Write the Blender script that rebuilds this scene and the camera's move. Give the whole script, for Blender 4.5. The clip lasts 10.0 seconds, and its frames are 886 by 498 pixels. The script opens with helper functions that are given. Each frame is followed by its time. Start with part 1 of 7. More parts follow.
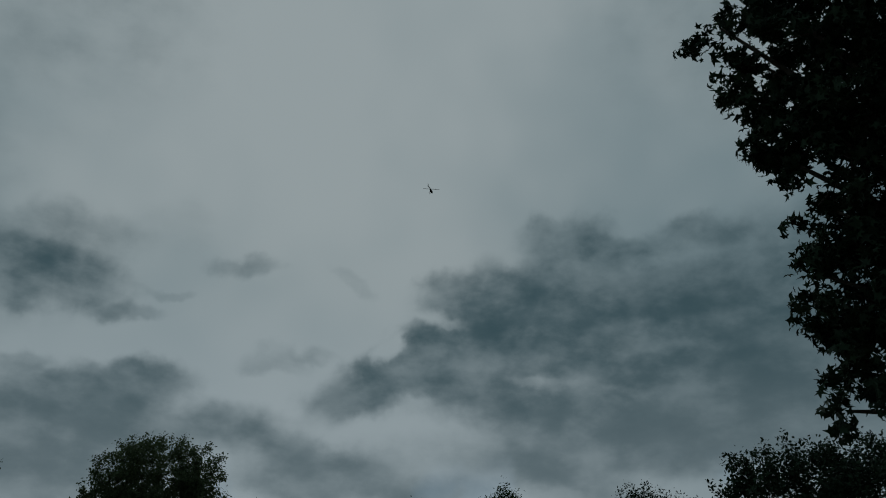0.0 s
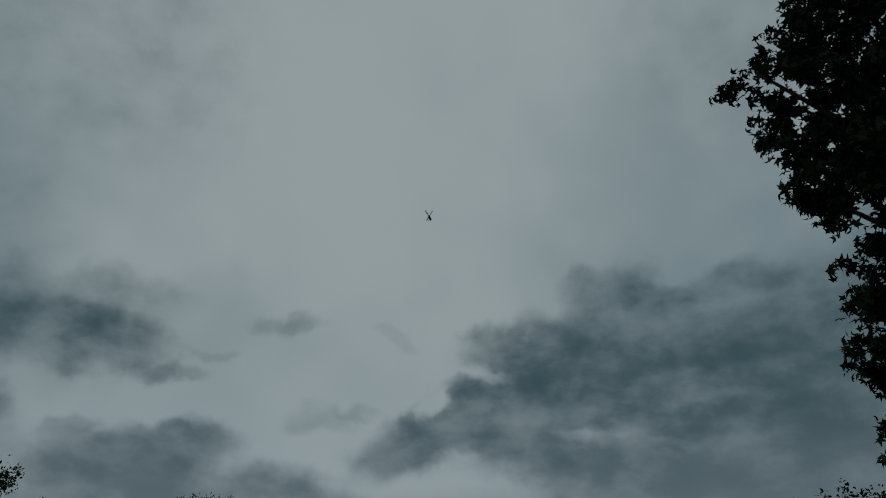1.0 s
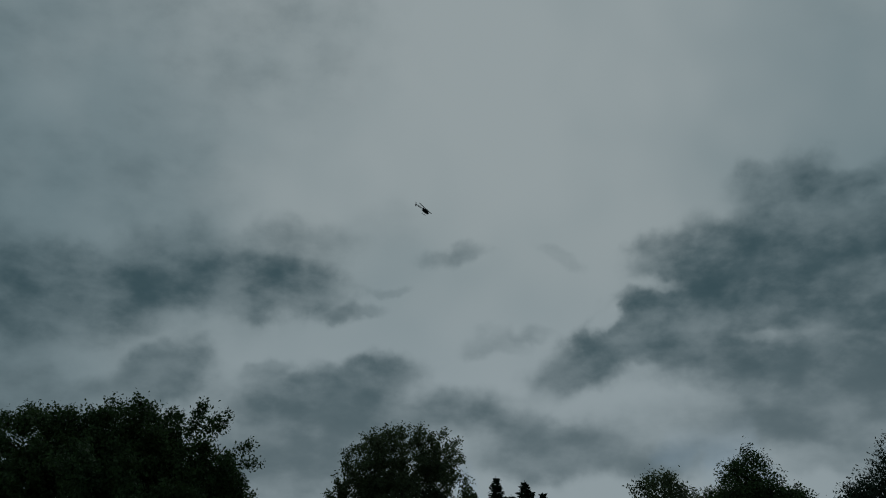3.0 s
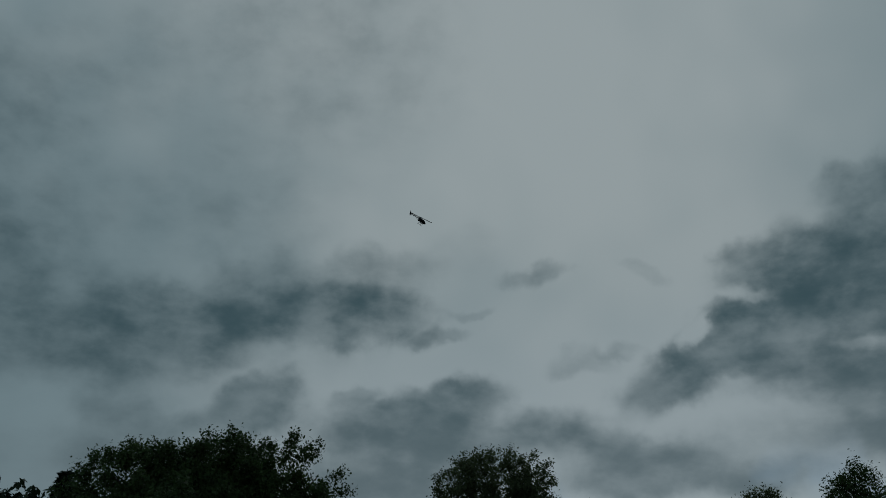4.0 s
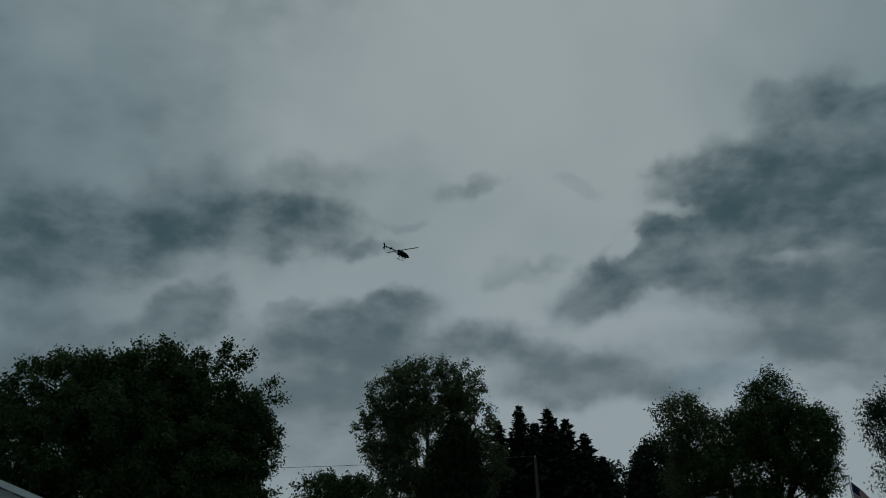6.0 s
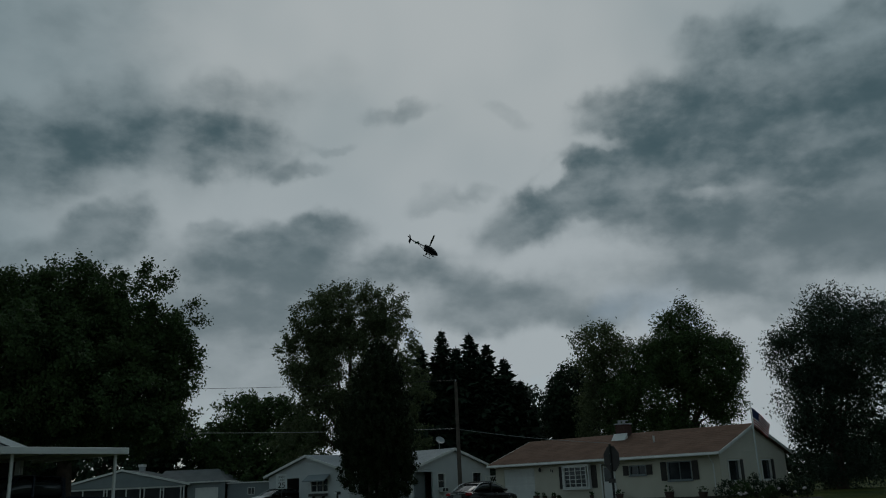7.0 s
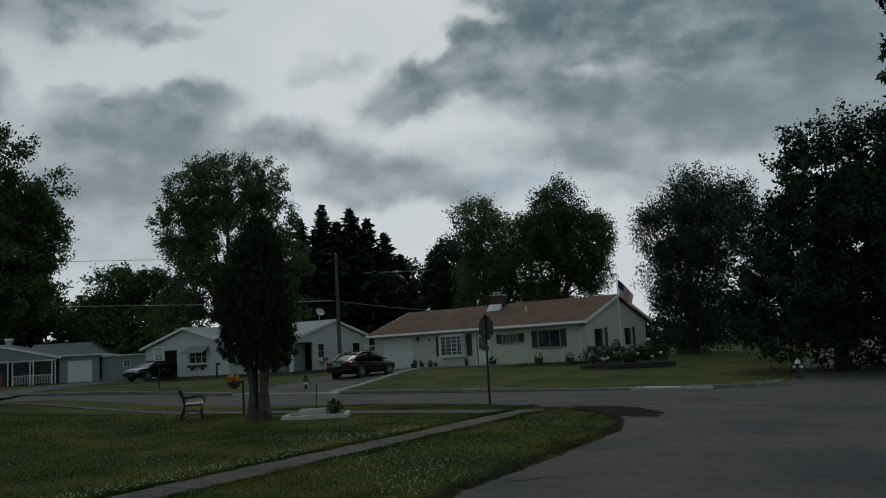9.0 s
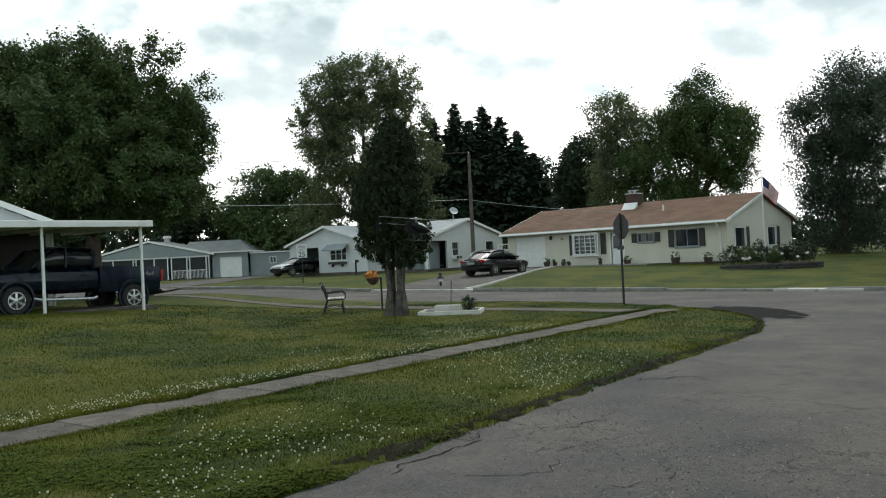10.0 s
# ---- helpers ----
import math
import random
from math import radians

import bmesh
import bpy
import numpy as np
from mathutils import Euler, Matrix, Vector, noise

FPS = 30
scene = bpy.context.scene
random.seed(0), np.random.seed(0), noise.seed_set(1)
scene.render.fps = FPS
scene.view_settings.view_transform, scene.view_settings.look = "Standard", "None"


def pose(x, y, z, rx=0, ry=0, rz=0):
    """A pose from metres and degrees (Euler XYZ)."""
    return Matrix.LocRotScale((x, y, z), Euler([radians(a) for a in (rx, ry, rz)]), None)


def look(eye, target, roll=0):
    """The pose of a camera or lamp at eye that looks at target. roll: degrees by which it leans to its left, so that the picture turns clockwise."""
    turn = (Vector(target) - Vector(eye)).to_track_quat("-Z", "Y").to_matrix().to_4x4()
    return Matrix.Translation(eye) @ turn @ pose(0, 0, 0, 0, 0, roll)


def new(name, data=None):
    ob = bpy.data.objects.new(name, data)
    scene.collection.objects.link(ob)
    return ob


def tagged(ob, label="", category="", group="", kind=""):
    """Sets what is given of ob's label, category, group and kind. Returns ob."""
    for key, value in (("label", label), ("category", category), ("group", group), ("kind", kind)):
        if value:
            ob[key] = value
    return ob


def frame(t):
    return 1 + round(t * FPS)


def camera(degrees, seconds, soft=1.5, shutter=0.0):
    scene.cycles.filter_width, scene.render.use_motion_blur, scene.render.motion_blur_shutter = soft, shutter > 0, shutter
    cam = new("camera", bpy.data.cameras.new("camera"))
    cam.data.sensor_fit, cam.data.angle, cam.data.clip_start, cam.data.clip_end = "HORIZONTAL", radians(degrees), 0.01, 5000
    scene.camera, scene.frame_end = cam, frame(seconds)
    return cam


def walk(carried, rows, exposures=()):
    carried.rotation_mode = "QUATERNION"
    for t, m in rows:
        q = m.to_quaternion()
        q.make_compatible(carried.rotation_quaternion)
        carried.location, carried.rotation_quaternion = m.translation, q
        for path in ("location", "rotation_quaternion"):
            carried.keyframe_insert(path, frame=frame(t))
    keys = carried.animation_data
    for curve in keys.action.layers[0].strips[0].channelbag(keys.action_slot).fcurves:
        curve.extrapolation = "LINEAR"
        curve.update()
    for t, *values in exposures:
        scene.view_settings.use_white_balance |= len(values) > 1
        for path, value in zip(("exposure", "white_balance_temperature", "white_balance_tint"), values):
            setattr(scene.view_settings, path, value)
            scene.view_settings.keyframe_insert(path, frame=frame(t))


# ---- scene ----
cam = camera(55.3, 10.0, soft=1.05)
walk(cam, [(t, pose(0, 0, 1.6, rx, ry, rz)) for t, rx, ry, rz in (
    (0.0, 116.935, -0.279, -13.415), (0.5, 117.833, 0.354, -12.779), (1.0, 120.548, -0.150, -10.194),
    (1.5, 120.333, 0.557, -7.379), (2.0, 119.104, 0.014, -5.632), (2.5, 116.834, 0.549, -0.234),
    (3.0, 115.417, 0.880, 2.464), (3.2, 115.498, 0.649, 4.384), (4.3, 117.343, 1.466, 9.177),
    (4.5, 116.695, 1.909, 9.246), (5.0, 115.740, 1.787, 9.543), (5.5, 114.680, 2.554, 9.104),
    (6.0, 110.941, 2.347, 4.312), (6.2, 109.913, 2.129, 3.195), (7.3, 104.576, 2.600, -2.900),
    (7.5, 103.887, 2.748, -4.378), (8.0, 100.072, 2.970, -8.264), (8.5, 98.677, 3.239, -10.490),
    (9.0, 96.835, 3.165, -8.956), (9.5, 93.074, 2.853, -4.617), (10.0, 90.460, 2.800, 0.022))],
    exposures=[(0.0, -1.6, 5850, -1), (3.0, -1.6, 5850, -1), (5.5, -1.58, 5850, -1), (6.2, -1.5, 5900, 0), (7.3, -1.15, 6150, 5), (7.5, -1.1, 6150, 5),
               (8.0, -0.95, 6250, 7), (8.5, -0.7, 6250, 7), (9.0, -0.58, 6350, 8), (9.5, -0.2, 6500, 9), (10.0, 1.15, 6850, 11)])


# ---- sky and sun ----
def node(tree, kind, **sets):
    n = tree.nodes.new(kind)
    for k, v in sets.items():
        n.inputs[k.replace("_", " ")].default_value = v
    return n


def mth(tree, op, a, b=None, c=None, clamp=False):
    n = tree.nodes.new("ShaderNodeMath")
    n.operation, n.use_clamp = op, clamp
    for i, v in enumerate((a, b, c)):
        if v is None:
            continue
        if isinstance(v, (int, float)):
            n.inputs[i].default_value = v
        else:
            tree.links.new(v, n.inputs[i])
    return n.outputs[0]


def remap(tree, v, a, b, c=0.0, d=1.0, smooth=True):
    n = tree.nodes.new("ShaderNodeMapRange")
    n.interpolation_type = "SMOOTHSTEP" if smooth else "LINEAR"
    tree.links.new(v, n.inputs["Value"])
    for k, x in zip(("From Min", "From Max", "To Min", "To Max"), (a, b, c, d)):
        n.inputs[k].default_value = x
    return n.outputs["Result"]


def blend(tree, fac, a, b, kind="MIX"):
    n = tree.nodes.new("ShaderNodeMix")
    n.data_type, n.blend_type = "RGBA", kind
    for sock, v in ((n.inputs[0], fac), (n.inputs[6], a), (n.inputs[7], b)):
        if isinstance(v, (int, float)):
            sock.default_value = v
        elif isinstance(v, tuple):
            sock.default_value = (*v, 1)
        else:
            tree.links.new(v, sock)
    return n.outputs[2]


def noise_tex(tree, vec, scale, detail=4, rough=0.55, lac=2.0):
    n = node(tree, "ShaderNodeTexNoise", Scale=scale, Detail=detail, Roughness=rough, Lacunarity=lac)
    if vec is not None:
        tree.links.new(vec, n.inputs["Vector"])
    return n


SUN_EL, SUN_AZ = 48, 10
world = bpy.data.worlds.new("sky")
scene.world = world
world.use_nodes = True
wt = world.node_tree
wt.nodes.clear()
sky = wt.nodes.new("ShaderNodeTexSky")
sky.sky_type, sky.sun_disc = "NISHITA", False
sky.sun_elevation, sky.sun_rotation = radians(SUN_EL), radians(SUN_AZ)
coord = wt.nodes.new("ShaderNodeTexCoord")
sep = wt.nodes.new("ShaderNodeSeparateXYZ")
wt.links.new(coord.outputs["Generated"], sep.inputs[0])
az = mth(wt, "MULTIPLY", mth(wt, "ARCTAN2", sep.outputs[0], sep.outputs[1]), 57.2958)
el = mth(wt, "MULTIPLY", mth(wt, "ARCSINE", sep.outputs[2]), 57.2958)
angles = wt.nodes.new("ShaderNodeCombineXYZ")
wt.links.new(az, angles.inputs[0]), wt.links.new(mth(wt, "MULTIPLY", el, 1.0), angles.inputs[1])
# billows: two noises bend the cloud outlines
warp_a, warp_b = noise_tex(wt, angles.outputs[0], 0.16, 4, 0.5), noise_tex(wt, angles.outputs[0], 0.42, 5, 0.52)
bend = wt.nodes.new("ShaderNodeVectorMath")
bend.operation = "MULTIPLY_ADD"
wt.links.new(warp_a.outputs["Color"], bend.inputs[0])
bend.inputs[1].default_value = (4.4, 3.2, 0)
wt.links.new(angles.outputs[0], bend.inputs[2])
bend2 = wt.nodes.new("ShaderNodeVectorMath")
bend2.operation = "MULTIPLY_ADD"
wt.links.new(warp_b.outputs["Color"], bend2.inputs[0])
bend2.inputs[1].default_value = (2.6, 2.0, 0)
wt.links.new(bend.outputs[0], bend2.inputs[2])
OFF = (3.5, 2.6)


def cloud_sum(blobs):
    total, vec = None, bend2.outputs[0]
    for i, (a, e, ra, re, tilt, weight) in enumerate(blobs):
        if i and i % 14 == 0:
            # a hair of drift from group to group keeps the sums in order
            drift = wt.nodes.new("ShaderNodeVectorMath")
            drift.operation = "MULTIPLY_ADD"
            wt.links.new(total, drift.inputs[0])
            drift.inputs[1].default_value = (1e-5, 1e-5, 0)
            wt.links.new(bend2.outputs[0], drift.inputs[2])
            vec = drift.outputs[0]
        m = wt.nodes.new("ShaderNodeMapping")
        m.vector_type = "TEXTURE"
        wt.links.new(vec, m.inputs["Vector"])
        m.inputs["Location"].default_value = (a + OFF[0], e + OFF[1], 0)
        m.inputs["Rotation"].default_value = (0, 0, radians(tilt))
        m.inputs["Scale"].default_value = (1.2 * ra, 1.22 * re, 1)
        ln = wt.nodes.new("ShaderNodeVectorMath")
        ln.operation = "LENGTH"
        wt.links.new(m.outputs[0], ln.inputs[0])
        v = remap(wt, ln.outputs["Value"], 1.25, 0.35, 0, weight)
        total = v if total is None else mth(wt, "ADD", total, v)
    return total


# dark cloud masses: azimuth, elevation, half sizes, tilt (degrees), depth
clouds = cloud_sum((
    (7.1, 17.4, 3.7, 1.7, 21, 0.8), (11.7, 19.3, 4.8, 2.1, 26, 0.9), (16.8, 22.4, 5.3, 2.3, 17, 0.95), (14.8, 24.7, 3.3, 1.6, 22, 0.7),
    (21.6, 22.8, 6, 2.6, 1, 0.9), (22.9, 27.3, 3.5, 1.6, 5, 0.7), (26, 26.5, 3.2, 1.1, -15, 0.55), (31.7, 26.9, 3.7, 1, -3, 0.5),
    (29.5, 23.7, 4.9, 1.8, -14, 0.8), (33.3, 21.3, 4.6, 2.2, -17, 0.7), (20.4, 19.8, 5.9, 1.7, 6, 0.6), (30.8, 19, 7.5, 2, 1, 1),
    (36.5, 18.7, 4.7, 2.1, -8, 0.8), (16.3, 16.9, 5.8, 1.6, -6, 0.7), (24, 15.3, 7.7, 1.8, 1, 0.85), (28.3, 14, 6.7, 1.8, 1, 0.7),
    (21.9, 12.1, 5, 1.3, -21, 0.45), (35.4, 14.6, 6.4, 2.1, -6, 0.6), (40.6, 21.6, 3.9, 3.1, -10, 0.5), (24.4, 20.4, 2.0, 0.5, -4, -0.4),
    (19.4, 18.2, 1.6, 0.5, -2, -0.4), (13.3, 22.3, 1.8, 0.6, 9, -0.6), (9.9, 20.4, 1, 0.6, 39, -0.5), (11.4, 17, 1.8, 0.6, 1, -0.45),
    (28.1, 25.4, 1.8, 0.5, -6, -0.5), (26.4, 17.1, 2.6, 0.4, -4, -0.35), (-28.2, 21.4, 7.5, 2.3, 10, 0.65), (-29.5, 19.1, 7.6, 1.4, 7, 0.4),
    (-22.3, 24.9, 3.5, 1.5, 16, 0.4), (-13.9, 25.3, 4.6, 1.9, 3, 0.5), (-16.9, 22.7, 7.2, 1.7, 3, 0.55), (-10.5, 22.3, 2.4, 1.5, 2, 0.3),
    (-8, 21.2, 2.2, 0.6, 5, 0.45), (-1.4, 24.6, 2.4, 0.8, -2, 0.34), (6.4, 24.6, 2, 0.7, -14, 0.25), (-6, 22.8, 1.7, 0.4, 0, 0.25),
    (-21.6, 16.4, 3.4, 1.4, 19, 1), (-14.5, 17.6, 1.7, 0.7, 22, 0.5), (-7.9, 16, 4.3, 2.1, 19, 0.95), (-10.9, 15.6, 4.6, 1.9, 10, 0.6),
    (-10, 12.8, 6.5, 2.2, 5, 0.85), (-1.5, 14.3, 4.4, 1.5, 3, 0.55), (5.9, 12, 5.5, 1.8, 2, 0.45), (0.7, 19.1, 2.6, 0.8, 3, 0.2),
    (4.1, 19.7, 1.6, 0.5, -3, 0.25), (12.7, 10.8, 3.5, 1.3, 6, 0.4), (-30.2, 29.2, 9.2, 2.4, 15, 0.16), (-21.2, 28.6, 6.1, 2.2, 15, 0.14),
    (-29.6, 16.4, 2.9, 1.4, 7, 0.5), (-28.5, 13.8, 3.9, 1.7, 5, 0.45), (-6.5, 27, 3.4, 1.9, 0, 0.15), (-15.5, 22.5, 6.5, 1.8, 10, 0.35),
    (-0.6, 24.7, 2.4, 0.8, 0, 0.14), (-10.2, 16, 5.5, 2, 11, 0.35), (-12.2, 11.6, 6.4, 2.1, 1, 0.55), (5.2, 11.8, 4.3, 1.7, -3, 0.5),
    (13, 10.6, 3.1, 1.3, -4, 0.5), (2.6, 13.8, 2.7, 0.9, -2, 0.35), (19.6, 12, 4.5, 1.1, -16, 0.4), (28.7, 14.7, 6.7, 2.1, -4, 0.45),
    (35.6, 16, 4.6, 2, -11, 0.4), (1.2, 19.1, 2.8, 0.8, -1, 0.15), (-15.7, 15.7, 4.8, 1.4, 3, 0.25), (24.5, 9.3, 5.2, 0.9, -6, 0.35),
    (-30, 24, 12, 7, 5, 0.16), (-22, 13, 13, 5, 0, 0.2), (-11, 8.5, 8, 3, 0, 0.5), (31, 20, 9, 6, 0, 0.5), (26, 15, 9, 3, 3, 0.35), (38, 20, 7, 7, 0, 0.35), (20, 20, 7, 4, 14, 0.32), (27, 11, 13, 3.5, 0, 0.15), (-24, 21.3, 12, 3, 4, 0.35), (-20, 41, 14, 9, 0, 0.3), (38, 44, 14, 11, 0, 0.25), (-42, 21, 11, 5, 5, 0.4), (2, 12.5, 12, 2.4, 0, 0.26), (20, 13.5, 10, 2.8, 0, 0.26), (46, 20, 12, 8, 0, 0.7), (-40, 34, 9, 4, 20, 0.3), (-34, 11, 10, 3, 0, 0.4),
    # added clouds out of view at the sides, behind and overhead, to dim the land
    (-62, 24, 22, 14, 0, 0.9), (72, 26, 26, 16, 0, 0.9), (115, 35, 40, 24, 0, 0.9), (-115, 30, 40, 24, 0, 0.9),
    (0, 82, 400, 24, 0, 1.0), (180, 40, 50, 30, 0, 0.9), (-178, 40, 50, 30, 0, 0.9)))
squash = wt.nodes.new("ShaderNodeVectorMath")
squash.operation = "MULTIPLY"
wt.links.new(angles.outputs[0], squash.inputs[0])
squash.inputs[1].default_value = (0.9, 1.45, 1)
wisps, folds = noise_tex(wt, squash.outputs[0], 0.3, 6, 0.55), noise_tex(wt, squash.outputs[0], 0.27, 5, 0.52)
# overlapping masses grow opaque; folds thin them, wisps fray their edges
solid = mth(wt, "SUBTRACT", 1.0, mth(wt, "POWER", 0.3, mth(wt, "MAXIMUM", clouds, 0.0)))
solid = mth(wt, "MULTIPLY", solid, remap(wt, folds.outputs["Fac"], 0.3, 0.7, 1.08, 0.84))
mass = mth(wt, "ADD", solid, mth(wt, "MULTIPLY", remap(wt, wisps.outputs["Fac"], 0.3, 0.7, -0.10, 0.12), mth(wt, "MULTIPLY_ADD", solid, 1.1, 0.22)))
dark = remap(wt, mass, 0.02, 1.0)
# veil of high cloud, brightest around the hidden sun
glow = wt.nodes.new("ShaderNodeVectorMath")
glow.operation = "DOT_PRODUCT"
wt.links.new(coord.outputs["Generated"], glow.inputs[0])
glow.inputs[1].default_value = (math.sin(radians(2)) * math.cos(radians(44)), math.cos(radians(2)) * math.cos(radians(44)), math.sin(radians(44)))
veil = remap(wt, mth(wt, "ADD", glow.outputs["Value"], remap(wt, noise_tex(wt, angles.outputs[0], 0.045, 3).outputs["Fac"], 0.3, 0.7, -0.05, 0.05)), 0.80, 1.0)
low = mth(wt, "MULTIPLY", remap(wt, el, 26, 14), remap(wt, mth(wt, "ABSOLUTE", mth(wt, "ADD", az, -6.0)), 45, 12))
thin = blend(wt, veil, (0.50, 0.605, 0.645), (0.965, 0.98, 0.975))
thin = blend(wt, mth(wt, "MULTIPLY", low, 0.85), thin, (0.95, 0.98, 1.0))
thick = blend(wt, remap(wt, folds.outputs["Fac"], 0.30, 0.72), (0.14, 0.215, 0.245), (0.27, 0.345, 0.375))
# far off, near the horizon, more bright air lies before the clouds
thick = blend(wt, remap(wt, el, 21, 10, 0, 0.72), thick, (0.42, 0.48, 0.51))
cover = blend(wt, dark, thin, thick)
# clear blue shows through near the horizon
gap = mth(wt, "MULTIPLY", remap(wt, noise_tex(wt, bend.outputs[0], 0.12, 3).outputs["Fac"], 0.52, 0.66), remap(wt, el, 14, 7), clamp=True)
blue = blend(wt, 1.0, sky.outputs[0], (0.11, 0.11, 0.11), "MULTIPLY")
cover = blend(wt, mth(wt, "MULTIPLY", gap, 0.75), cover, blue)
back = node(wt, "ShaderNodeBackground", Strength=1.0)
wt.links.new(cover, back.inputs["Color"])
wt.links.new(back.outputs[0], wt.nodes.new("ShaderNodeOutputWorld").inputs["Surface"])

sun = new("sun", bpy.data.lights.new("sun", "SUN"))
sun.data.energy, sun.data.angle, sun.data.color = 0.5, radians(25), (1.0, 0.96, 0.9)
sa, se = radians(SUN_AZ), radians(SUN_EL)
sun.matrix_world = look((60 * math.sin(sa) * math.cos(se), 60 * math.cos(sa) * math.cos(se), 60 * math.sin(se)), (0, 0, 0))


# ---- materials ----
def material(name, base, second=None, rough=0.7, metal=0.0, scale=6.0, bump=0.15, fine=60.0, random_tint=0.0, spec=0.4, island=False, trans=0.0):
    """A surface with broad stains, fine grain and relief."""
    m = bpy.data.materials.new(name)
    m.use_nodes = True
    t = m.node_tree
    b = t.nodes["Principled BSDF"]
    tc = t.nodes.new("ShaderNodeTexCoord").outputs["Object"]
    big, small = noise_tex(t, tc, scale, 5, 0.6), noise_tex(t, tc, fine, 3, 0.6)
    second = second or tuple(c * 0.72 for c in base)
    mix = mth(t, "ADD", mth(t, "MULTIPLY", remap(t, big.outputs["Fac"], 0.3, 0.7), 0.65), mth(t, "MULTIPLY", small.outputs["Fac"], 0.35))
    col = blend(t, mix, base, second)
    if random_tint:
        src = t.nodes.new("ShaderNodeNewGeometry").outputs["Random Per Island"] if island else t.nodes.new("ShaderNodeObjectInfo").outputs["Random"]
        col = blend(t, 1.0, col, blend(t, src, (1 - random_tint,) * 3, (1 + random_tint,) * 3), "MULTIPLY")
    t.links.new(col, b.inputs["Base Color"])
    b.inputs["Metallic"].default_value = metal
    b.inputs["Specular IOR Level"].default_value = spec
    t.links.new(remap(t, mix, 0, 1, max(0.03, rough - 0.08), min(1, rough + 0.08)), b.inputs["Roughness"])
    if bump:
        bp = node(t, "ShaderNodeBump", Strength=bump, Distance=0.02)
        t.links.new(small.outputs["Fac"], bp.inputs["Height"])
        t.links.new(bp.outputs[0], b.inputs["Normal"])
    if trans:
        tr = t.nodes.new("ShaderNodeBsdfTranslucent")
        t.links.new(col, tr.inputs["Color"])
        mixer = node(t, "ShaderNodeMixShader", Fac=trans)
        t.links.new(b.outputs[0], mixer.inputs[1]), t.links.new(tr.outputs[0], mixer.inputs[2])
        t.links.new(mixer.outputs[0], t.nodes["Material Output"].inputs["Surface"])
    return m


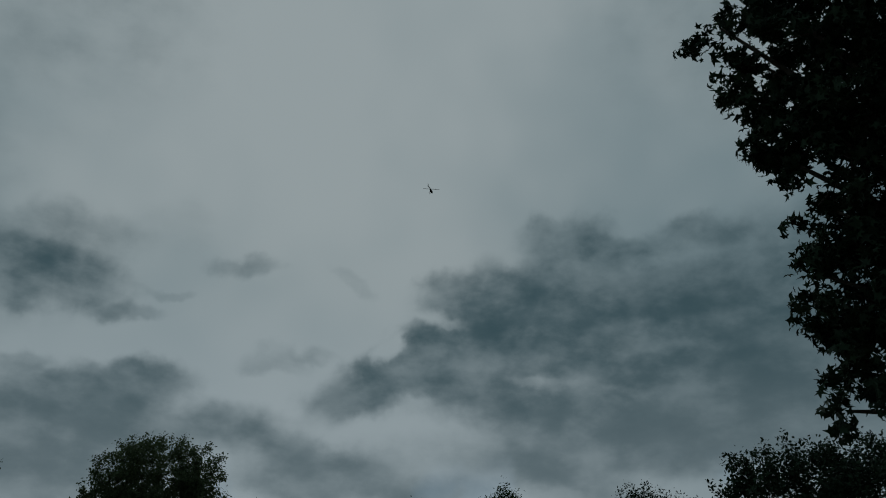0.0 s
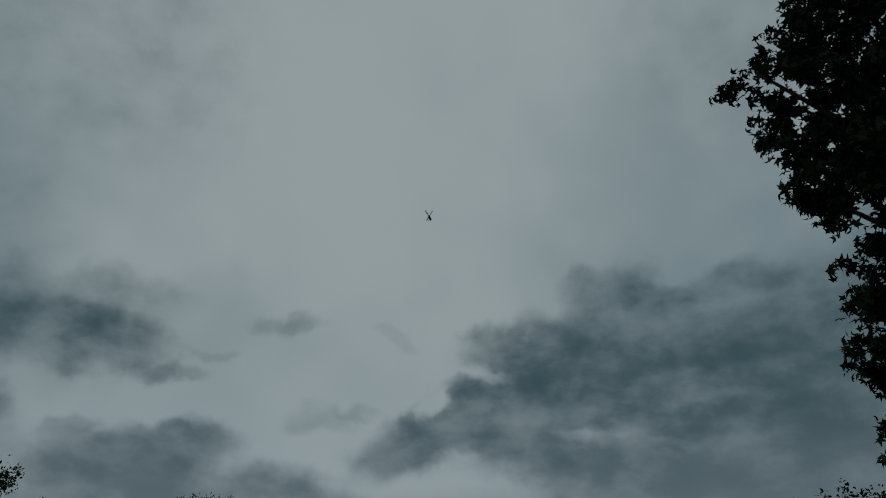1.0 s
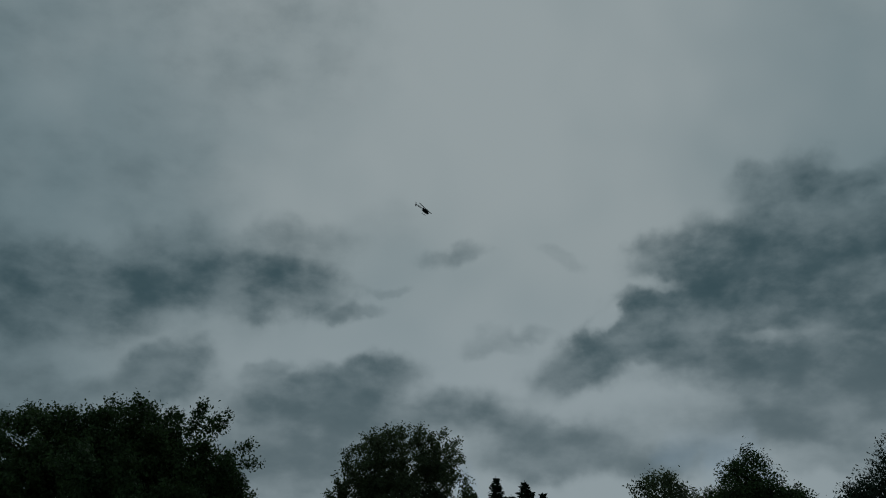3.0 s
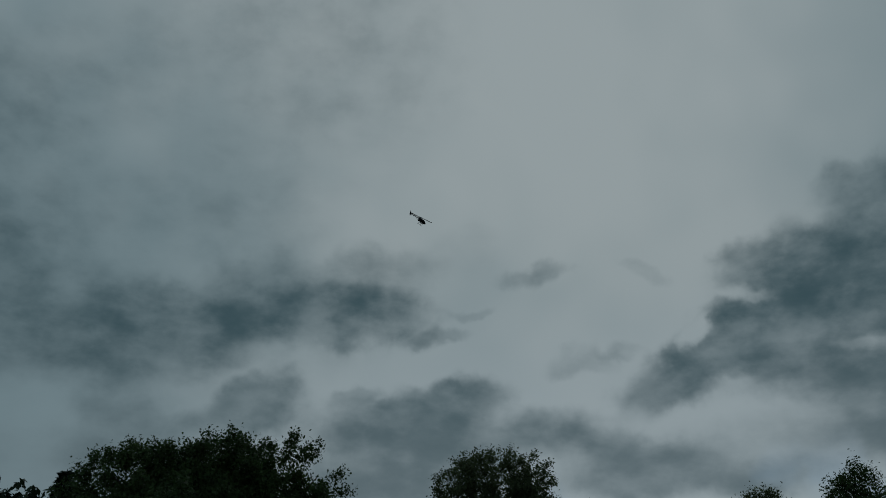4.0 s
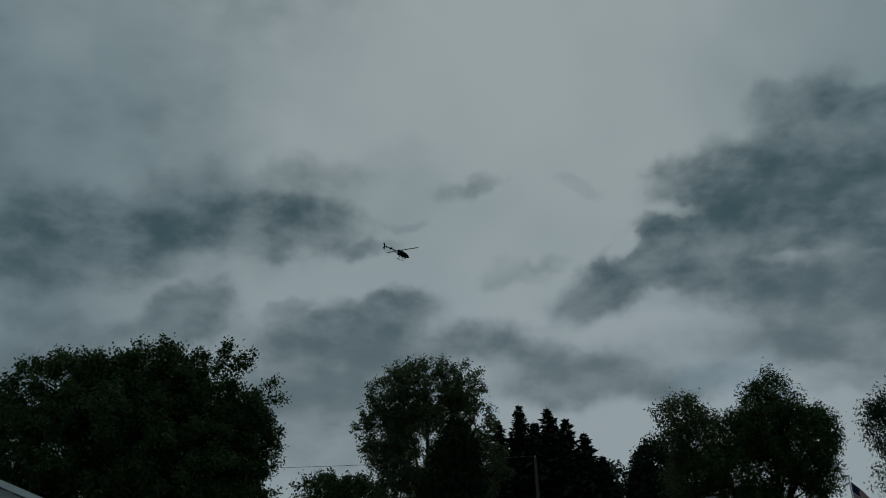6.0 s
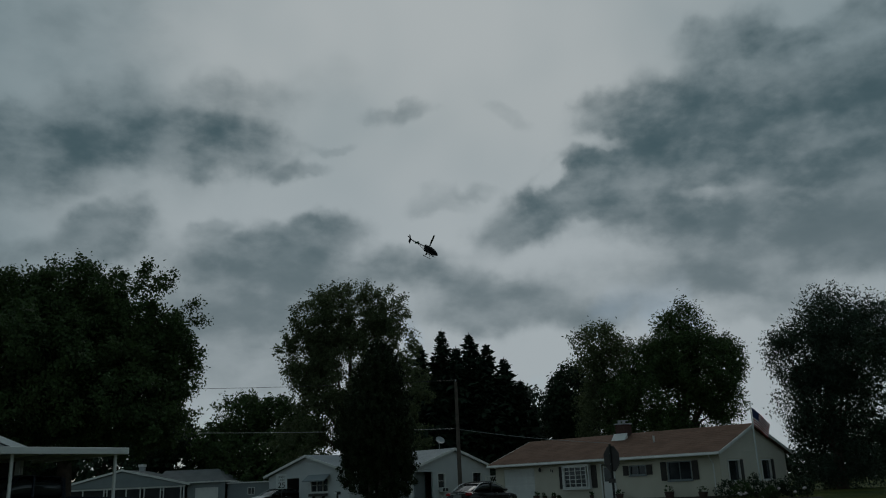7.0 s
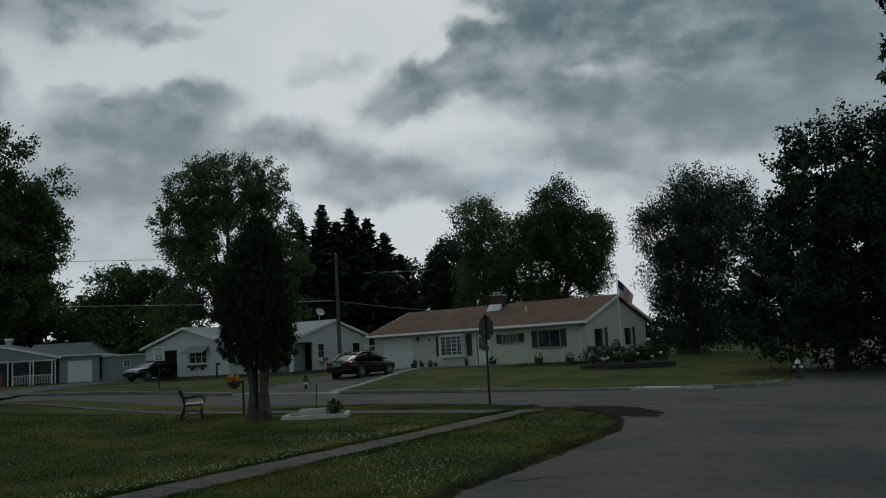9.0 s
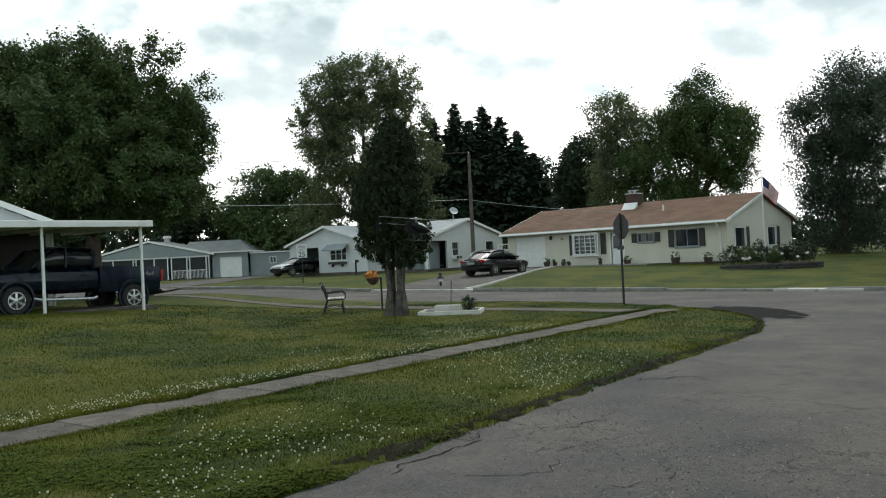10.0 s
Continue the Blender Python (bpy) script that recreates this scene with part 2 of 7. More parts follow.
M = {
    "leaf": material("leaf", (0.042, 0.078, 0.024), (0.075, 0.112, 0.036), 0.6, scale=0.4, bump=0, random_tint=0.35, island=True, trans=0.25, spec=0.25),
    "leaf_light": material("leaf_light", (0.092, 0.120, 0.056), (0.122, 0.146, 0.072), 0.6, scale=0.4, bump=0, random_tint=0.35, island=True, trans=0.45, spec=0.25),
    "leaf_dark": material("leaf_dark", (0.022, 0.04, 0.02), (0.035, 0.055, 0.028), 0.65, scale=0.4, bump=0, random_tint=0.35, island=True, trans=0.12, spec=0.2),
    "leaf_blue": material("leaf_blue", (0.040, 0.066, 0.042), (0.058, 0.082, 0.054), 0.6, scale=0.4, bump=0, random_tint=0.35, island=True, trans=0.25, spec=0.25),
    "cypress_leaf": material("cypress_leaf", (0.020, 0.034, 0.013), (0.032, 0.046, 0.018), 0.7, scale=0.8, bump=0, random_tint=0.35, island=True, spec=0.2),
    "needle": material("needle", (0.014, 0.028, 0.016), (0.026, 0.042, 0.022), 0.7, scale=0.5, bump=0, random_tint=0.3, island=True, spec=0.2),
    "bark_dark": material("bark_dark", (0.15, 0.13, 0.115), (0.028, 0.023, 0.019), 0.9, scale=5, bump=0.8, fine=26),
    "screen": material("screen", (0.035, 0.038, 0.04), (0.02, 0.022, 0.024), 0.8, scale=1.2, bump=0.05),
    "pebble": material("pebble", (0.12, 0.11, 0.10), (0.26, 0.24, 0.21), 0.85, scale=9, random_tint=0.5, island=True),
    "bark": material("bark", (0.10, 0.075, 0.055), (0.05, 0.038, 0.03), 0.9, scale=5, bump=0.6, fine=30),
    "grass": None, "asphalt": None,
    "clover": material("clover", (0.58, 0.56, 0.42), (0.40, 0.40, 0.26), 0.8, bump=0),
    "concrete": material("concrete", (0.135, 0.115, 0.097), (0.055, 0.047, 0.040), 0.92, scale=3.2, bump=0.7, fine=70, random_tint=0.18),
    "kerb": material("kerb", (0.32, 0.305, 0.28), (0.18, 0.17, 0.16), 0.9, scale=2, bump=0.3, random_tint=0.1),
    "kerb_pale": material("kerb_pale", (0.52, 0.50, 0.46), (0.36, 0.345, 0.32), 0.9, scale=2.2, bump=0.3, random_tint=0.12),
    "siding": material("siding", (0.72, 0.68, 0.59), (0.64, 0.60, 0.51), 0.6, scale=0.6, bump=0.05),
    "siding_white": material("siding_white", (0.60, 0.615, 0.62), (0.52, 0.535, 0.54), 0.6, scale=0.6, bump=0.05),
    "siding_grey": material("siding_grey", (0.27, 0.30, 0.31), (0.21, 0.24, 0.25), 0.65, scale=0.6, bump=0.05),
    "stucco": material("stucco", (0.66, 0.62, 0.52), (0.58, 0.545, 0.445), 0.85, scale=0.9, bump=0.2),
    "trim": material("trim", (0.80, 0.80, 0.77), (0.68, 0.68, 0.66), 0.5, scale=2, bump=0.03),
    "roof_brown": material("roof_brown", (0.150, 0.076, 0.044), (0.098, 0.052, 0.033), 0.92, scale=0.9, bump=0.4, fine=25, random_tint=0.05),
    "roof_grey": material("roof_grey", (0.42, 0.43, 0.44), (0.33, 0.34, 0.35), 0.9, scale=0.8, bump=0.3, fine=25),
    "roof_dark": material("roof_dark", (0.17, 0.18, 0.18), (0.11, 0.12, 0.12), 0.9, scale=0.8, bump=0.3, fine=25),
    "brick": material("brick", (0.10, 0.05, 0.04), (0.06, 0.036, 0.03), 0.9, scale=8, bump=0.4),
    # shutter brown; also colours the painted-in carport shade on the neighbour's wall
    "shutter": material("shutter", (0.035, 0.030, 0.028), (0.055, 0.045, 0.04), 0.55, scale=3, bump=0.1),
    "pane": material("pane", (0.018, 0.022, 0.025), (0.03, 0.035, 0.04), 0.08, scale=2, bump=0, spec=0.6),
    "curtain": material("curtain", (0.55, 0.56, 0.52), (0.38, 0.40, 0.38), 0.8, scale=5, bump=0.1),
    "metal_white": material("metal_white", (0.78, 0.79, 0.78), (0.62, 0.63, 0.62), 0.4, scale=3, bump=0.05),
    "metal_dark": material("metal_dark", (0.02, 0.022, 0.022), (0.035, 0.035, 0.034), 0.5, metal=0.3, scale=6, bump=0.1),
    "steel": material("steel", (0.42, 0.43, 0.43), (0.30, 0.31, 0.31), 0.4, metal=0.8, scale=5, bump=0.08),
    "alloy": material("alloy", (0.62, 0.63, 0.64), (0.5, 0.5, 0.5), 0.3, metal=0.9, scale=8, bump=0),
    "paint_black": material("paint_black", (0.006, 0.006, 0.007), (0.01, 0.009, 0.01), 0.18, scale=2, bump=0, spec=0.4),
    "paint_blue": material("paint_blue", (0.003, 0.009, 0.020), (0.004, 0.012, 0.026), 0.25, scale=2, bump=0, spec=0.35),
    "paint_silver": material("paint_silver", (0.55, 0.57, 0.58), (0.48, 0.5, 0.5), 0.3, metal=0.4, scale=2, bump=0),
    "rubber": material("rubber", (0.018, 0.018, 0.018), (0.03, 0.03, 0.028), 0.85, scale=12, bump=0.2),
    "plastic": material("plastic", (0.03, 0.03, 0.032), (0.045, 0.045, 0.045), 0.5, scale=8, bump=0.05),
    "lamp_red": material("lamp_red", (0.35, 0.015, 0.015), (0.25, 0.01, 0.01), 0.2, bump=0),
    "lamp_clear": material("lamp_clear", (0.7, 0.72, 0.72), (0.6, 0.6, 0.6), 0.1, bump=0),
    "wood_pole": material("wood_pole", (0.13, 0.105, 0.085), (0.075, 0.062, 0.052), 0.9, scale=3, bump=0.4, fine=25),
    "timber_white": material("timber_white", (0.62, 0.60, 0.55), (0.42, 0.41, 0.37), 0.8, scale=3, bump=0.2),
    "road_dark": material("road_dark", (0.010, 0.010, 0.010), (0.026, 0.025, 0.025), 0.95, scale=2.5, bump=0.4, fine=70, spec=0.05),
    "clover_leaf": material("clover_leaf", (0.034, 0.056, 0.005), (0.056, 0.078, 0.008), 0.75, scale=0.8, bump=0, random_tint=0.3, island=True, spec=0.05),
    # very dark: soil colour with the verge's shadow line put in
    "dirt_and_shade": material("dirt_and_shade", (0.030, 0.025, 0.019), (0.014, 0.012, 0.010), 0.95, scale=6, bump=0.5, fine=50, spec=0.05),
    "soil": material("soil", (0.07, 0.05, 0.035), (0.045, 0.033, 0.025), 0.95, scale=4, bump=0.5),
    "stone": material("stone", (0.07, 0.064, 0.062), (0.04, 0.037, 0.036), 0.9, scale=4, bump=0.4, random_tint=0.2),
    "terracotta": material("terracotta", (0.09, 0.055, 0.045), (0.06, 0.04, 0.034), 0.8, scale=8, bump=0.2),
    "flower_yellow": material("flower_yellow", (0.7, 0.36, 0.08), (0.55, 0.2, 0.05), 0.7, scale=20, bump=0),
    "flower_white": material("flower_white", (0.75, 0.73, 0.72), (0.65, 0.5, 0.55), 0.7, scale=20, bump=0),
    "red": material("red", (0.42, 0.03, 0.04), (0.35, 0.025, 0.03), 0.75, scale=6, bump=0.05),
    "navy": material("navy", (0.02, 0.03, 0.10), (0.015, 0.022, 0.08), 0.75, scale=6, bump=0.05),
    "white_cloth": material("white_cloth", (0.75, 0.75, 0.73), (0.66, 0.66, 0.64), 0.8, scale=6, bump=0.05),
    "sign_white": material("sign_white", (0.75, 0.76, 0.76), (0.66, 0.67, 0.67), 0.45, scale=6, bump=0.02),
    "sign_back": material("sign_back", (0.06, 0.055, 0.055), (0.09, 0.08, 0.078), 0.6, metal=0.2, scale=5, bump=0.05),
    "carbon": material("carbon", (0.006, 0.006, 0.006), (0.012, 0.012, 0.013), 0.55, scale=30, bump=0.05, spec=0.12),
    "blade_white": material("blade_white", (0.30, 0.31, 0.31), (0.22, 0.23, 0.23), 0.4, scale=5, bump=0),
    "canopy_grey": material("canopy_grey", (0.010, 0.011, 0.012), (0.006, 0.007, 0.008), 0.35, scale=9, bump=0, spec=0.2),
    "flash_green": material("flash_green", (0.05, 0.30, 0.14), (0.04, 0.22, 0.1), 0.4, bump=0),
}


def ground_material():
    m = bpy.data.materials.new("lawn")
    m.use_nodes = True
    t = m.node_tree
    b = t.nodes["Principled BSDF"]
    tc = t.nodes.new("ShaderNodeTexCoord").outputs["Object"]
    patch, mid, fine = noise_tex(t, tc, 0.3, 4), noise_tex(t, tc, 0.62, 6, 0.62), noise_tex(t, tc, 34, 4, 0.7)
    col = blend(t, remap(t, patch.outputs["Fac"], 0.42, 0.58), (0.042, 0.062, 0.008), (0.078, 0.086, 0.012))
    col = blend(t, mth(t, "MULTIPLY", remap(t, mid.outputs["Fac"], 0.55, 0.75), 0.7), col, (0.115, 0.10, 0.03))
    col = blend(t, mth(t, "MULTIPLY", remap(t, mid.outputs["Fac"], 0.49, 0.36), 0.7), col, (0.022, 0.036, 0.009))
    col = blend(t, 1.0, col, blend(t, fine.outputs["Fac"], (0.55,) * 3, (1.4,) * 3), "MULTIPLY")
    t.links.new(col, b.inputs["Base Color"])
    b.inputs["Roughness"].default_value, b.inputs["Specular IOR Level"].default_value = 0.9, 0.15
    bp = node(t, "ShaderNodeBump", Strength=0.7, Distance=0.05)
    t.links.new(fine.outputs["Fac"], bp.inputs["Height"])
    t.links.new(bp.outputs[0], b.inputs["Normal"])
    return m


def asphalt_material():
    m = bpy.data.materials.new("asphalt")
    m.use_nodes = True
    t = m.node_tree
    b = t.nodes["Principled BSDF"]
    tc = t.nodes.new("ShaderNodeTexCoord").outputs["Object"]
    patch, mid, grit = noise_tex(t, tc, 0.35, 5, 0.65), noise_tex(t, tc, 2.2, 6, 0.7), noise_tex(t, tc, 85, 4, 0.75)
    vor = t.nodes.new("ShaderNodeTexVoronoi")
    vor.feature = "DISTANCE_TO_EDGE"
    vor.inputs["Scale"].default_value = 0.6
    w = t.nodes.new("ShaderNodeVectorMath")
    w.operation = "MULTIPLY_ADD"
    t.links.new(noise_tex(t, tc, 1.3, 5, 0.7).outputs["Color"], w.inputs[0])
    w.inputs[1].default_value = (1.1, 1.1, 0)
    t.links.new(tc, w.inputs[2])
    t.links.new(w.outputs[0], vor.inputs["Vector"])
    net = t.nodes.new("ShaderNodeTexVoronoi")
    net.feature = "DISTANCE_TO_EDGE"
    net.inputs["Scale"].default_value = 2.3
    t.links.new(w.outputs[0], net.inputs["Vector"])
    crack = mth(t, "MULTIPLY", remap(t, vor.outputs["Distance"], 0.014, 0.003), remap(t, patch.outputs["Fac"], 0.44, 0.6))
    col = blend(t, remap(t, patch.outputs["Fac"], 0.3, 0.7), (0.048, 0.049, 0.052), (0.112, 0.097, 0.085))
    col = blend(t, mth(t, "MULTIPLY", remap(t, mid.outputs["Fac"], 0.48, 0.72), 0.65), col, (0.040, 0.039, 0.040))
    col = blend(t, 1.0, col, blend(t, remap(t, grit.outputs["Fac"], 0.25, 0.75), (0.22,) * 3, (1.7,) * 3), "MULTIPLY")
    col = blend(t, 1.0, col, blend(t, remap(t, noise_tex(t, tc, 19, 5, 0.7).outputs["Fac"], 0.3, 0.7), (0.78,) * 3, (1.2,) * 3), "MULTIPLY")
    crack = mth(t, "MAXIMUM", crack, mth(t, "MULTIPLY", remap(t, net.outputs["Distance"], 0.035, 0.004), remap(t, noise_tex(t, tc, 0.5, 4).outputs["Fac"], 0.52, 0.66)))
    col = blend(t, mth(t, "MULTIPLY", crack, 0.6), col, (0.012, 0.012, 0.011))
    t.links.new(col, b.inputs["Base Color"])
    b.inputs["Roughness"].default_value, b.inputs["Specular IOR Level"].default_value = 0.85, 0.25
    bp = node(t, "ShaderNodeBump", Strength=0.3, Distance=0.012)
    t.links.new(grit.outputs["Fac"], bp.inputs["Height"])
    t.links.new(bp.outputs[0], b.inputs["Normal"])
    return m


def blade_material():
    """Grass blades: dry yellow and lush dark patches, each blade its own tint."""
    m = bpy.data.materials.new("blade")
    m.use_nodes = True
    t = m.node_tree
    b = t.nodes["Principled BSDF"]
    tc = t.nodes.new("ShaderNodeTexCoord").outputs["Object"]
    patch, mid = noise_tex(t, tc, 0.3, 4), noise_tex(t, tc, 0.62, 6, 0.62)
    col = blend(t, remap(t, patch.outputs["Fac"], 0.42, 0.58), (0.045, 0.064, 0.006), (0.100, 0.104, 0.012))
    col = blend(t, mth(t, "MULTIPLY", remap(t, mid.outputs["Fac"], 0.53, 0.72), 0.75), col, (0.135, 0.115, 0.03))
    col = blend(t, mth(t, "MULTIPLY", remap(t, mid.outputs["Fac"], 0.49, 0.36), 0.8), col, (0.022, 0.042, 0.008))
    one = t.nodes.new("ShaderNodeNewGeometry").outputs["Random Per Island"]
    col = blend(t, 1.0, col, blend(t, one, (0.76, 0.78, 0.78), (1.24, 1.22, 1.16)), "MULTIPLY")
    t.links.new(col, b.inputs["Base Color"])
    b.inputs["Roughness"].default_value, b.inputs["Specular IOR Level"].default_value = 0.8, 0.06
    return m


M["grass"], M["asphalt"], M["blade"] = ground_material(), asphalt_material(), blade_material()


# ---- mesh tools ----
class Shape:
    """Collects vertices and faces."""

    def __init__(self):
        self.v, self.f = [], []

    def add(self, verts, faces, m=None):
        n = len(self.v)
        self.v += [tuple(m @ Vector(p)) for p in verts] if m else [tuple(p) for p in verts]
        self.f += [tuple(n + i for i in f) for f in faces]
        return self

    def box(self, x0, x1, y0, y1, z0, z1, m=None, chamfer=0.0):
        c = min(chamfer, (x1 - x0) / 3, (y1 - y0) / 3)
        ring = [(x0 + c, y0), (x1 - c, y0), (x1, y0 + c), (x1, y1 - c), (x1 - c, y1), (x0 + c, y1), (x0, y1 - c), (x0, y0 + c)] if c else [(x0, y0), (x1, y0), (x1, y1), (x0, y1)]
        return self.prism(ring, z0, z1, m)

    def prism(self, ring, z0, z1, m=None):
        n = len(ring)
        v = [(x, y, z0) for x, y in ring] + [(x, y, z1) for x, y in ring]
        f = [tuple(range(n))[::-1], tuple(range(n, 2 * n))] + [(i, (i + 1) % n, n + (i + 1) % n, n + i) for i in range(n)]
        return self.add(v, f, m)

    def tube(self, pts, radii, sides=8, m=None):
        pts = [Vector(p) for p in pts]
        if isinstance(radii, (int, float)):
            radii = [radii] * len(pts)
        v, f = [], []
        for i, p in enumerate(pts):
            d = (pts[min(i + 1, len(pts) - 1)] - pts[max(i - 1, 0)]).normalized()
            a = d.cross(Vector((0, 0, 1)) if abs(d.z) < 0.95 else Vector((1, 0, 0))).normalized()
            b = d.cross(a)
            v += [tuple(p + radii[i] * (math.cos(k * math.tau / sides) * a + math.sin(k * math.tau / sides) * b)) for k in range(sides)]
        for i in range(len(pts) - 1):
            f += [(i * sides + k, i * sides + (k + 1) % sides, (i + 1) * sides + (k + 1) % sides, (i + 1) * sides + k) for k in range(sides)]
        f += [tuple(range(sides))[::-1], tuple(range((len(pts) - 1) * sides, len(pts) * sides))]
        return self.add(v, f, m)

    def lathe(self, profile, sides=16, m=None, ring=False):
        """profile: (radius, z) from the bottom up; ring: closed on itself, with a hole."""
        v = [(r * math.cos(k * math.tau / sides), r * math.sin(k * math.tau / sides), z) for r, z in profile for k in range(sides)]
        n = len(profile)
        f = [(i * sides + k, i * sides + (k + 1) % sides, (i + 1) * sides + (k + 1) % sides, (i + 1) * sides + k) for i in range(n - 1) for k in range(sides)]
        if ring:
            f += [((n - 1) * sides + k, (n - 1) * sides + (k + 1) % sides, (k + 1) % sides, k) for k in range(sides)]
        else:
            f += [tuple(range(sides))[::-1], tuple(range((n - 1) * sides, n * sides))]
        return self.add(v, f, m)

    def loft(self, sections, m=None):
        """Closed rings of equal length, joined in order and capped."""
        n = len(sections[0])
        v = [p for s in sections for p in s]
        f = [(i * n + k, i * n + (k + 1) % n, (i + 1) * n + (k + 1) % n, (i + 1) * n + k) for i in range(len(sections) - 1) for k in range(n)]
        f += [tuple(range(n))[::-1], tuple(range((len(sections) - 1) * n, len(sections) * n))]
        return self.add(v, f, m)


def mesh_of(name, shape, mat, smooth=False, bevel=0.0):
    me = bpy.data.meshes.new(name)
    me.from_pydata(shape.v, [], shape.f)
    bm = bmesh.new()
    bm.from_mesh(me)
    if "wall" in name:
        bmesh.ops.remove_doubles(bm, verts=bm.verts, dist=0.0005)
    bmesh.ops.recalc_face_normals(bm, faces=bm.faces)
    if bevel:
        edges = [e for e in bm.edges if len(e.link_faces) == 2 and e.calc_face_angle(0) > 0.6]
        bmesh.ops.bevel(bm, geom=edges, offset=bevel, segments=1, affect="EDGES", clamp_overlap=True)
    bm.to_mesh(me)
    bm.free()
    me.materials.append(M[mat])
    if smooth:
        me.shade_smooth()
        me.set_sharp_from_angle(angle=radians(38))
    return me


def part(name, shape, mat, parent=None, label="", m=None, smooth=False, bevel=0.0):
    ob = new(name, mesh_of(name, shape, mat, smooth, bevel))
    if parent:
        ob.parent = parent
    if m:
        ob.matrix_basis = m
    if label:
        ob["label"] = label
    return ob


def thing(name, m, label, category, group="", kind=""):
    ob = new(name)
    ob.empty_display_size = 0.2
    ob.matrix_basis = m
    return tagged(ob, label, category, group, kind)


def step(a, lo, hi):
    k = min(1, max(0, (a - lo) / (hi - lo)))
    return k * k * (3 - 2 * k)


def height(x, y):
    """The lie of the land."""
    return (-0.018 * max(-25, min(25, x)) * (1 - step(y, 34, 48)) + 0.38 * step(-x, 4, 11) * (1 - step(y, 28, 60)) + 0.45 * step(y, 38, 56))


TH = radians(35)
U, V = (math.sin(TH), math.cos(TH)), (math.cos(TH), -math.sin(TH))


def site(w, s):
    """From metres across and along the street to the world's x, y."""
    return w * V[0] + s * U[0], w * V[1] + s * U[1]


def on_ground(x, y, turn=0.0):
    return pose(x, y, height(x, y), 0, 0, turn)


# ---- ground and streets ----
def road_depth(x, y):
    """How far inside the asphalt a place lies (negative outside)."""
    w, s = x * V[0] + y * V[1], x * U[0] + y * U[1]
    left = -4.5 + 1.7 * step(s, 30, 36)
    d1, d2, r = min(w - left, 4.8 - w), 3.75 - abs(s - 28.25), 8.5 if s < 28.25 else 3.0
    d = max(d1, d2)
    if d1 > -r and d2 > -r:
        d = max(d, math.hypot(r + d1, r + d2) - r)
    return d


def axis(stops):
    """Coordinates from (from, to, step) stretches."""
    out = []
    for a, b, st in stops:
        n = max(1, round((b - a) / st))
        out += [a + (b - a) * i / n for i in range(n)]
    return out + [stops[-1][1]]


def sheet(xs, ys, place, keep=None):
    s = Shape()
    s.v = [place(x, y) for y in ys for x in xs]
    n = len(xs)
    for j in range(len(ys) - 1):
        for i in range(n - 1):
            if keep is None or keep(0.5 * (xs[i] + xs[i + 1]), 0.5 * (ys[j] + ys[j + 1])):
                s.f.append((j * n + i, j * n + i + 1, (j + 1) * n + i + 1, (j + 1) * n + i))
    return s


def ground_point(x, y):
    rag = 0.10 * noise.noise((x * 1.7, y * 1.7, 0)) + 0.07 * noise.noise((x * 5, y * 5, 3))
    dip = 0.16 * step(road_depth(x, y) + rag, -0.12, 0.45)
    rough = 0.025 * noise.noise((x * 0.7, y * 0.7, 9)) * (1 - step(math.hypot(x, y), 40, 70))
    return x, y, height(x, y) - dip + rough


gx = axis([(-4000, -300, 900), (-300, -60, 30), (-60, -16, 2.5), (-16, 18, 0.25), (18, 45, 0.75), (45, 90, 4), (90, 300, 30), (300, 4000, 900)])
gy = axis([(-4000, -200, 950), (-200, -20, 30), (-20, 2, 1.5), (2, 42, 0.25), (42, 70, 1), (70, 130, 5), (130, 400, 45), (400, 4000, 900)])
ground = part("ground", sheet(gx, gy, ground_point), "grass", smooth=True)
tagged(ground, "mown green lawn ground with worn yellow patches", "lawn", kind="structure")

rw = axis([(-120, -40, 4), (-40, 8, 0.5), (8, 90, 4)])
rs = axis([(-25, 0, 1.5), (0, 40, 0.5), (40, 160, 4)])
road = part("road", sheet(rw, rs, lambda w, s: (*site(w, s), height(*site(w, s)) - 0.055),
                          lambda w, s: road_depth(*site(w, s)) > -0.7), "asphalt", smooth=True)
tagged(road, "cracked grey asphalt street crossing", "road", kind="structure")


def slab_mesh(name, length, width, mat, thick=0.12):
    s = Shape().box(-width / 2, width / 2, -length / 2, length / 2, -thick, 0)
    return mesh_of(name, s, mat, bevel=0.012)


def lay(mesh, name, w, s, parent, lift=0.02, turn=0.0, tilt=0.0):
    """One slab or kerb stone on the land, in its row."""
    x, y = site(w, s)
    ob = new(name, mesh)
    ob.parent = parent
    e = 0.4
    a, b = site(w, s + e), site(w + e, s)
    nx = (height(*b) - height(x, y)) / e
    ny = (height(*a) - height(x, y)) / e
    ob.matrix_basis = pose(x, y, height(x, y) + lift, math.degrees(ny) + tilt, -math.degrees(nx), -35 + turn)
    return ob


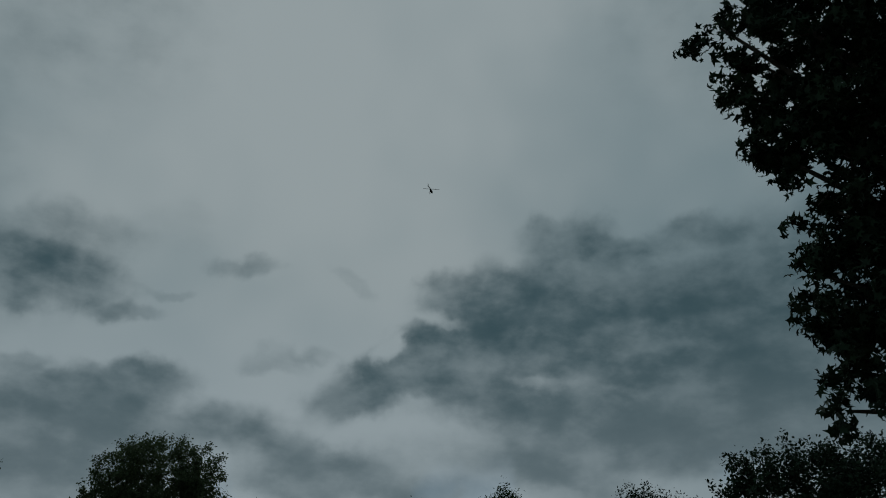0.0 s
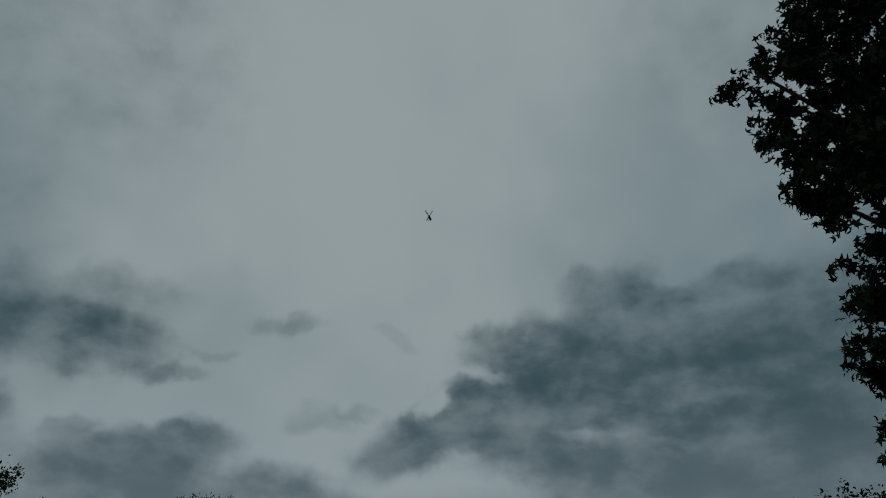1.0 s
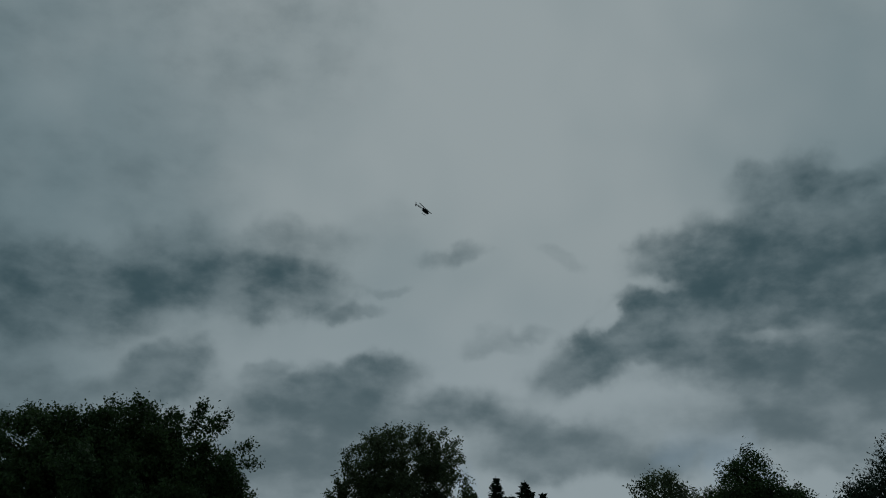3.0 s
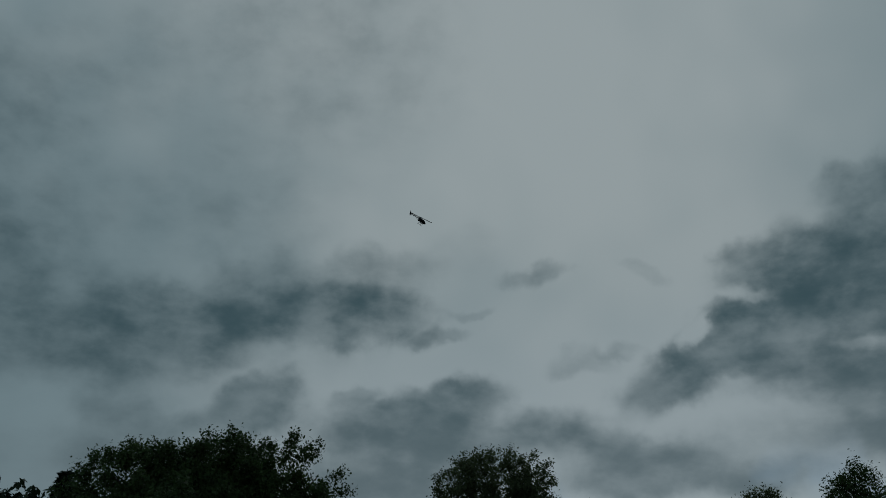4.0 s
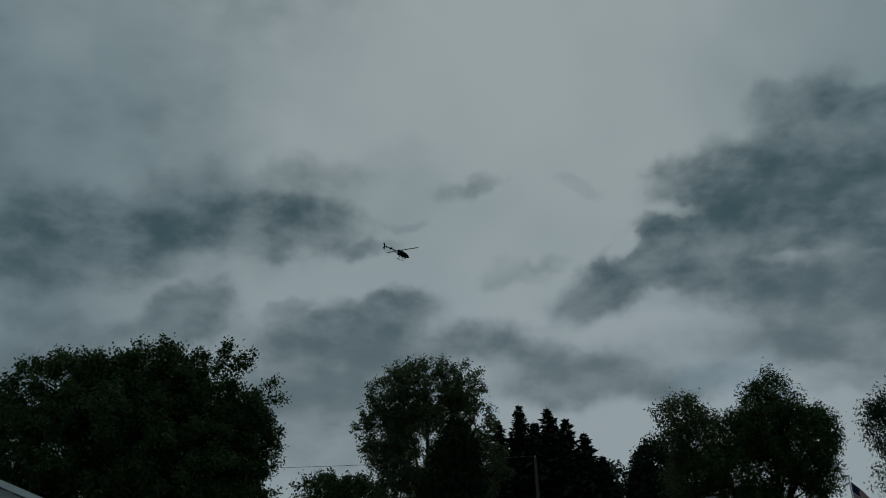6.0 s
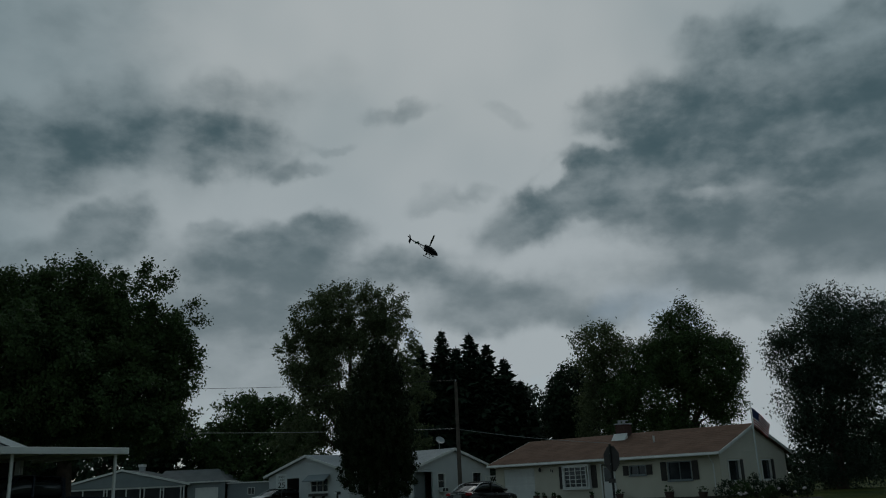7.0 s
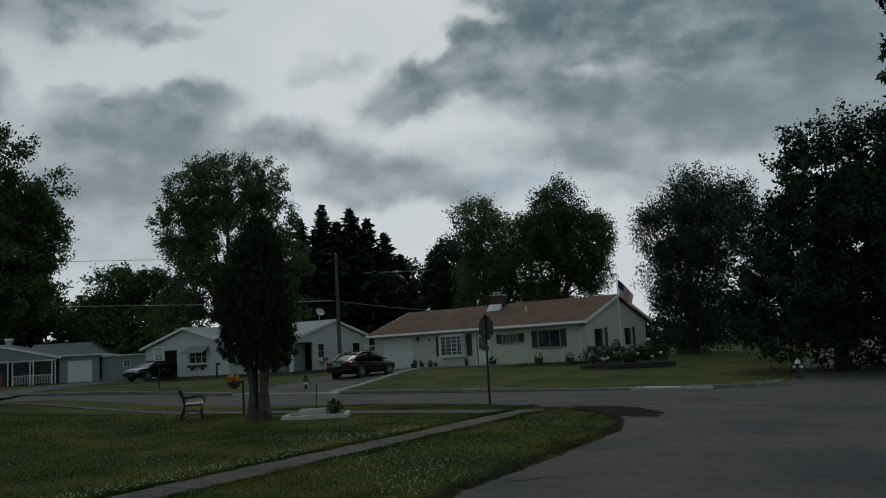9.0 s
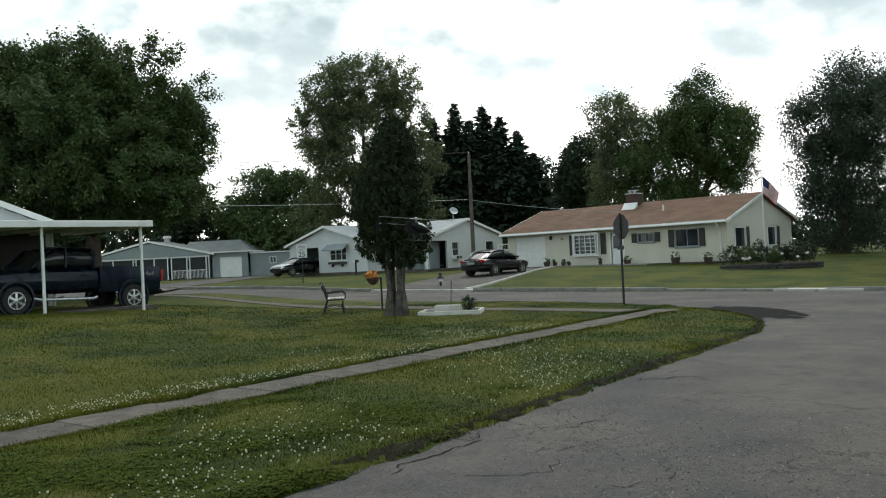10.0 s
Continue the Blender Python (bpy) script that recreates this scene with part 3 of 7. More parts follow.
# ---- trees ----
def leaf_cloud(rng, lobes, count, size, per, spread, aspect=0.55, droop=0.0, shape="diamond", hollow=0.45, flat=1.0, gap=None):
    """Leaves in clumps over the lobes (across, up, half width, half height)."""
    lobes = [(x, z, max(0.5 * rx, rx - 0.75 * spread), max(0.5 * rz, rz - 0.75 * spread)) for x, z, rx, rz in lobes]
    area = np.array([rx * rz for _, _, rx, rz in lobes])
    pick = rng.choice(len(lobes), size=max(8, count // per), p=area / area.sum())
    L = np.array(lobes)[pick]
    d = rng.normal(size=(len(pick), 3))
    d /= np.linalg.norm(d, axis=1)[:, None]
    k = hollow + (1.06 - hollow) * rng.random(len(pick)) ** 0.6
    deep = (np.sin(np.arange(len(lobes)) * 2.4) * 0.45 * np.array([l[2] for l in lobes]))[pick]
    c = np.c_[L[:, 0] + L[:, 2] * k * d[:, 0], deep + flat * L[:, 2] * k * d[:, 1], L[:, 1] + L[:, 3] * k * d[:, 2]]
    if gap:
        # open places between the boughs
        grain, cut = gap
        keep = np.array([noise.noise((grain * q[0] + 7, grain * q[1], grain * q[2])) + 0.4 * noise.noise((2.3 * grain * q[0], 2.3 * grain * q[1] + 5, 2.3 * grain * q[2])) > cut for q in c])
        c, d = c[keep], d[keep]
    twig = d + rng.normal(size=d.shape) * 0.6 + np.array([0, 0, 0.25 - droop])
    twig /= np.linalg.norm(twig, axis=1)[:, None]
    c = np.repeat(c, per, axis=0)
    along = rng.random(len(c))[:, None] * np.repeat(twig, per, axis=0) * spread * 2.2
    p = c + along + rng.normal(size=c.shape) * spread * 0.42
    if droop:
        p[:, 2] -= droop * spread * 2.2 * rng.random(len(p)) ** 1.5
    # blades face up and outwards, so that each clump has a light top and a dark underside
    n = rng.normal(size=p.shape) * 0.9 + np.repeat(d, per, axis=0) * 0.55 + np.array([0, 0, 0.25])
    n /= np.linalg.norm(n, axis=1)[:, None]
    a = rng.normal(size=p.shape)
    a[:, 2] -= droop * 1.6 + 0.3
    a -= n * (a * n).sum(axis=1)[:, None]
    a /= np.linalg.norm(a, axis=1)[:, None] + 1e-9
    b = np.cross(n, a)
    sz = size * (0.6 + 0.8 * rng.random(len(p)))[:, None]
    up = n * sz
    if shape == "star":
        # a lobed leaf of five points
        ang = np.array([0, 36, 72, 108, 150, 180, 210, 252, 288, 324]) * math.pi / 180
        rad = np.array([1.0, 0.38, 0.85, 0.36, 0.6, 0.22, 0.6, 0.36, 0.85, 0.38]) * 0.62
        ring = [p + sz * (r * math.cos(q) * a + r * math.sin(q) * b) + up * (0.10 if i % 2 else -0.06) for i, (q, r) in enumerate(zip(ang, rad))]
        v = np.stack([p + up * 0.05] + ring, axis=1).reshape(-1, 3)
        i0 = np.arange(len(p)) * 11
        f = np.concatenate([np.stack([i0, i0 + 1 + j, i0 + 1 + (j + 1) % 10], axis=1) for j in range(10)])
    else:
        v = np.stack([p - a * sz * 0.5, p + b * sz * aspect * 0.5 + up * 0.08, p + a * sz * 0.5, p - b * sz * aspect * 0.5 + up * 0.08], axis=1).reshape(-1, 3)
        i0 = np.arange(len(p)) * 4
        f = np.stack([i0, i0 + 1, i0 + 2, i0 + 3], axis=1)
    return v, f


def raw_mesh(name, v, f, mat):
    me = bpy.data.meshes.new(name)
    n = f.shape[1]
    me.vertices.add(len(v)), me.loops.add(f.size), me.polygons.add(len(f))
    me.vertices.foreach_set("co", np.ascontiguousarray(v, dtype=np.float32).ravel())
    me.loops.foreach_set("vertex_index", np.ascontiguousarray(f, dtype=np.int32).ravel())
    me.polygons.foreach_set("loop_start", np.arange(len(f), dtype=np.int32) * n)
    me.update(calc_edges=True)
    me.materials.append(M[mat])
    return me


def tree(m, lobes, label, mat, count, size, per=22, spread=0.55, trunk=0.3, seed=1, droop=0.0, aspect=0.55, shape="diamond", hollow=0.45, bare=1.6, fork=None, root=0.0, gap=None):
    rng = np.random.default_rng(seed)
    t = thing("tree", m, label, "tree")
    top = min(l[1] for l in lobes)
    fork = fork or max(bare, top * 0.75)
    high = max(l[1] for l in lobes)
    lean = sum(l[0] for l in lobes) / len(lobes)
    s = Shape()
    s.tube([(root, 0, -0.4), (root, 0, 0.1), (root + 0.02, 0.03, fork * 0.5), (root * 0.8 + lean * 0.2, 0.05, fork), (lean * 0.6 + root * 0.4, 0.1, (fork + high) / 2), (lean, 0, high)],
           [trunk * 1.5, trunk * 1.15, trunk * 0.95, trunk * 0.85, trunk * 0.45, trunk * 0.1], 10)
    part("trunk", s, "bark", t, smooth=True)
    for i, (x, z, rx, rz) in enumerate(lobes):
        y = math.sin(i * 2.4) * 0.45 * rx
        start = Vector((root * 0.8 + lean * 0.2, 0.05, fork + 0.1 * (i % 4)))
        end = Vector((x, y, z + 0.3 * rz))
        mid = start.lerp(end, 0.5) + Vector((0, 0, 0.12 * (end - start).length))
        g = Shape().tube([start, mid, end], [trunk * 0.42, trunk * 0.26, trunk * 0.06], 6)
        for j in range(4):
            q = start.lerp(end, 0.55 + 0.1 * j)
            dirn = Vector(rng.normal(size=3)) + Vector((0, 0, 0.4))
            g.tube([q, q + dirn.normalized() * rx * 0.75], [trunk * 0.10, trunk * 0.02], 4)
        part("limb", g, "bark", t, smooth=True)
    v, f = leaf_cloud(rng, lobes, count, size, per, spread, aspect, droop, shape, hollow, gap=gap)
    crown = new("crown", raw_mesh("crown", v, f, mat))
    crown.parent = t
    crown["kind"] = "stuff"
    return t


def spruce(x, y, top, radius, label, seed, mat="needle", group="spruces behind the houses"):
    rng = np.random.default_rng(seed)
    z0 = height(x, y)
    t = thing("spruce_tree", pose(x, y, z0, 0, 0, seed * 40), label, "tree", group)
    H = top - z0
    part("trunk", Shape().tube([(0, 0, -0.3), (0, 0, H * 0.5), (0, 0, H)], [radius * 0.09, radius * 0.05, 0.02], 8), "bark", t, smooth=True)
    V_, F_ = [], []
    z = H * 0.06
    while z < H * 0.99:
        r = radius * (1 - z / H) ** 0.8 * rng.uniform(0.7, 1.15) + 0.06
        for k in range(int(8 + r * 3.2)):
            q = rng.random() * math.tau
            rr = r * rng.uniform(0.55, 1.08)
            n = max(2, int(rr * 2.6))
            for j in range(n):
                e = (j + 0.7) / n
                c = np.array([math.cos(q) * rr * e, math.sin(q) * rr * e, z - 0.30 * rr * e + 0.22 * rr * e * e])
                ln = min(0.95, 0.3 + 0.36 * rr) * rng.uniform(0.7, 1.2)
                for side in (-1, 1):
                    a = np.array([math.cos(q + side * 0.7), math.sin(q + side * 0.7), rng.uniform(-0.9, 0.45)]) * ln
                    b = np.array([-math.sin(q), math.cos(q), rng.uniform(-0.8, 0.8)]) * 0.3 * ln
                    i0 = len(V_)
                    V_ += [c - 0.2 * a, c + 0.4 * a + b, c + a, c + 0.4 * a - b]
                    F_.append((i0, i0 + 1, i0 + 2, i0 + 3))
        z += H * (0.019 - 0.009 * z / H) * rng.uniform(0.8, 1.2)
    crown = new("crown", raw_mesh("crown", np.array(V_), np.array(F_), mat))
    crown.parent = t
    crown["kind"] = "stuff"
    return t


def local(x, y, az):
    return pose(x, y, height(x, y), 0, 0, -az)


# broad maple behind the carport
tree(local(-14.5, 35.1, -22.4), [(-0.8, 6.9, 2.8, 2.4), (1.8, 7.0, 2.2, 2.0), (-2.1, 6.2, 3.0, 2.5), (2.9, 6.5, 1.9, 1.9), (0.9, 5.3, 3.6, 2.2), (3.9, 6.9, 1.1, 1.4), (3.5, 4.5, 1.2, 1.1), (-4.6, 6.4, 2.1, 2.4),
     (-0.5, 9.2, 1.2, 1.6), (-1.7, 8.8, 1.1, 1.6), (0.5, 9.0, 1.2, 1.6), (2.2, 9.3, 1.1, 1.7), (3.8, 8.6, 1.0, 1.6), (1.2, 8.5, 1.1, 1.5), (-2.6, 8.8, 1.0, 1.5), (-4.6, 8.3, 1.3, 1.6), (-3.3, 8.7, 1.1, 1.7), (-0.8, 4.2, 3.4, 1.5), (2.4, 4.0, 2.2, 1.2), (-4.8, 4.6, 1.9, 1.7)],
     "broad leafy green maple tree behind the carport", "leaf", 250000, 0.14, per=190, spread=0.36, trunk=0.32, seed=3, hollow=0.55, gap=(0.9, -0.55))
tree(local(-26.2, 37.8, -34.8), [(-0.6, 8.2, 1.4, 1.0), (0.6, 7.5, 1.9, 1.2), (-0.4, 6.2, 2.4, 1.8), (0.3, 4.0, 2.4, 2.0)],
     "dark round-topped tree beyond the carport", "leaf_dark", 12000, 0.42, seed=5, trunk=0.25)
# tall airy tree behind the white houses
tree(local(-7.2, 81.7, -5.1), [(0.1, 17.5, 3.6, 3.4), (3.4, 18.0, 2.3, 2.6), (-2.6, 16.8, 2.8, 3.0), (-3.9, 13.3, 2.6, 3.0), (-0.1, 12.1, 5.0, 3.8), (4.3, 14.1, 2.3, 3.3),
     (5.2, 10.2, 2.5, 2.5), (-2.5, 8.3, 2.7, 2.2), (-6.0, 14.2, 0.9, 1.6), (1.9, 8.2, 3.3, 2.2), (-4.4, 5.6, 2.4, 2.2), (0.5, 5.0, 3.2, 2.2), (4.6, 5.5, 2.6, 2.4)],
     "tall airy light green tree behind the white houses", "leaf_light", 105000, 0.25, per=60, spread=0.5, trunk=0.45, seed=7, hollow=0.5, bare=4, gap=(0.7, -0.34))
tree(local(-19.2, 98.1, -11.1), [(-1.7, 9.2, 3.3, 2.8), (2.2, 9.4, 3.3, 2.3), (-4.6, 7.4, 2.7, 2.0), (4.7, 7.4, 2.7, 2.0), (-0.6, 5.6, 6.0, 2.0), (0, 3.0, 7.0, 2.2)],
     "low spreading green tree far behind the houses", "leaf", 52000, 0.36, seed=9, trunk=0.3, gap=(0.4, -0.3))
tree(local(-36.0, 98.0, -20.2), [(-6, 8.0, 4.5, 4.0), (0, 9.5, 4.8, 4.2), (5.5, 8.0, 4.0, 3.6), (-9, 5.0, 4.0, 3.6), (0, 4.5, 7.0, 3.5), (8.0, 5.0, 3.6, 3.2)],
     "dark spreading tree behind the grey house", "leaf_dark", 26000, 0.55, seed=10, trunk=0.35)
tree(local(14.8, 88.8, 9.5), [(0.5, 9.5, 2.4, 3.3), (0.6, 7.1, 2.7, 2.4), (-1.1, 7.8, 1.7, 2.7), (0.2, 4.5, 2.2, 2.0)],
     "dark dense round-headed tree behind the ranch house", "leaf_dark", 28000, 0.3, seed=11, trunk=0.3, spread=0.4)
tree(local(12.4, 99.2, 7.1), [(0, 10.0, 1.5, 1.6), (-0.8, 7.8, 1.9, 1.5), (0.8, 6.7, 1.3, 1.3), (0, 4.5, 1.5, 1.5)],
     "small thin tree between the spruces and larger trees", "leaf_blue", 4000, 0.42, seed=13, trunk=0.2)
tree(local(21.3, 73.0, 16.2), [(0.5, 11.9, 2.3, 2.8), (1.6, 14.3, 1.1, 1.6), (2.7, 9.8, 2.8, 3.0), (-1.6, 7.9, 4.4, 2.8), (4.6, 10.6, 1.3, 1.9), (-1.6, 10.4, 2.0, 2.4),
     (3.8, 7.3, 1.5, 2.0), (3.5, 6.1, 0.7, 1.3), (-2.0, 4.5, 4.0, 2.0), (5.3, 10.4, 0.6, 1.0), (2.2, 13.0, 1.3, 1.4)],
     "large green tree rising behind the ranch house roof", "leaf", 105000, 0.21, per=60, spread=0.56, trunk=0.4, seed=15, bare=2.5, gap=(0.6, -0.28))
tree(local(16.6, 77.0, 12.2), [(-0.6, 12.8, 2.5, 2.1), (1.4, 10.8, 3.0, 2.8), (-1.9, 10.5, 1.6, 2.1), (0, 8.0, 3.0, 2.4), (-0.6, 5.5, 2.2, 2.0)],
     "airy light green tree beside a larger one behind the ranch house", "leaf_light", 34000, 0.24, per=28, spread=0.5, trunk=0.3, seed=16, bare=2.5, gap=(0.6, -0.18))
tree(local(26.6, 56.0, 25.4), [(0.8, 11.1, 2.2, 2.1), (-1.2, 9.1, 2.0, 2.4), (1.9, 8.8, 2.5, 2.5), (-0.1, 5.8, 2.6, 3.3), (-2.5, 9.2, 0.8, 1.5), (-2.4, 5.7, 0.8, 2.2), (0.2, 2.5, 2.6, 2.5), (3.6, 10.6, 1.3, 1.9)],
     "blue-green weeping tree beside the ranch house", "leaf_blue", 105000, 0.185, per=55, spread=0.46, trunk=0.35, seed=17, droop=0.6, aspect=0.45, hollow=0.4, gap=(0.7, -0.24))
tree(local(25.7, 38.1, 34.0), [(0, 10.2, 1.9, 2.1), (1.7, 10.0, 2.5, 2.7), (-1.5, 9.0, 1.5, 1.7), (-0.2, 6.2, 3.2, 3.1), (2.3, 6.2, 3.4, 3.4), (-1.5, 3.2, 3.2, 2.7), (1.5, 2.7, 3.7, 3.1), (-2.5, 7.3, 1.0, 2.0),
     (4.4, 7.9, 3.4, 4.6), (-3.7, 2.8, 1.4, 1.7), (-3.0, 5.0, 1.4, 1.6), (7.0, 8.0, 4.0, 5.0), (6.0, 3.0, 4.5, 3.2), (-3.6, 6.8, 1.3, 2.0), (-4.2, 4.2, 1.4, 2.0)],
     "dense dark green tree reaching the ground by the street", "leaf_dark", 175000, 0.2, per=80, spread=0.42, trunk=0.35, seed=19, gap=(0.6, -0.5))
# maple close by, over the street
NEAR = [(-1.2, 12.0, 0.6, 0.4), (-0.7, 11.1, 0.6, 0.6), (-0.1, 11.5, 0.9, 0.7), (-1.0, 10.5, 0.5, 0.25), (-0.2, 9.6, 0.9, 0.7), (-0.7, 9.1, 0.5, 0.4), (0.6, 10.5, 1.0, 1.1), (-0.1, 7.8, 0.6, 0.7),
        (0.5, 8.6, 0.9, 0.9), (-0.4, 7.0, 0.4, 0.4), (0.1, 6.7, 0.7, 0.7), (-0.4, 6.1, 0.4, 0.5), (-0.1, 5.3, 0.6, 0.7), (-0.5, 5.0, 0.25, 0.25), (0.8, 7.1, 1.1, 1.7), (1.4, 9.8, 1.3, 1.7), (0.2, 12.9, 1.4, 0.7), (1.9, 12.7, 1.9, 1.1)]
tree(local(11.3, 6.75, 41.5), [(x - 3.95, z, rx, rz) for x, z, rx, rz in NEAR] + [(-1.0, 8.0, 2.0, 2.6), (0.5, 11.0, 2.6, 2.4), (1.8, 7.0, 2.2, 2.2)],
     "tall maple with star-shaped leaves overhanging the street", "leaf_dark", 54000, 0.18, per=40, spread=0.2, trunk=0.34, seed=21, shape="star", hollow=0.3, fork=3.4)
for x, y, top, r, seed in ((2.0, 95, 18.9, 4.6, 1), (5.1, 94.9, 18.4, 4.8, 2), (7.0, 94.7, 17.0, 4.8, 3), (8.9, 94.6, 15.4, 4.4, 4), (10.6, 94.5, 12.8, 3.6, 5), (-0.5, 95.5, 17.4, 4.6, 6), (3.5, 93, 16.6, 4.6, 8), (6.2, 92.5, 15.4, 4.4, 9), (0.8, 92, 13.5, 4.4, 10)):
    spruce(x, y, top, r, "dark green spruce tree behind the houses", seed)
spruce(-24.5, 39.0, 11.3, 2.4, "dark spruce tree beyond the carport", 7, group="")


# ---- houses ----
def wall_shape(length, high, thick, holes):
    """A wall along x, its outer face at y = 0, with openings (x0, x1, z0, z1) through it."""
    s = Shape()
    cuts = sorted({0.0, length, *[h[0] for h in holes], *[h[1] for h in holes]})
    for a, b in zip(cuts, cuts[1:]):
        spans = sorted((h[2], h[3]) for h in holes if h[0] <= a + 1e-6 and h[1] >= b - 1e-6)
        z = 0.0
        for z0, z1 in spans:
            if z0 > z + 1e-6:
                s.box(a, b, 0, thick, z, z0)
            z = z1
        if z < high - 1e-6:
            s.box(a, b, 0, thick, z, high)
    return s


def lap_shape(length, z0, z1, cut=None, course=0.2, proud=0.022):
    """Clapboards over a wall; cut(z) gives the free stretch of a course."""
    s = Shape()
    z = z0
    while z < z1 - 0.02:
        a, b = cut(z + course * 0.5) if cut else (0, length)
        if b - a > 0.1:
            top = min(z + course, z1)
            v = [(a, -proud, z), (b, -proud, z), (b, -0.004, top), (a, -0.004, top), (a, 0, z), (b, 0, z)]
            s.add(v, [(0, 1, 2, 3), (4, 5, 1, 0)])
        z += course
    return s


def window(m, parent, wide, high, frame_mat="trim", shutters=True, bars=(1, 0), curtain=False, sill=True, name="window"):
    """A window in an opening whose lower left corner is m; the outside is at y < 0."""
    w = part(name, Shape().box(0.03, wide - 0.03, 0.10, 0.12, 0.03, high - 0.03), "curtain" if curtain else "pane", parent, m=m)
    fr = Shape()
    for a in ((0, 0.06, 0, high), (wide - 0.06, wide, 0, high), (0.06, wide - 0.06, 0, 0.06), (0.06, wide - 0.06, high - 0.06, high)):
        fr.box(a[0], a[1], -0.03, 0.09, a[2], a[3])
    part("frame", fr, frame_mat, w)
    g = Shape()
    for i in range(1, bars[0] + 1):
        g.box(wide * i / (bars[0] + 1) - 0.02, wide * i / (bars[0] + 1) + 0.02, 0.02, 0.085, 0.06, high - 0.06)
    for i in range(1, bars[1] + 1):
        g.box(0.06, wide - 0.06, 0.03, 0.08, high * i / (bars[1] + 1) - 0.015, high * i / (bars[1] + 1) + 0.015)
    if g.v:
        part("glazing_bars", g, frame_mat, w)
    if sill:
        part("sill", Shape().box(-0.05, wide + 0.05, -0.09, -0.032, -0.07, -0.004), frame_mat, w, bevel=0.008)
    if shutters:
        for x in (-0.44, wide + 0.04):
            sh = Shape().box(x, x + 0.4, -0.05, -0.03, 0, high)
            for k in range(int(high / 0.09)):
                sh.box(x + 0.05, x + 0.35, -0.066, -0.051, 0.03 + k * 0.09, 0.085 + k * 0.09)
            part("shutter", sh, "shutter", w)
    return w


def gable_roof(parent, L, D, hw, hr, over, mat, thick=0.14, left=0.3, right=0.3, courses=True):
    """A pitched roof with its ridge along x, in courses of shingles."""
    slope = (hr - hw) / (D / 2)
    for side in (0, 1):
        n = 14 if courses else 1
        run = D / 2 + over
        for i in range(n):
            s = Shape()
            a, b = i / n, (i + 1) / n + (0.01 if courses else 0)
            y0, y1 = -over + run * a, -over + run * min(b, 1)
            z0, z1 = hw + slope * y0, hw + slope * y1
            lip = 0.006 if courses else 0
            ring = [(y0, z0 + lip), (y1, z1), (y1, z1 + thick), (y0, z0 + thick + lip)]
            if side:
                ring = [(D - y, z) for y, z in ring]
            v = [(-left, y, z) for y, z in ring] + [(L + right, y, z) for y, z in ring]
            s.add(v, [(0, 1, 2, 3), (7, 6, 5, 4), (0, 4, 5, 1), (1, 5, 6, 2), (2, 6, 7, 3), (3, 7, 4, 0)])
            part("roof_course", s, mat, parent)
    # eaves boards and rakes
    for y0 in (-over - 0.03, D + over):
        part("fascia", Shape().box(-left, L + right, y0, y0 + 0.03, hw - slope * over + 0.0, hw - slope * over + 0.135), "trim", parent)
    for x in (-left - 0.03, L + right):
        r = Shape()
        for sgn in (0, 1):
            ring = [(-over, hw - slope * over - 0.04), (D / 2, hr - 0.04), (D / 2, hr + thick + 0.01), (-over, hw - slope * over + thick + 0.01)]
            ring = [(D - y, z) for y, z in ring] if sgn else ring
            v = [(x, y, z) for y, z in ring] + [(x + 0.03, y, z) for y, z in ring]
            r.add(v, [(0, 1, 2, 3), (7, 6, 5, 4), (0, 4, 5, 1), (1, 5, 6, 2), (2, 6, 7, 3), (3, 7, 4, 0)])
        part("rake_board", r, "trim", parent)


def gutter(parent, x0, x1, y, z, drop_x, drop_z):
    g = Shape().box(x0, x1, y - 0.12, y, z - 0.1, z)
    part("gutter", g, "trim", parent, "white metal rain gutter", bevel=0.02)
    part("downspout", Shape().tube([(drop_x, y - 0.06, z - 0.08), (drop_x, y + 0.1, z - 0.3), (drop_x, y + 0.42, z - 0.6), (drop_x, y + 0.42, drop_z)], 0.04, 6), "trim", parent)


def gable_ends(parent, L, D, hw, hr, mat, lap=True):
    for x, sgn in ((0, -1), (L, 1)):
        s = Shape()
        x1 = x - sgn * 0.15
        ring = [(0.0, hw + 0.002), (D, hw + 0.002), (D / 2, hr)]
        v = [(x, y, z) for y, z in ring] + [(x1, y, z) for y, z in ring]
        s.add(v, [(0, 1, 2), (5, 4, 3), (0, 3, 4, 1), (1, 4, 5, 2), (2, 5, 3, 0)])
        part("gable", s, mat, parent)


def body_walls(parent, L, D, hw, mat, front=(), back=(), left=(), right=()):
    t = 0.15
    part("wall", wall_shape(L, hw, t, front), mat, parent)
    part("wall", wall_shape(L, hw, t, back), mat, parent, m=pose(L, D, 0, 0, 0, 180))
    part("wall", wall_shape(D - 2 * t - 0.004, hw, t, [(a - t, b - t, c, d) for a, b, c, d in right]), mat, parent, m=pose(L, t + 0.002, 0, 0, 0, 90))
    part("wall", wall_shape(D - 2 * t - 0.004, hw, t, [(a - t, b - t, c, d) for a, b, c, d in left]), mat, parent, m=pose(0, D - t - 0.002, 0, 0, 0, -90))
    part("inner_floor", Shape().box(t + 0.01, L - t - 0.01, t + 0.01, D - t - 0.01, -0.3, 0.02), "shutter", parent)
    part("footing", Shape().box(0.02, L - 0.02, 0.02, D - 0.02, -0.9, -0.002), "concrete", parent)


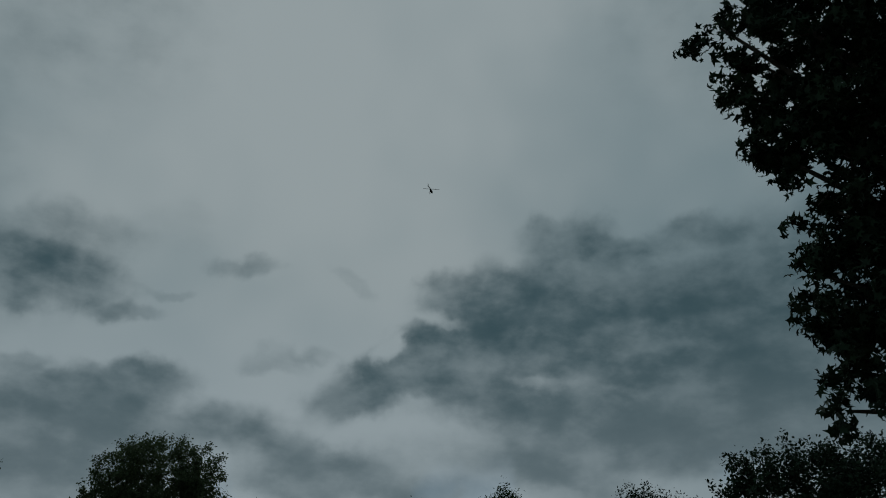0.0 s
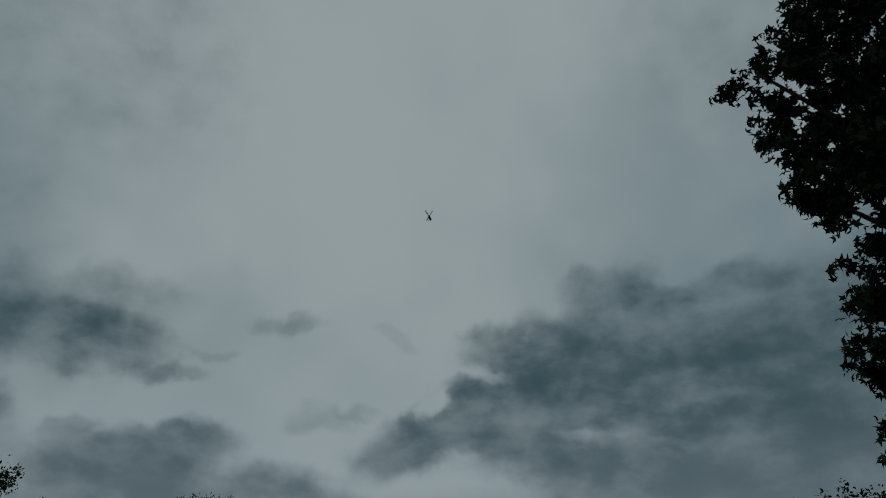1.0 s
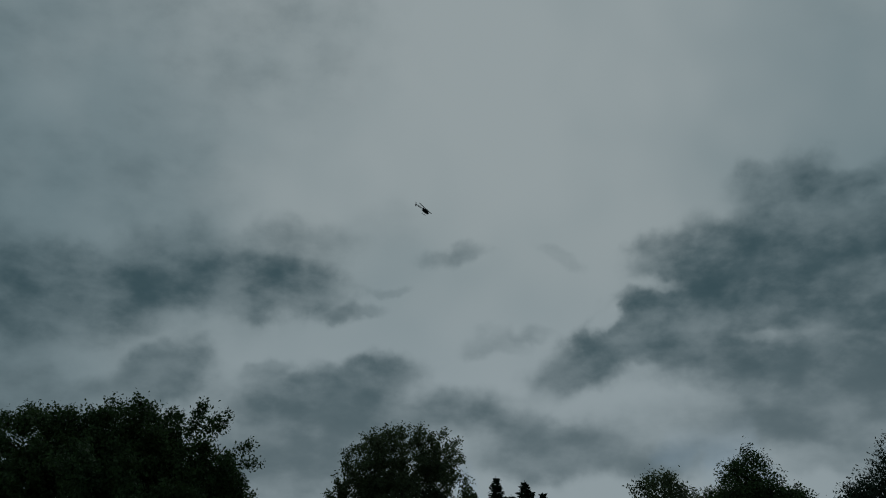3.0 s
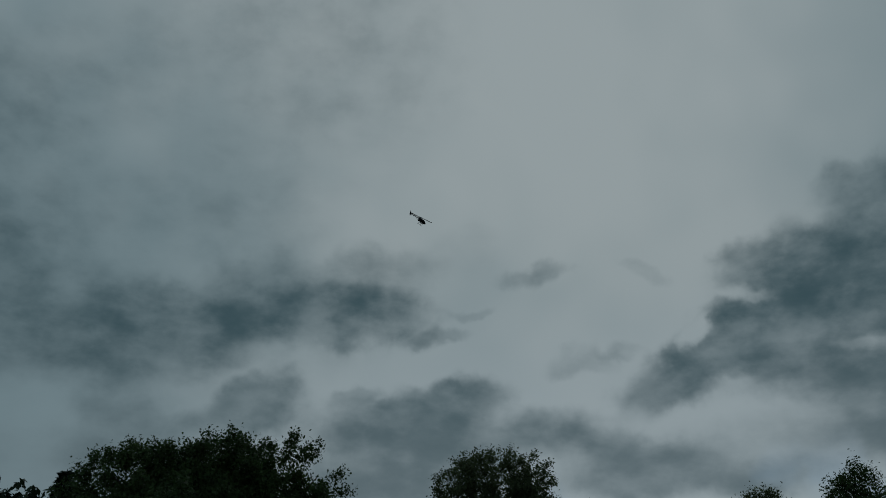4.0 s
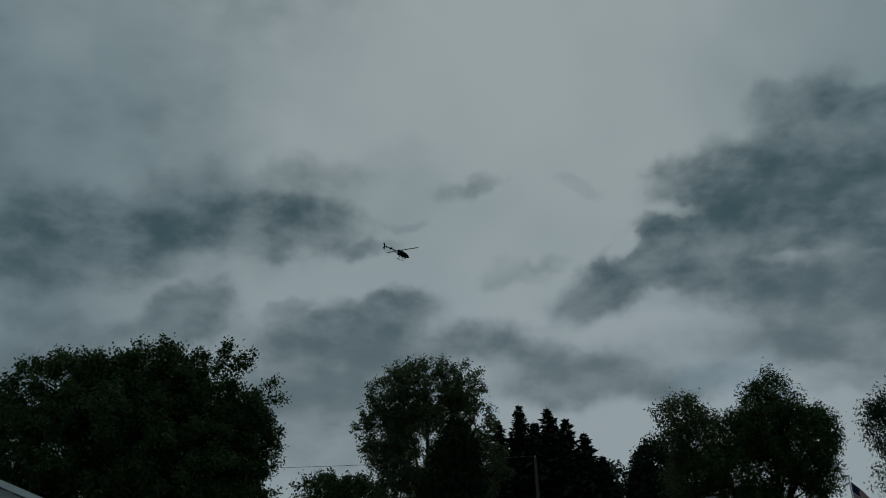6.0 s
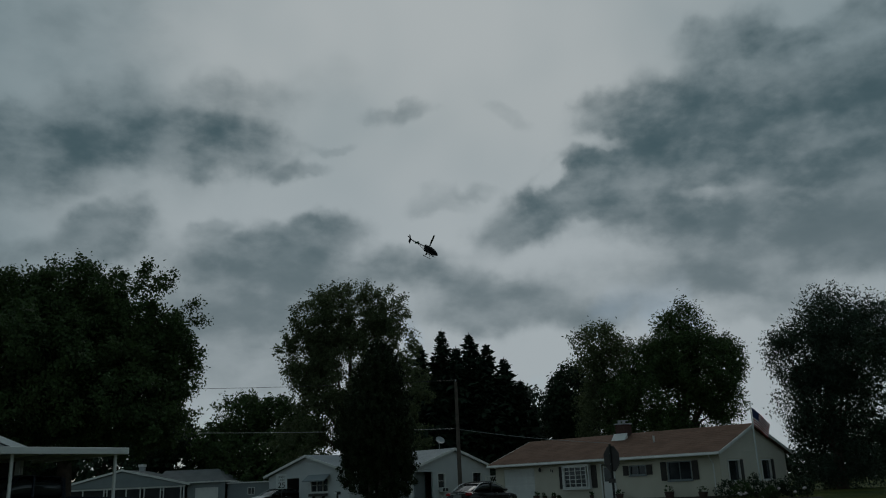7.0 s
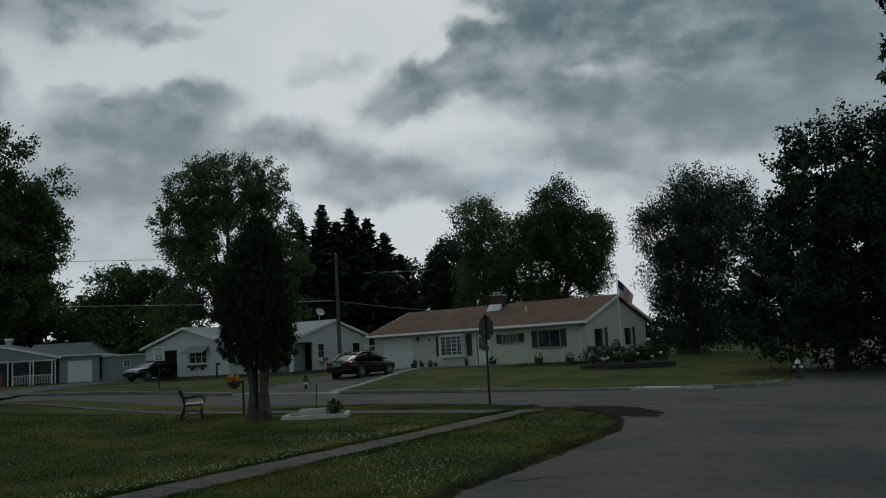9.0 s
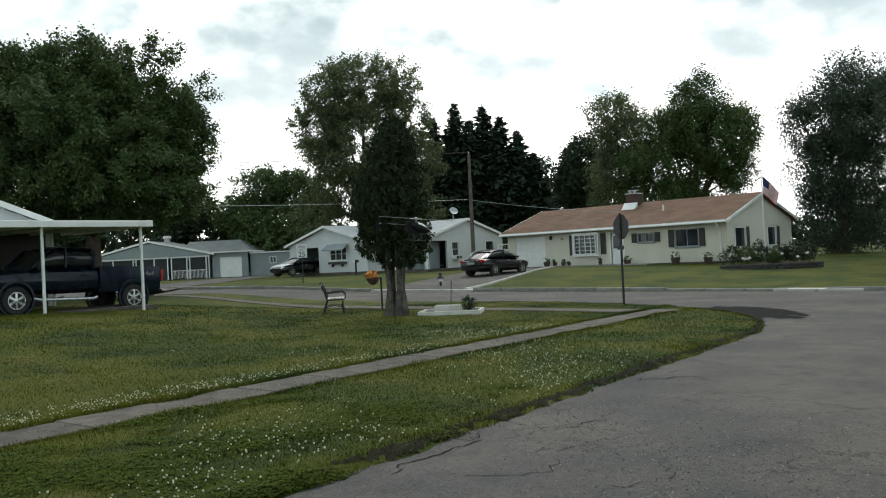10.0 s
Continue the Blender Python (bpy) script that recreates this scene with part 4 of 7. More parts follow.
def ranch_house():
    L, D, hw, hr = 17.0, 9.2, 2.46, 4.0
    # the near right corner stands at (16.8, 50); the front runs to the far left
    c = Vector((16.8, 50.0, 0))
    ax = Vector((math.sin(radians(45)), -math.cos(radians(45)), 0))
    o = c - ax * L
    m = pose(o.x, o.y, 0.48, 0, 0, -45)
    h = thing("ranch_house", m, "long cream ranch house with brown roof and white garage door", "house")
    win = [(6.15, 7.95, 0.75, 2.05), (10.95, 12.15, 1.35, 1.95), (13.6, 15.2, 0.95, 2.05)]
    door = (8.9, 9.85, 0.0, 2.08)
    gar = (0.75, 3.45, 0.0, 2.13)
    right = [(0.95, 2.45, 0.75, 2.0), (5.45, 6.8, 0.75, 2.0)]
    body_walls(h, L, D, hw, "stucco", front=win + [door, gar], right=right)
    gable_ends(h, L, D, hw, hr, "siding")
    # clapboards on the gable end, leaving the windows free
    mr = pose(L, 0, 0, 0, 0, 90)
    lap = Shape()
    for a, b in ((0, 0.85), (2.95, 5.35), (7.3, D)):
        lap.add(*[(s.v, s.f) for s in [lap_shape(b - a, 0.02, hw)]][0], m=pose(a, 0, 0))
    for a, b in ((0.85, 2.95), (5.35, 7.3)):
        lap.add(*[(s.v, s.f) for s in [lap_shape(b - a, 0.02, 0.66)]][0], m=pose(a, 0, 0))
        lap.add(*[(s.v, s.f) for s in [lap_shape(b - a, 2.1, hw)]][0], m=pose(a, 0, 0))
    top = lap_shape(D, hw, hr - 0.1, cut=lambda z: ((z - hw) / (hr - hw) * D / 2 + 0.05, D - (z - hw) / (hr - hw) * D / 2 - 0.05))
    lap.add(top.v, top.f)
    part("cladding", lap, "siding", h, "pale grey-white horizontal clapboard cladding", m=mr)
    gable_roof(h, L, D, hw + 0.03, hr + 0.03, 0.5, "roof_brown", left=0.35, right=0.3)
    gutter(h, -0.35, L + 0.3, -0.55, hw - 0.08, L - 0.35, 0.1)
    # garage door of four panels
    g = part("garage_door", Shape().box(gar[0], gar[1], 0.05, 0.09, 0.0, 2.13), "trim", h, "white panelled garage door")
    for r in range(4):
        for k in range(4):
            x = gar[0] + 0.08 + k * 0.66
            part("panel", Shape().box(x, x + 0.56, 0.03, 0.046, 0.06 + r * 0.53, 0.46 + r * 0.53), "trim", g, bevel=0.008)
    # bay window on a shallow box
    bay = part("bay_window", Shape().box(6.0, 8.1, -0.35, -0.002, 0.62, 0.74), "trim", h, "white bay window with dark side shutters")
    window(pose(6.15, -0.36, 0.74), bay, 1.8, 1.32, shutters=False, bars=(3, 4), sill=False)
    part("head", Shape().box(6.0, 8.1, -0.35, -0.002, 2.06, 2.2), "trim", bay)
    for x in (6.0, 8.02):
        part("side_pane", Shape().box(x, x + 0.08, -0.33, -0.03, 0.74, 2.06), "trim", bay)
    for x in (5.56, 8.12):
        part("shutter", Shape().box(x, x + 0.4, -0.05, -0.012, 0.7, 2.1), "shutter", bay)
    window(pose(win[1][0], 0, win[1][2]), h, 1.2, 0.6, frame_mat="siding_grey", bars=(1, 0))
    window(pose(win[2][0], 0, win[2][2]), h, 1.6, 1.1, frame_mat="siding_grey", bars=(1, 0))
    for a, b, z0, z1 in right:
        w = window(mr @ pose(a, -0.03, z0), h, b - a, z1 - z0, shutters=False, bars=(0, 0))
        part("shutter", Shape().box(b - a + 0.03, b - a + 0.4, -0.05, -0.02, 0, z1 - z0), "shutter", w)
    d = part("front_door", Shape().box(door[0] + 0.05, door[1] - 0.05, 0.05, 0.1, 0.02, 2.03), "trim", h, "white storm door with a dark upper pane", bevel=0.01)
    part("pane", Shape().box(door[0] + 0.16, door[1] - 0.16, 0.03, 0.048, 1.05, 1.9), "pane", d)
    part("handle", Shape().box(door[1] - 0.17, door[1] - 0.13, 0.0, 0.03, 0.95, 1.08), "steel", d)
    part("door_frame", Shape().box(door[0] - 0.08, door[0], -0.03, 0.1, 0, 2.15).box(door[1], door[1] + 0.08, -0.03, 0.1, 0, 2.15).box(door[0], door[1], -0.03, 0.1, 2.08, 2.15), "trim", h)
    for x in (4.0, 9.95):
        lamp = Shape().lathe([(0.05, 0), (0.08, 0.04), (0.09, 0.2), (0.04, 0.28)], 8)
        part("porch_lantern", lamp, "metal_dark", h, m=pose(x, -0.09, 1.85))
    for k in (0, 1):
        part("number_bar", Shape().box(4.85 + 0.14 * k, 4.91 + 0.14 * k, -0.02, -0.004, 1.82 - 0.04 * k, 1.98 - 0.04 * k), "metal_dark", h)
    # chimney with its white flashing
    ch = part("chimney", Shape().box(7.9, 8.7, 3.6, 4.4, 3.4, 4.75), "brick", h, "brown brick chimney with a metal cap", bevel=0.015)
    part("flashing", Shape().add([(7.8, 3.1, 3.66), (8.85, 3.1, 3.66), (8.85, 3.55, 4.15), (7.8, 3.55, 4.15), (7.8, 3.1, 3.4), (8.85, 3.1, 3.4), (8.85, 3.55, 3.4), (7.8, 3.55, 3.4)],
         [(0, 1, 2, 3), (0, 4, 5, 1), (1, 5, 6, 2), (3, 7, 4, 0), (2, 6, 7, 3)]), "trim", ch)
    part("cap", Shape().box(7.85, 8.75, 3.55, 4.45, 4.76, 4.83).box(8.05, 8.2, 3.75, 3.9, 4.83, 5.0).box(8.4, 8.55, 3.75, 3.9, 4.83, 5.0).box(8.0, 8.6, 3.7, 4.2, 5.002, 5.04), "steel", ch)
    part("vent_pipe", Shape().tube([(11.6, 2.2, 3.0), (11.6, 2.2, 3.75)], 0.06, 8), "trim", h)
    return h


def white_house(m, L, D, front=(), right=(), left=(), label="", hw=2.3, hr=3.66, end="right"):
    h = thing("small_house", m, label, "house", "small white houses across the street")
    body_walls(h, L, D, hw, "siding_white", front=front, right=right, left=left)
    gable_ends(h, L, D, hw, hr, "siding_white")
    gable_roof(h, L, D, hw + 0.03, hr + 0.03, 0.35, "roof_grey", left=0.3, right=0.3)
    return h


def left_white_house():
    # gable towards the street; the ridge runs away to the right
    A = 40
    o = Vector((-13.05, 72.0, 0))
    # local x runs along the ridge, so the gable at x = 0 is the street side
    m = pose(o.x, o.y, 0.68, 0, 0, 90 - A)
    W = 9.3
    # in the street wall y falls from W (nearest the corner o) ... the wall is the left one
    m = m @ pose(0, -W, 0)
    h = white_house(m, 11.0, W, left=[(1.15, 3.65, 0.0, 2.1), (5.0, 7.0, 0.95, 2.0)],
                    label="small white gabled house with an open carport bay and awning")
    # left wall local: x from 0 at y = W - 0.15 towards y = 0, outside at y < 0
    ml = pose(0, W, 0, 0, 0, -90)
    window(ml @ pose(5.0, 0, 0.95), h, 2.0, 1.05, shutters=False, bars=(2, 1))
    aw = Shape().add([(4.75, -0.7, 1.85), (7.25, -0.7, 1.85), (7.25, -0.02, 2.28), (4.75, -0.02, 2.28), (4.75, -0.7, 1.75), (7.25, -0.7, 1.75)], [(0, 1, 2, 3), (4, 5, 1, 0), (4, 0, 3), (1, 5, 2)])
    part("awning", aw, "siding_grey", h, "grey metal window awning", m=ml)
    fb = part("window_box", Shape().box(5.0, 7.0, -0.25, -0.1, 0.66, 0.84), "shutter", h, m=ml)
    for x in (5.4, 6.5):
        part("bracket", Shape().box(x, x + 0.08, -0.22, -0.002, 0.45, 0.655), "shutter", fb)
    part("bay_back", Shape().box(0.9, 3.9, 3.9, 4.0, 0.05, 2.2), "shutter", h, m=ml)
    return h


def right_white_house():
    A = 40
    # gable to the right; near corner at (-1.2, 63), the ridge runs to the far left
    ax = Vector((math.cos(radians(A)), -math.sin(radians(A)), 0))
    o = Vector((-1.2, 63.0, 0)) - ax * 9.5
    m = pose(o.x, o.y, 0.65, 0, 0, -A)
    W = 9.6
    h = white_house(m, 9.5, W, front=[(7.3, 9.2, 0.0, 2.1)], right=[(0.2, 2.35, 0.0, 2.1), (2.9, 3.8, 0.85, 2.0), (7.2, 8.4, 1.0, 2.0)],
                    label="small white gabled house with a roof dish and window cooler")
    mr = pose(9.5, 0, 0, 0, 0, 90)
    window(mr @ pose(2.9, 0, 0.85), h, 0.9, 1.15, shutters=False, bars=(0, 1))
    window(mr @ pose(7.2, 0, 1.0), h, 1.2, 1.0, shutters=False, bars=(0, 0))
    part("porch_back", Shape().box(0.1, 2.45, 0.85, 0.9, 0.0, 2.15), "siding_grey", h, "shaded grey porch wall", m=mr)
    ac = part("window_cooler", Shape().box(2.98, 3.72, -0.35, -0.05, 0.62, 0.95), "metal_white", h, "white window air conditioner", m=mr, bevel=0.015)
    part("grille", Shape().box(3.04, 3.3, -0.37, -0.352, 0.68, 0.9).box(3.4, 3.66, -0.37, -0.352, 0.68, 0.9), "plastic", ac)
    part("porch_door", Shape().box(7.3, 9.2, 0.7, 0.76, 0, 2.1), "siding_grey", h)
    part("corner_board", Shape().box(9.42, 9.54, -0.04, -0.006, 0, 2.3), "trim", h)
    part("vent_pipe", Shape().tube([(1.5, 3.0, 3.0), (1.5, 3.0, 4.0)], 0.08, 8), "trim", h)
    # dish on the ridge
    d = thing("satellite_dish", m @ pose(8.5, W / 2 - 0.3, 3.68, 0, 0, 0), "white satellite dish on the grey house roof", "satellite dish")
    part("mast", Shape().tube([(0, 0, -0.1), (0, 0, 0.55)], 0.035, 8), "steel", d)
    dish = Shape()
    n = 18
    prof = [(0.02, 0.0), (0.15, 0.02), (0.27, 0.07), (0.36, 0.12), (0.36, 0.14), (0.26, 0.09), (0.02, 0.02)]
    dish.lathe(prof, n)
    part("reflector", dish, "steel", d, m=pose(0.05, 0, 0.72, 50, 0, 62), smooth=True)
    part("feed_arm", Shape().tube([(0, 0, 0.5), (0.1, -0.45, 0.75), (0.12, -0.5, 0.95)], 0.02, 6), "steel", d)
    return h


def grey_house():
    # far house with a porch, garage and a flat side wing
    m = pose(-34.6, 86.5, 0.5, 0, 0, -4)
    h = thing("porch_house", m, "low grey house with a white-posted porch and white garage door", "house")
    part("wall", wall_shape(10.5, 2.4, 0.15, [(1.0, 2.6, 0.9, 2.0), (4.2, 5.2, 0, 2.05), (6.6, 8.4, 0.8, 2.0)]), "siding_grey", h, m=pose(0, 2.0, 0))
    for x, w_ in ((1.0, 1.6), (6.6, 1.8)):
        window(pose(x, 2.0, 0.9), h, w_, 1.1, shutters=False, bars=(1, 0))
    part("front_door", Shape().box(4.25, 5.15, 2.06, 2.1, 0, 2.0), "shutter", h)
    part("wall", Shape().box(0, 10.5, 7.8, 8, 0, 2.4).box(0, 0.15, 2.152, 7.8, 0, 2.4).box(10.35, 10.5, 2.152, 7.8, 0, 2.4), "siding_grey", h)
    # cross gable over the porch
    s = Shape()
    s.add([(-1.8, -0.3, 2.35), (11.4, -0.3, 2.35), (4.8, -0.3, 3.8), (-1.8, 6, 2.35), (11.4, 6, 2.35), (4.8, 6, 3.8)], [(0, 1, 2), (5, 4, 3), (0, 2, 5, 3), (2, 1, 4, 5), (0, 3, 4, 1)])
    part("porch_gable", s, "siding_grey", h)
    for a, b in (((-1.95, 2.33), (4.8, 3.88)), ((4.8, 3.88), (11.55, 2.33))):
        r = Shape().add([(a[0], -0.42, a[1]), (b[0], -0.42, b[1]), (b[0], -0.42, b[1] + 0.14), (a[0], -0.42, a[1] + 0.14), (a[0], 6.05, a[1]), (b[0], 6.05, b[1]), (b[0], 6.05, b[1] + 0.14), (a[0], 6.05, a[1] + 0.14)],
                        [(0, 1, 2, 3), (7, 6, 5, 4), (0, 4, 5, 1), (1, 5, 6, 2), (2, 6, 7, 3), (3, 7, 4, 0)])
        part("roof_slope", r, "roof_dark", h)
        e = Shape().add([(a[0], -0.46, a[1]), (b[0], -0.46, b[1]), (b[0], -0.46, b[1] + 0.2), (a[0], -0.46, a[1] + 0.2), (a[0], -0.425, a[1]), (b[0], -0.425, b[1]), (b[0], -0.425, b[1] + 0.2), (a[0], -0.425, a[1] + 0.2)],
                        [(0, 1, 2, 3), (7, 6, 5, 4), (0, 4, 5, 1), (1, 5, 6, 2), (2, 6, 7, 3), (3, 7, 4, 0)])
        part("rake_board", e, "trim", h)
    main = Shape().add([(7.2, 1.0, 2.42), (14.8, 1.0, 2.42), (7.2, 4.6, 3.9), (12.8, 4.6, 3.9), (7.2, 8.2, 2.42), (14.8, 8.2, 2.42)], [(0, 1, 3, 2), (2, 3, 5, 4), (1, 5, 3), (0, 2, 4), (0, 4, 5, 1)])
    part("roof", main, "roof_dark", h)
    part("porch_beam", Shape().box(-1.7, 11.0, -0.2, 0.0, 2.18, 2.34), "trim", h)
    for x in (-1.5, -1.1, 0.9, 3.0, 3.3, 5.2, 6.6, 7.0, 8.6, 8.9, 10.6, 10.9):
        part("post", Shape().box(x - 0.05, x + 0.05, -0.15, -0.05, -0.2, 2.18), "trim", h)
    for a, b in ((-1.03, 0.83), (0.97, 2.93), (3.37, 5.13), (5.27, 6.53), (7.07, 8.53), (8.97, 10.53)):
        part("screen", Shape().box(a, b, -0.055, -0.045, 0.0, 2.178), "screen", h, "dark insect screen of the porch")
    rail = Shape().box(6.9, 10.6, -0.13, -0.07, 0.85, 0.92)
    for k in range(26):
        rail.box(6.95 + k * 0.14, 6.98 + k * 0.14, -0.115, -0.085, 0.1, 0.85)
    part("railing", rail, "trim", h)
    part("garage_wall", wall_shape(3.7, 2.5, 0.15, [(0.75, 3.05, 0, 2.05)]), "siding_grey", h, m=pose(11.1, 0.3, 0))
    g = part("garage_door", Shape().box(11.85, 14.15, 0.38, 0.42, 0, 2.05), "trim", h, "white garage door")
    for k in range(4):
        part("panel", Shape().box(11.9, 14.1, 0.355, 0.376, 0.05 + k * 0.5, 0.47 + k * 0.5), "trim", g)
    part("garage_roof", Shape().box(10.9, 15.0, -0.1, 6.0, 2.502, 2.62), "trim", h)
    part("wing", wall_shape(4.6, 2.3, 0.15, [(2.0, 2.7, 1.2, 1.9)]), "siding_grey", h, m=pose(14.9, 0.8, 0))
    part("wing_side", Shape().box(19.3, 19.5, 0.952, 6, 0, 2.3), "siding_grey", h)
    window(pose(16.9, 0.8, 1.2), h, 0.7, 0.7, shutters=False, bars=(1, 0), sill=False)
    part("wing_roof", Shape().box(14.85, 19.7, 0.6, 6.2, 2.302, 2.42), "trim", h)
    ch = part("chimney", Shape().box(4.55, 5.05, 4.3, 4.8, 3.2, 4.4), "roof_grey", h)
    part("cap", Shape().box(4.48, 5.12, 4.23, 4.87, 4.402, 4.65), "trim", ch)
    part("porch_floor", Shape().box(-1.7, 11.0, -0.2, 1.99, -0.4, 0.0), "concrete", h)
    part("footing", Shape().box(0, 19.4, 2.0, 7.9, -0.9, -0.004), "concrete", h)


def neighbour_house():
    """The house whose flat carport shelters the truck."""
    a, d = Vector((-10.7, 22.5, 0)), Vector((0.65, 0.76, 0))
    m = pose(a.x, a.y, height(a.x, a.y) - 0.02, 0, 0, math.degrees(math.atan2(d.y, d.x)))
    # local x runs from the house to the street end of the carport, y away from the viewer
    h = thing("carport", m, "white metal carport with slim posts beside a gabled house", "carport")
    top = 2.36
    part("roof", Shape().box(-5.5, 3.05, -0.35, 4.4, top + 0.02, top + 0.1), "siding_white", h)
    part("fascia", Shape().box(-5.5, 3.09, -0.40, -0.352, top - 0.05, top + 0.13), "trim", h, "white metal roof edge", bevel=0.01)
    part("fascia", Shape().box(3.052, 3.1, -0.35, 4.4, top - 0.05, top + 0.13), "trim", h, bevel=0.01)
    for k in range(9):
        part("roof_rib", Shape().box(-5.4 + k * 1.0, -5.34 + k * 1.0, -0.3, 4.35, top - 0.06, top + 0.018), "trim", h)
    for x, y in ((0, -0.1), (2.85, -0.1), (2.2, 4.1), (-2.4, -0.1)):
        part("post", Shape().box(x - 0.036, x + 0.036, y - 0.036, y + 0.036, -0.3, top - 0.001), "trim", h, bevel=0.008)
    part("slab", Shape().box(-5.0, 3.4, 0.1, 4.3, -0.2, 0.03), "concrete", h)
    # the house itself beyond the carport's inner end
    W, L, hw, hr = 9.0, 9.0, 2.62, 4.3
    hm = m @ pose(2.35, 4.5, 0, 0, 0, 90)
    g = thing("neighbour_house", hm, "white clapboard house with a low gable beside the carport", "house")
    body_walls(g, L, W, hw, "siding_white")
    gable_ends(g, L, W, hw, hr, "siding_white")
    # dark sheet before the white wall puts in the carport's shade
    part("wall_shade_sheet", Shape().box(0.2, W - 0.2, -0.06, -0.005, 0.0, hw - 0.05), "shutter", g, "dark sheet painting in the carport shade on the lower wall", m=pose(0, W, 0, 0, 0, -90))
    lap = lap_shape(W, hw, hr - 0.08, cut=lambda z: ((z - hw) / (hr - hw) * W / 2 + 0.05, W - (z - hw) / (hr - hw) * W / 2 - 0.05))
    part("cladding", lap, "siding_white", g, m=pose(0, W, 0, 0, 0, -90))
    gable_roof(g, L, W, hw + 0.03, hr + 0.03, 0.3, "roof_grey", left=0.25, right=0.25)


ranch_house()
left_white_house()
right_white_house()
grey_house()
neighbour_house()


# ---- vehicles ----
def superring(y, half, z0, z1, n=16, power=3.2):
    """A rounded box section across a vehicle at y."""
    zc, hz, out = (z0 + z1) / 2, (z1 - z0) / 2, []
    for k in range(n):
        q = (k + 0.5) * math.tau / n
        c, s = math.cos(q), math.sin(q)
        r = (abs(c) ** power + abs(s) ** power) ** (-1 / power)
        out.append((half * r * c, y, zc + hz * r * s))
    return out


def wheel(parent, x, y, r, wide, spokes=5, rim=0.66):
    sgn = 1 if x > 0 else -1
    w = part("wheel", Shape().lathe([(r * rim, -wide / 2), (r * 0.93, -wide / 2), (r, -wide * 0.36), (r, wide * 0.36), (r * 0.93, wide / 2), (r * rim, wide / 2)], 24, ring=True), "rubber", parent,
             "black tyre on a pale alloy rim", m=pose(x, y, r, 0, 90 * sgn, 0), smooth=True)
    rm = Shape().lathe([(r * rim, wide * 0.38), (r * rim, wide * 0.5), (r * (rim - 0.06), wide * 0.5), (r * (rim - 0.08), wide * 0.3)], 24, ring=True)
    rm.lathe([(0.01, wide * 0.3), (r * 0.16, wide * 0.3), (r * 0.14, wide * 0.5), (0.01, wide * 0.52)], 12)
    for k in range(spokes):
        rm.add([(r * 0.08, -r * 0.07, wide * 0.48), (r * 0.08, r * 0.07, wide * 0.48), (r * (rim - 0.03), r * 0.09, wide * 0.42), (r * (rim - 0.03), -r * 0.09, wide * 0.42),
                (r * 0.08, -r * 0.07, wide * 0.36), (r * 0.08, r * 0.07, wide * 0.36), (r * (rim - 0.03), r * 0.09, wide * 0.32), (r * (rim - 0.03), -r * 0.09, wide * 0.32)],
               [(0, 1, 2, 3), (7, 6, 5, 4), (0, 4, 5, 1), (2, 6, 7, 3), (1, 5, 6, 2), (3, 7, 4, 0)], m=pose(0, 0, 0, 0, 0, k * 360 / spokes))
    part("rim", rm, "alloy", w)
    part("hub_shade", Shape().lathe([(0.01, wide * 0.2), (r * 0.64, wide * 0.2), (r * 0.64, wide * 0.24), (0.01, wide * 0.24)], 16), "plastic", w)
    return w


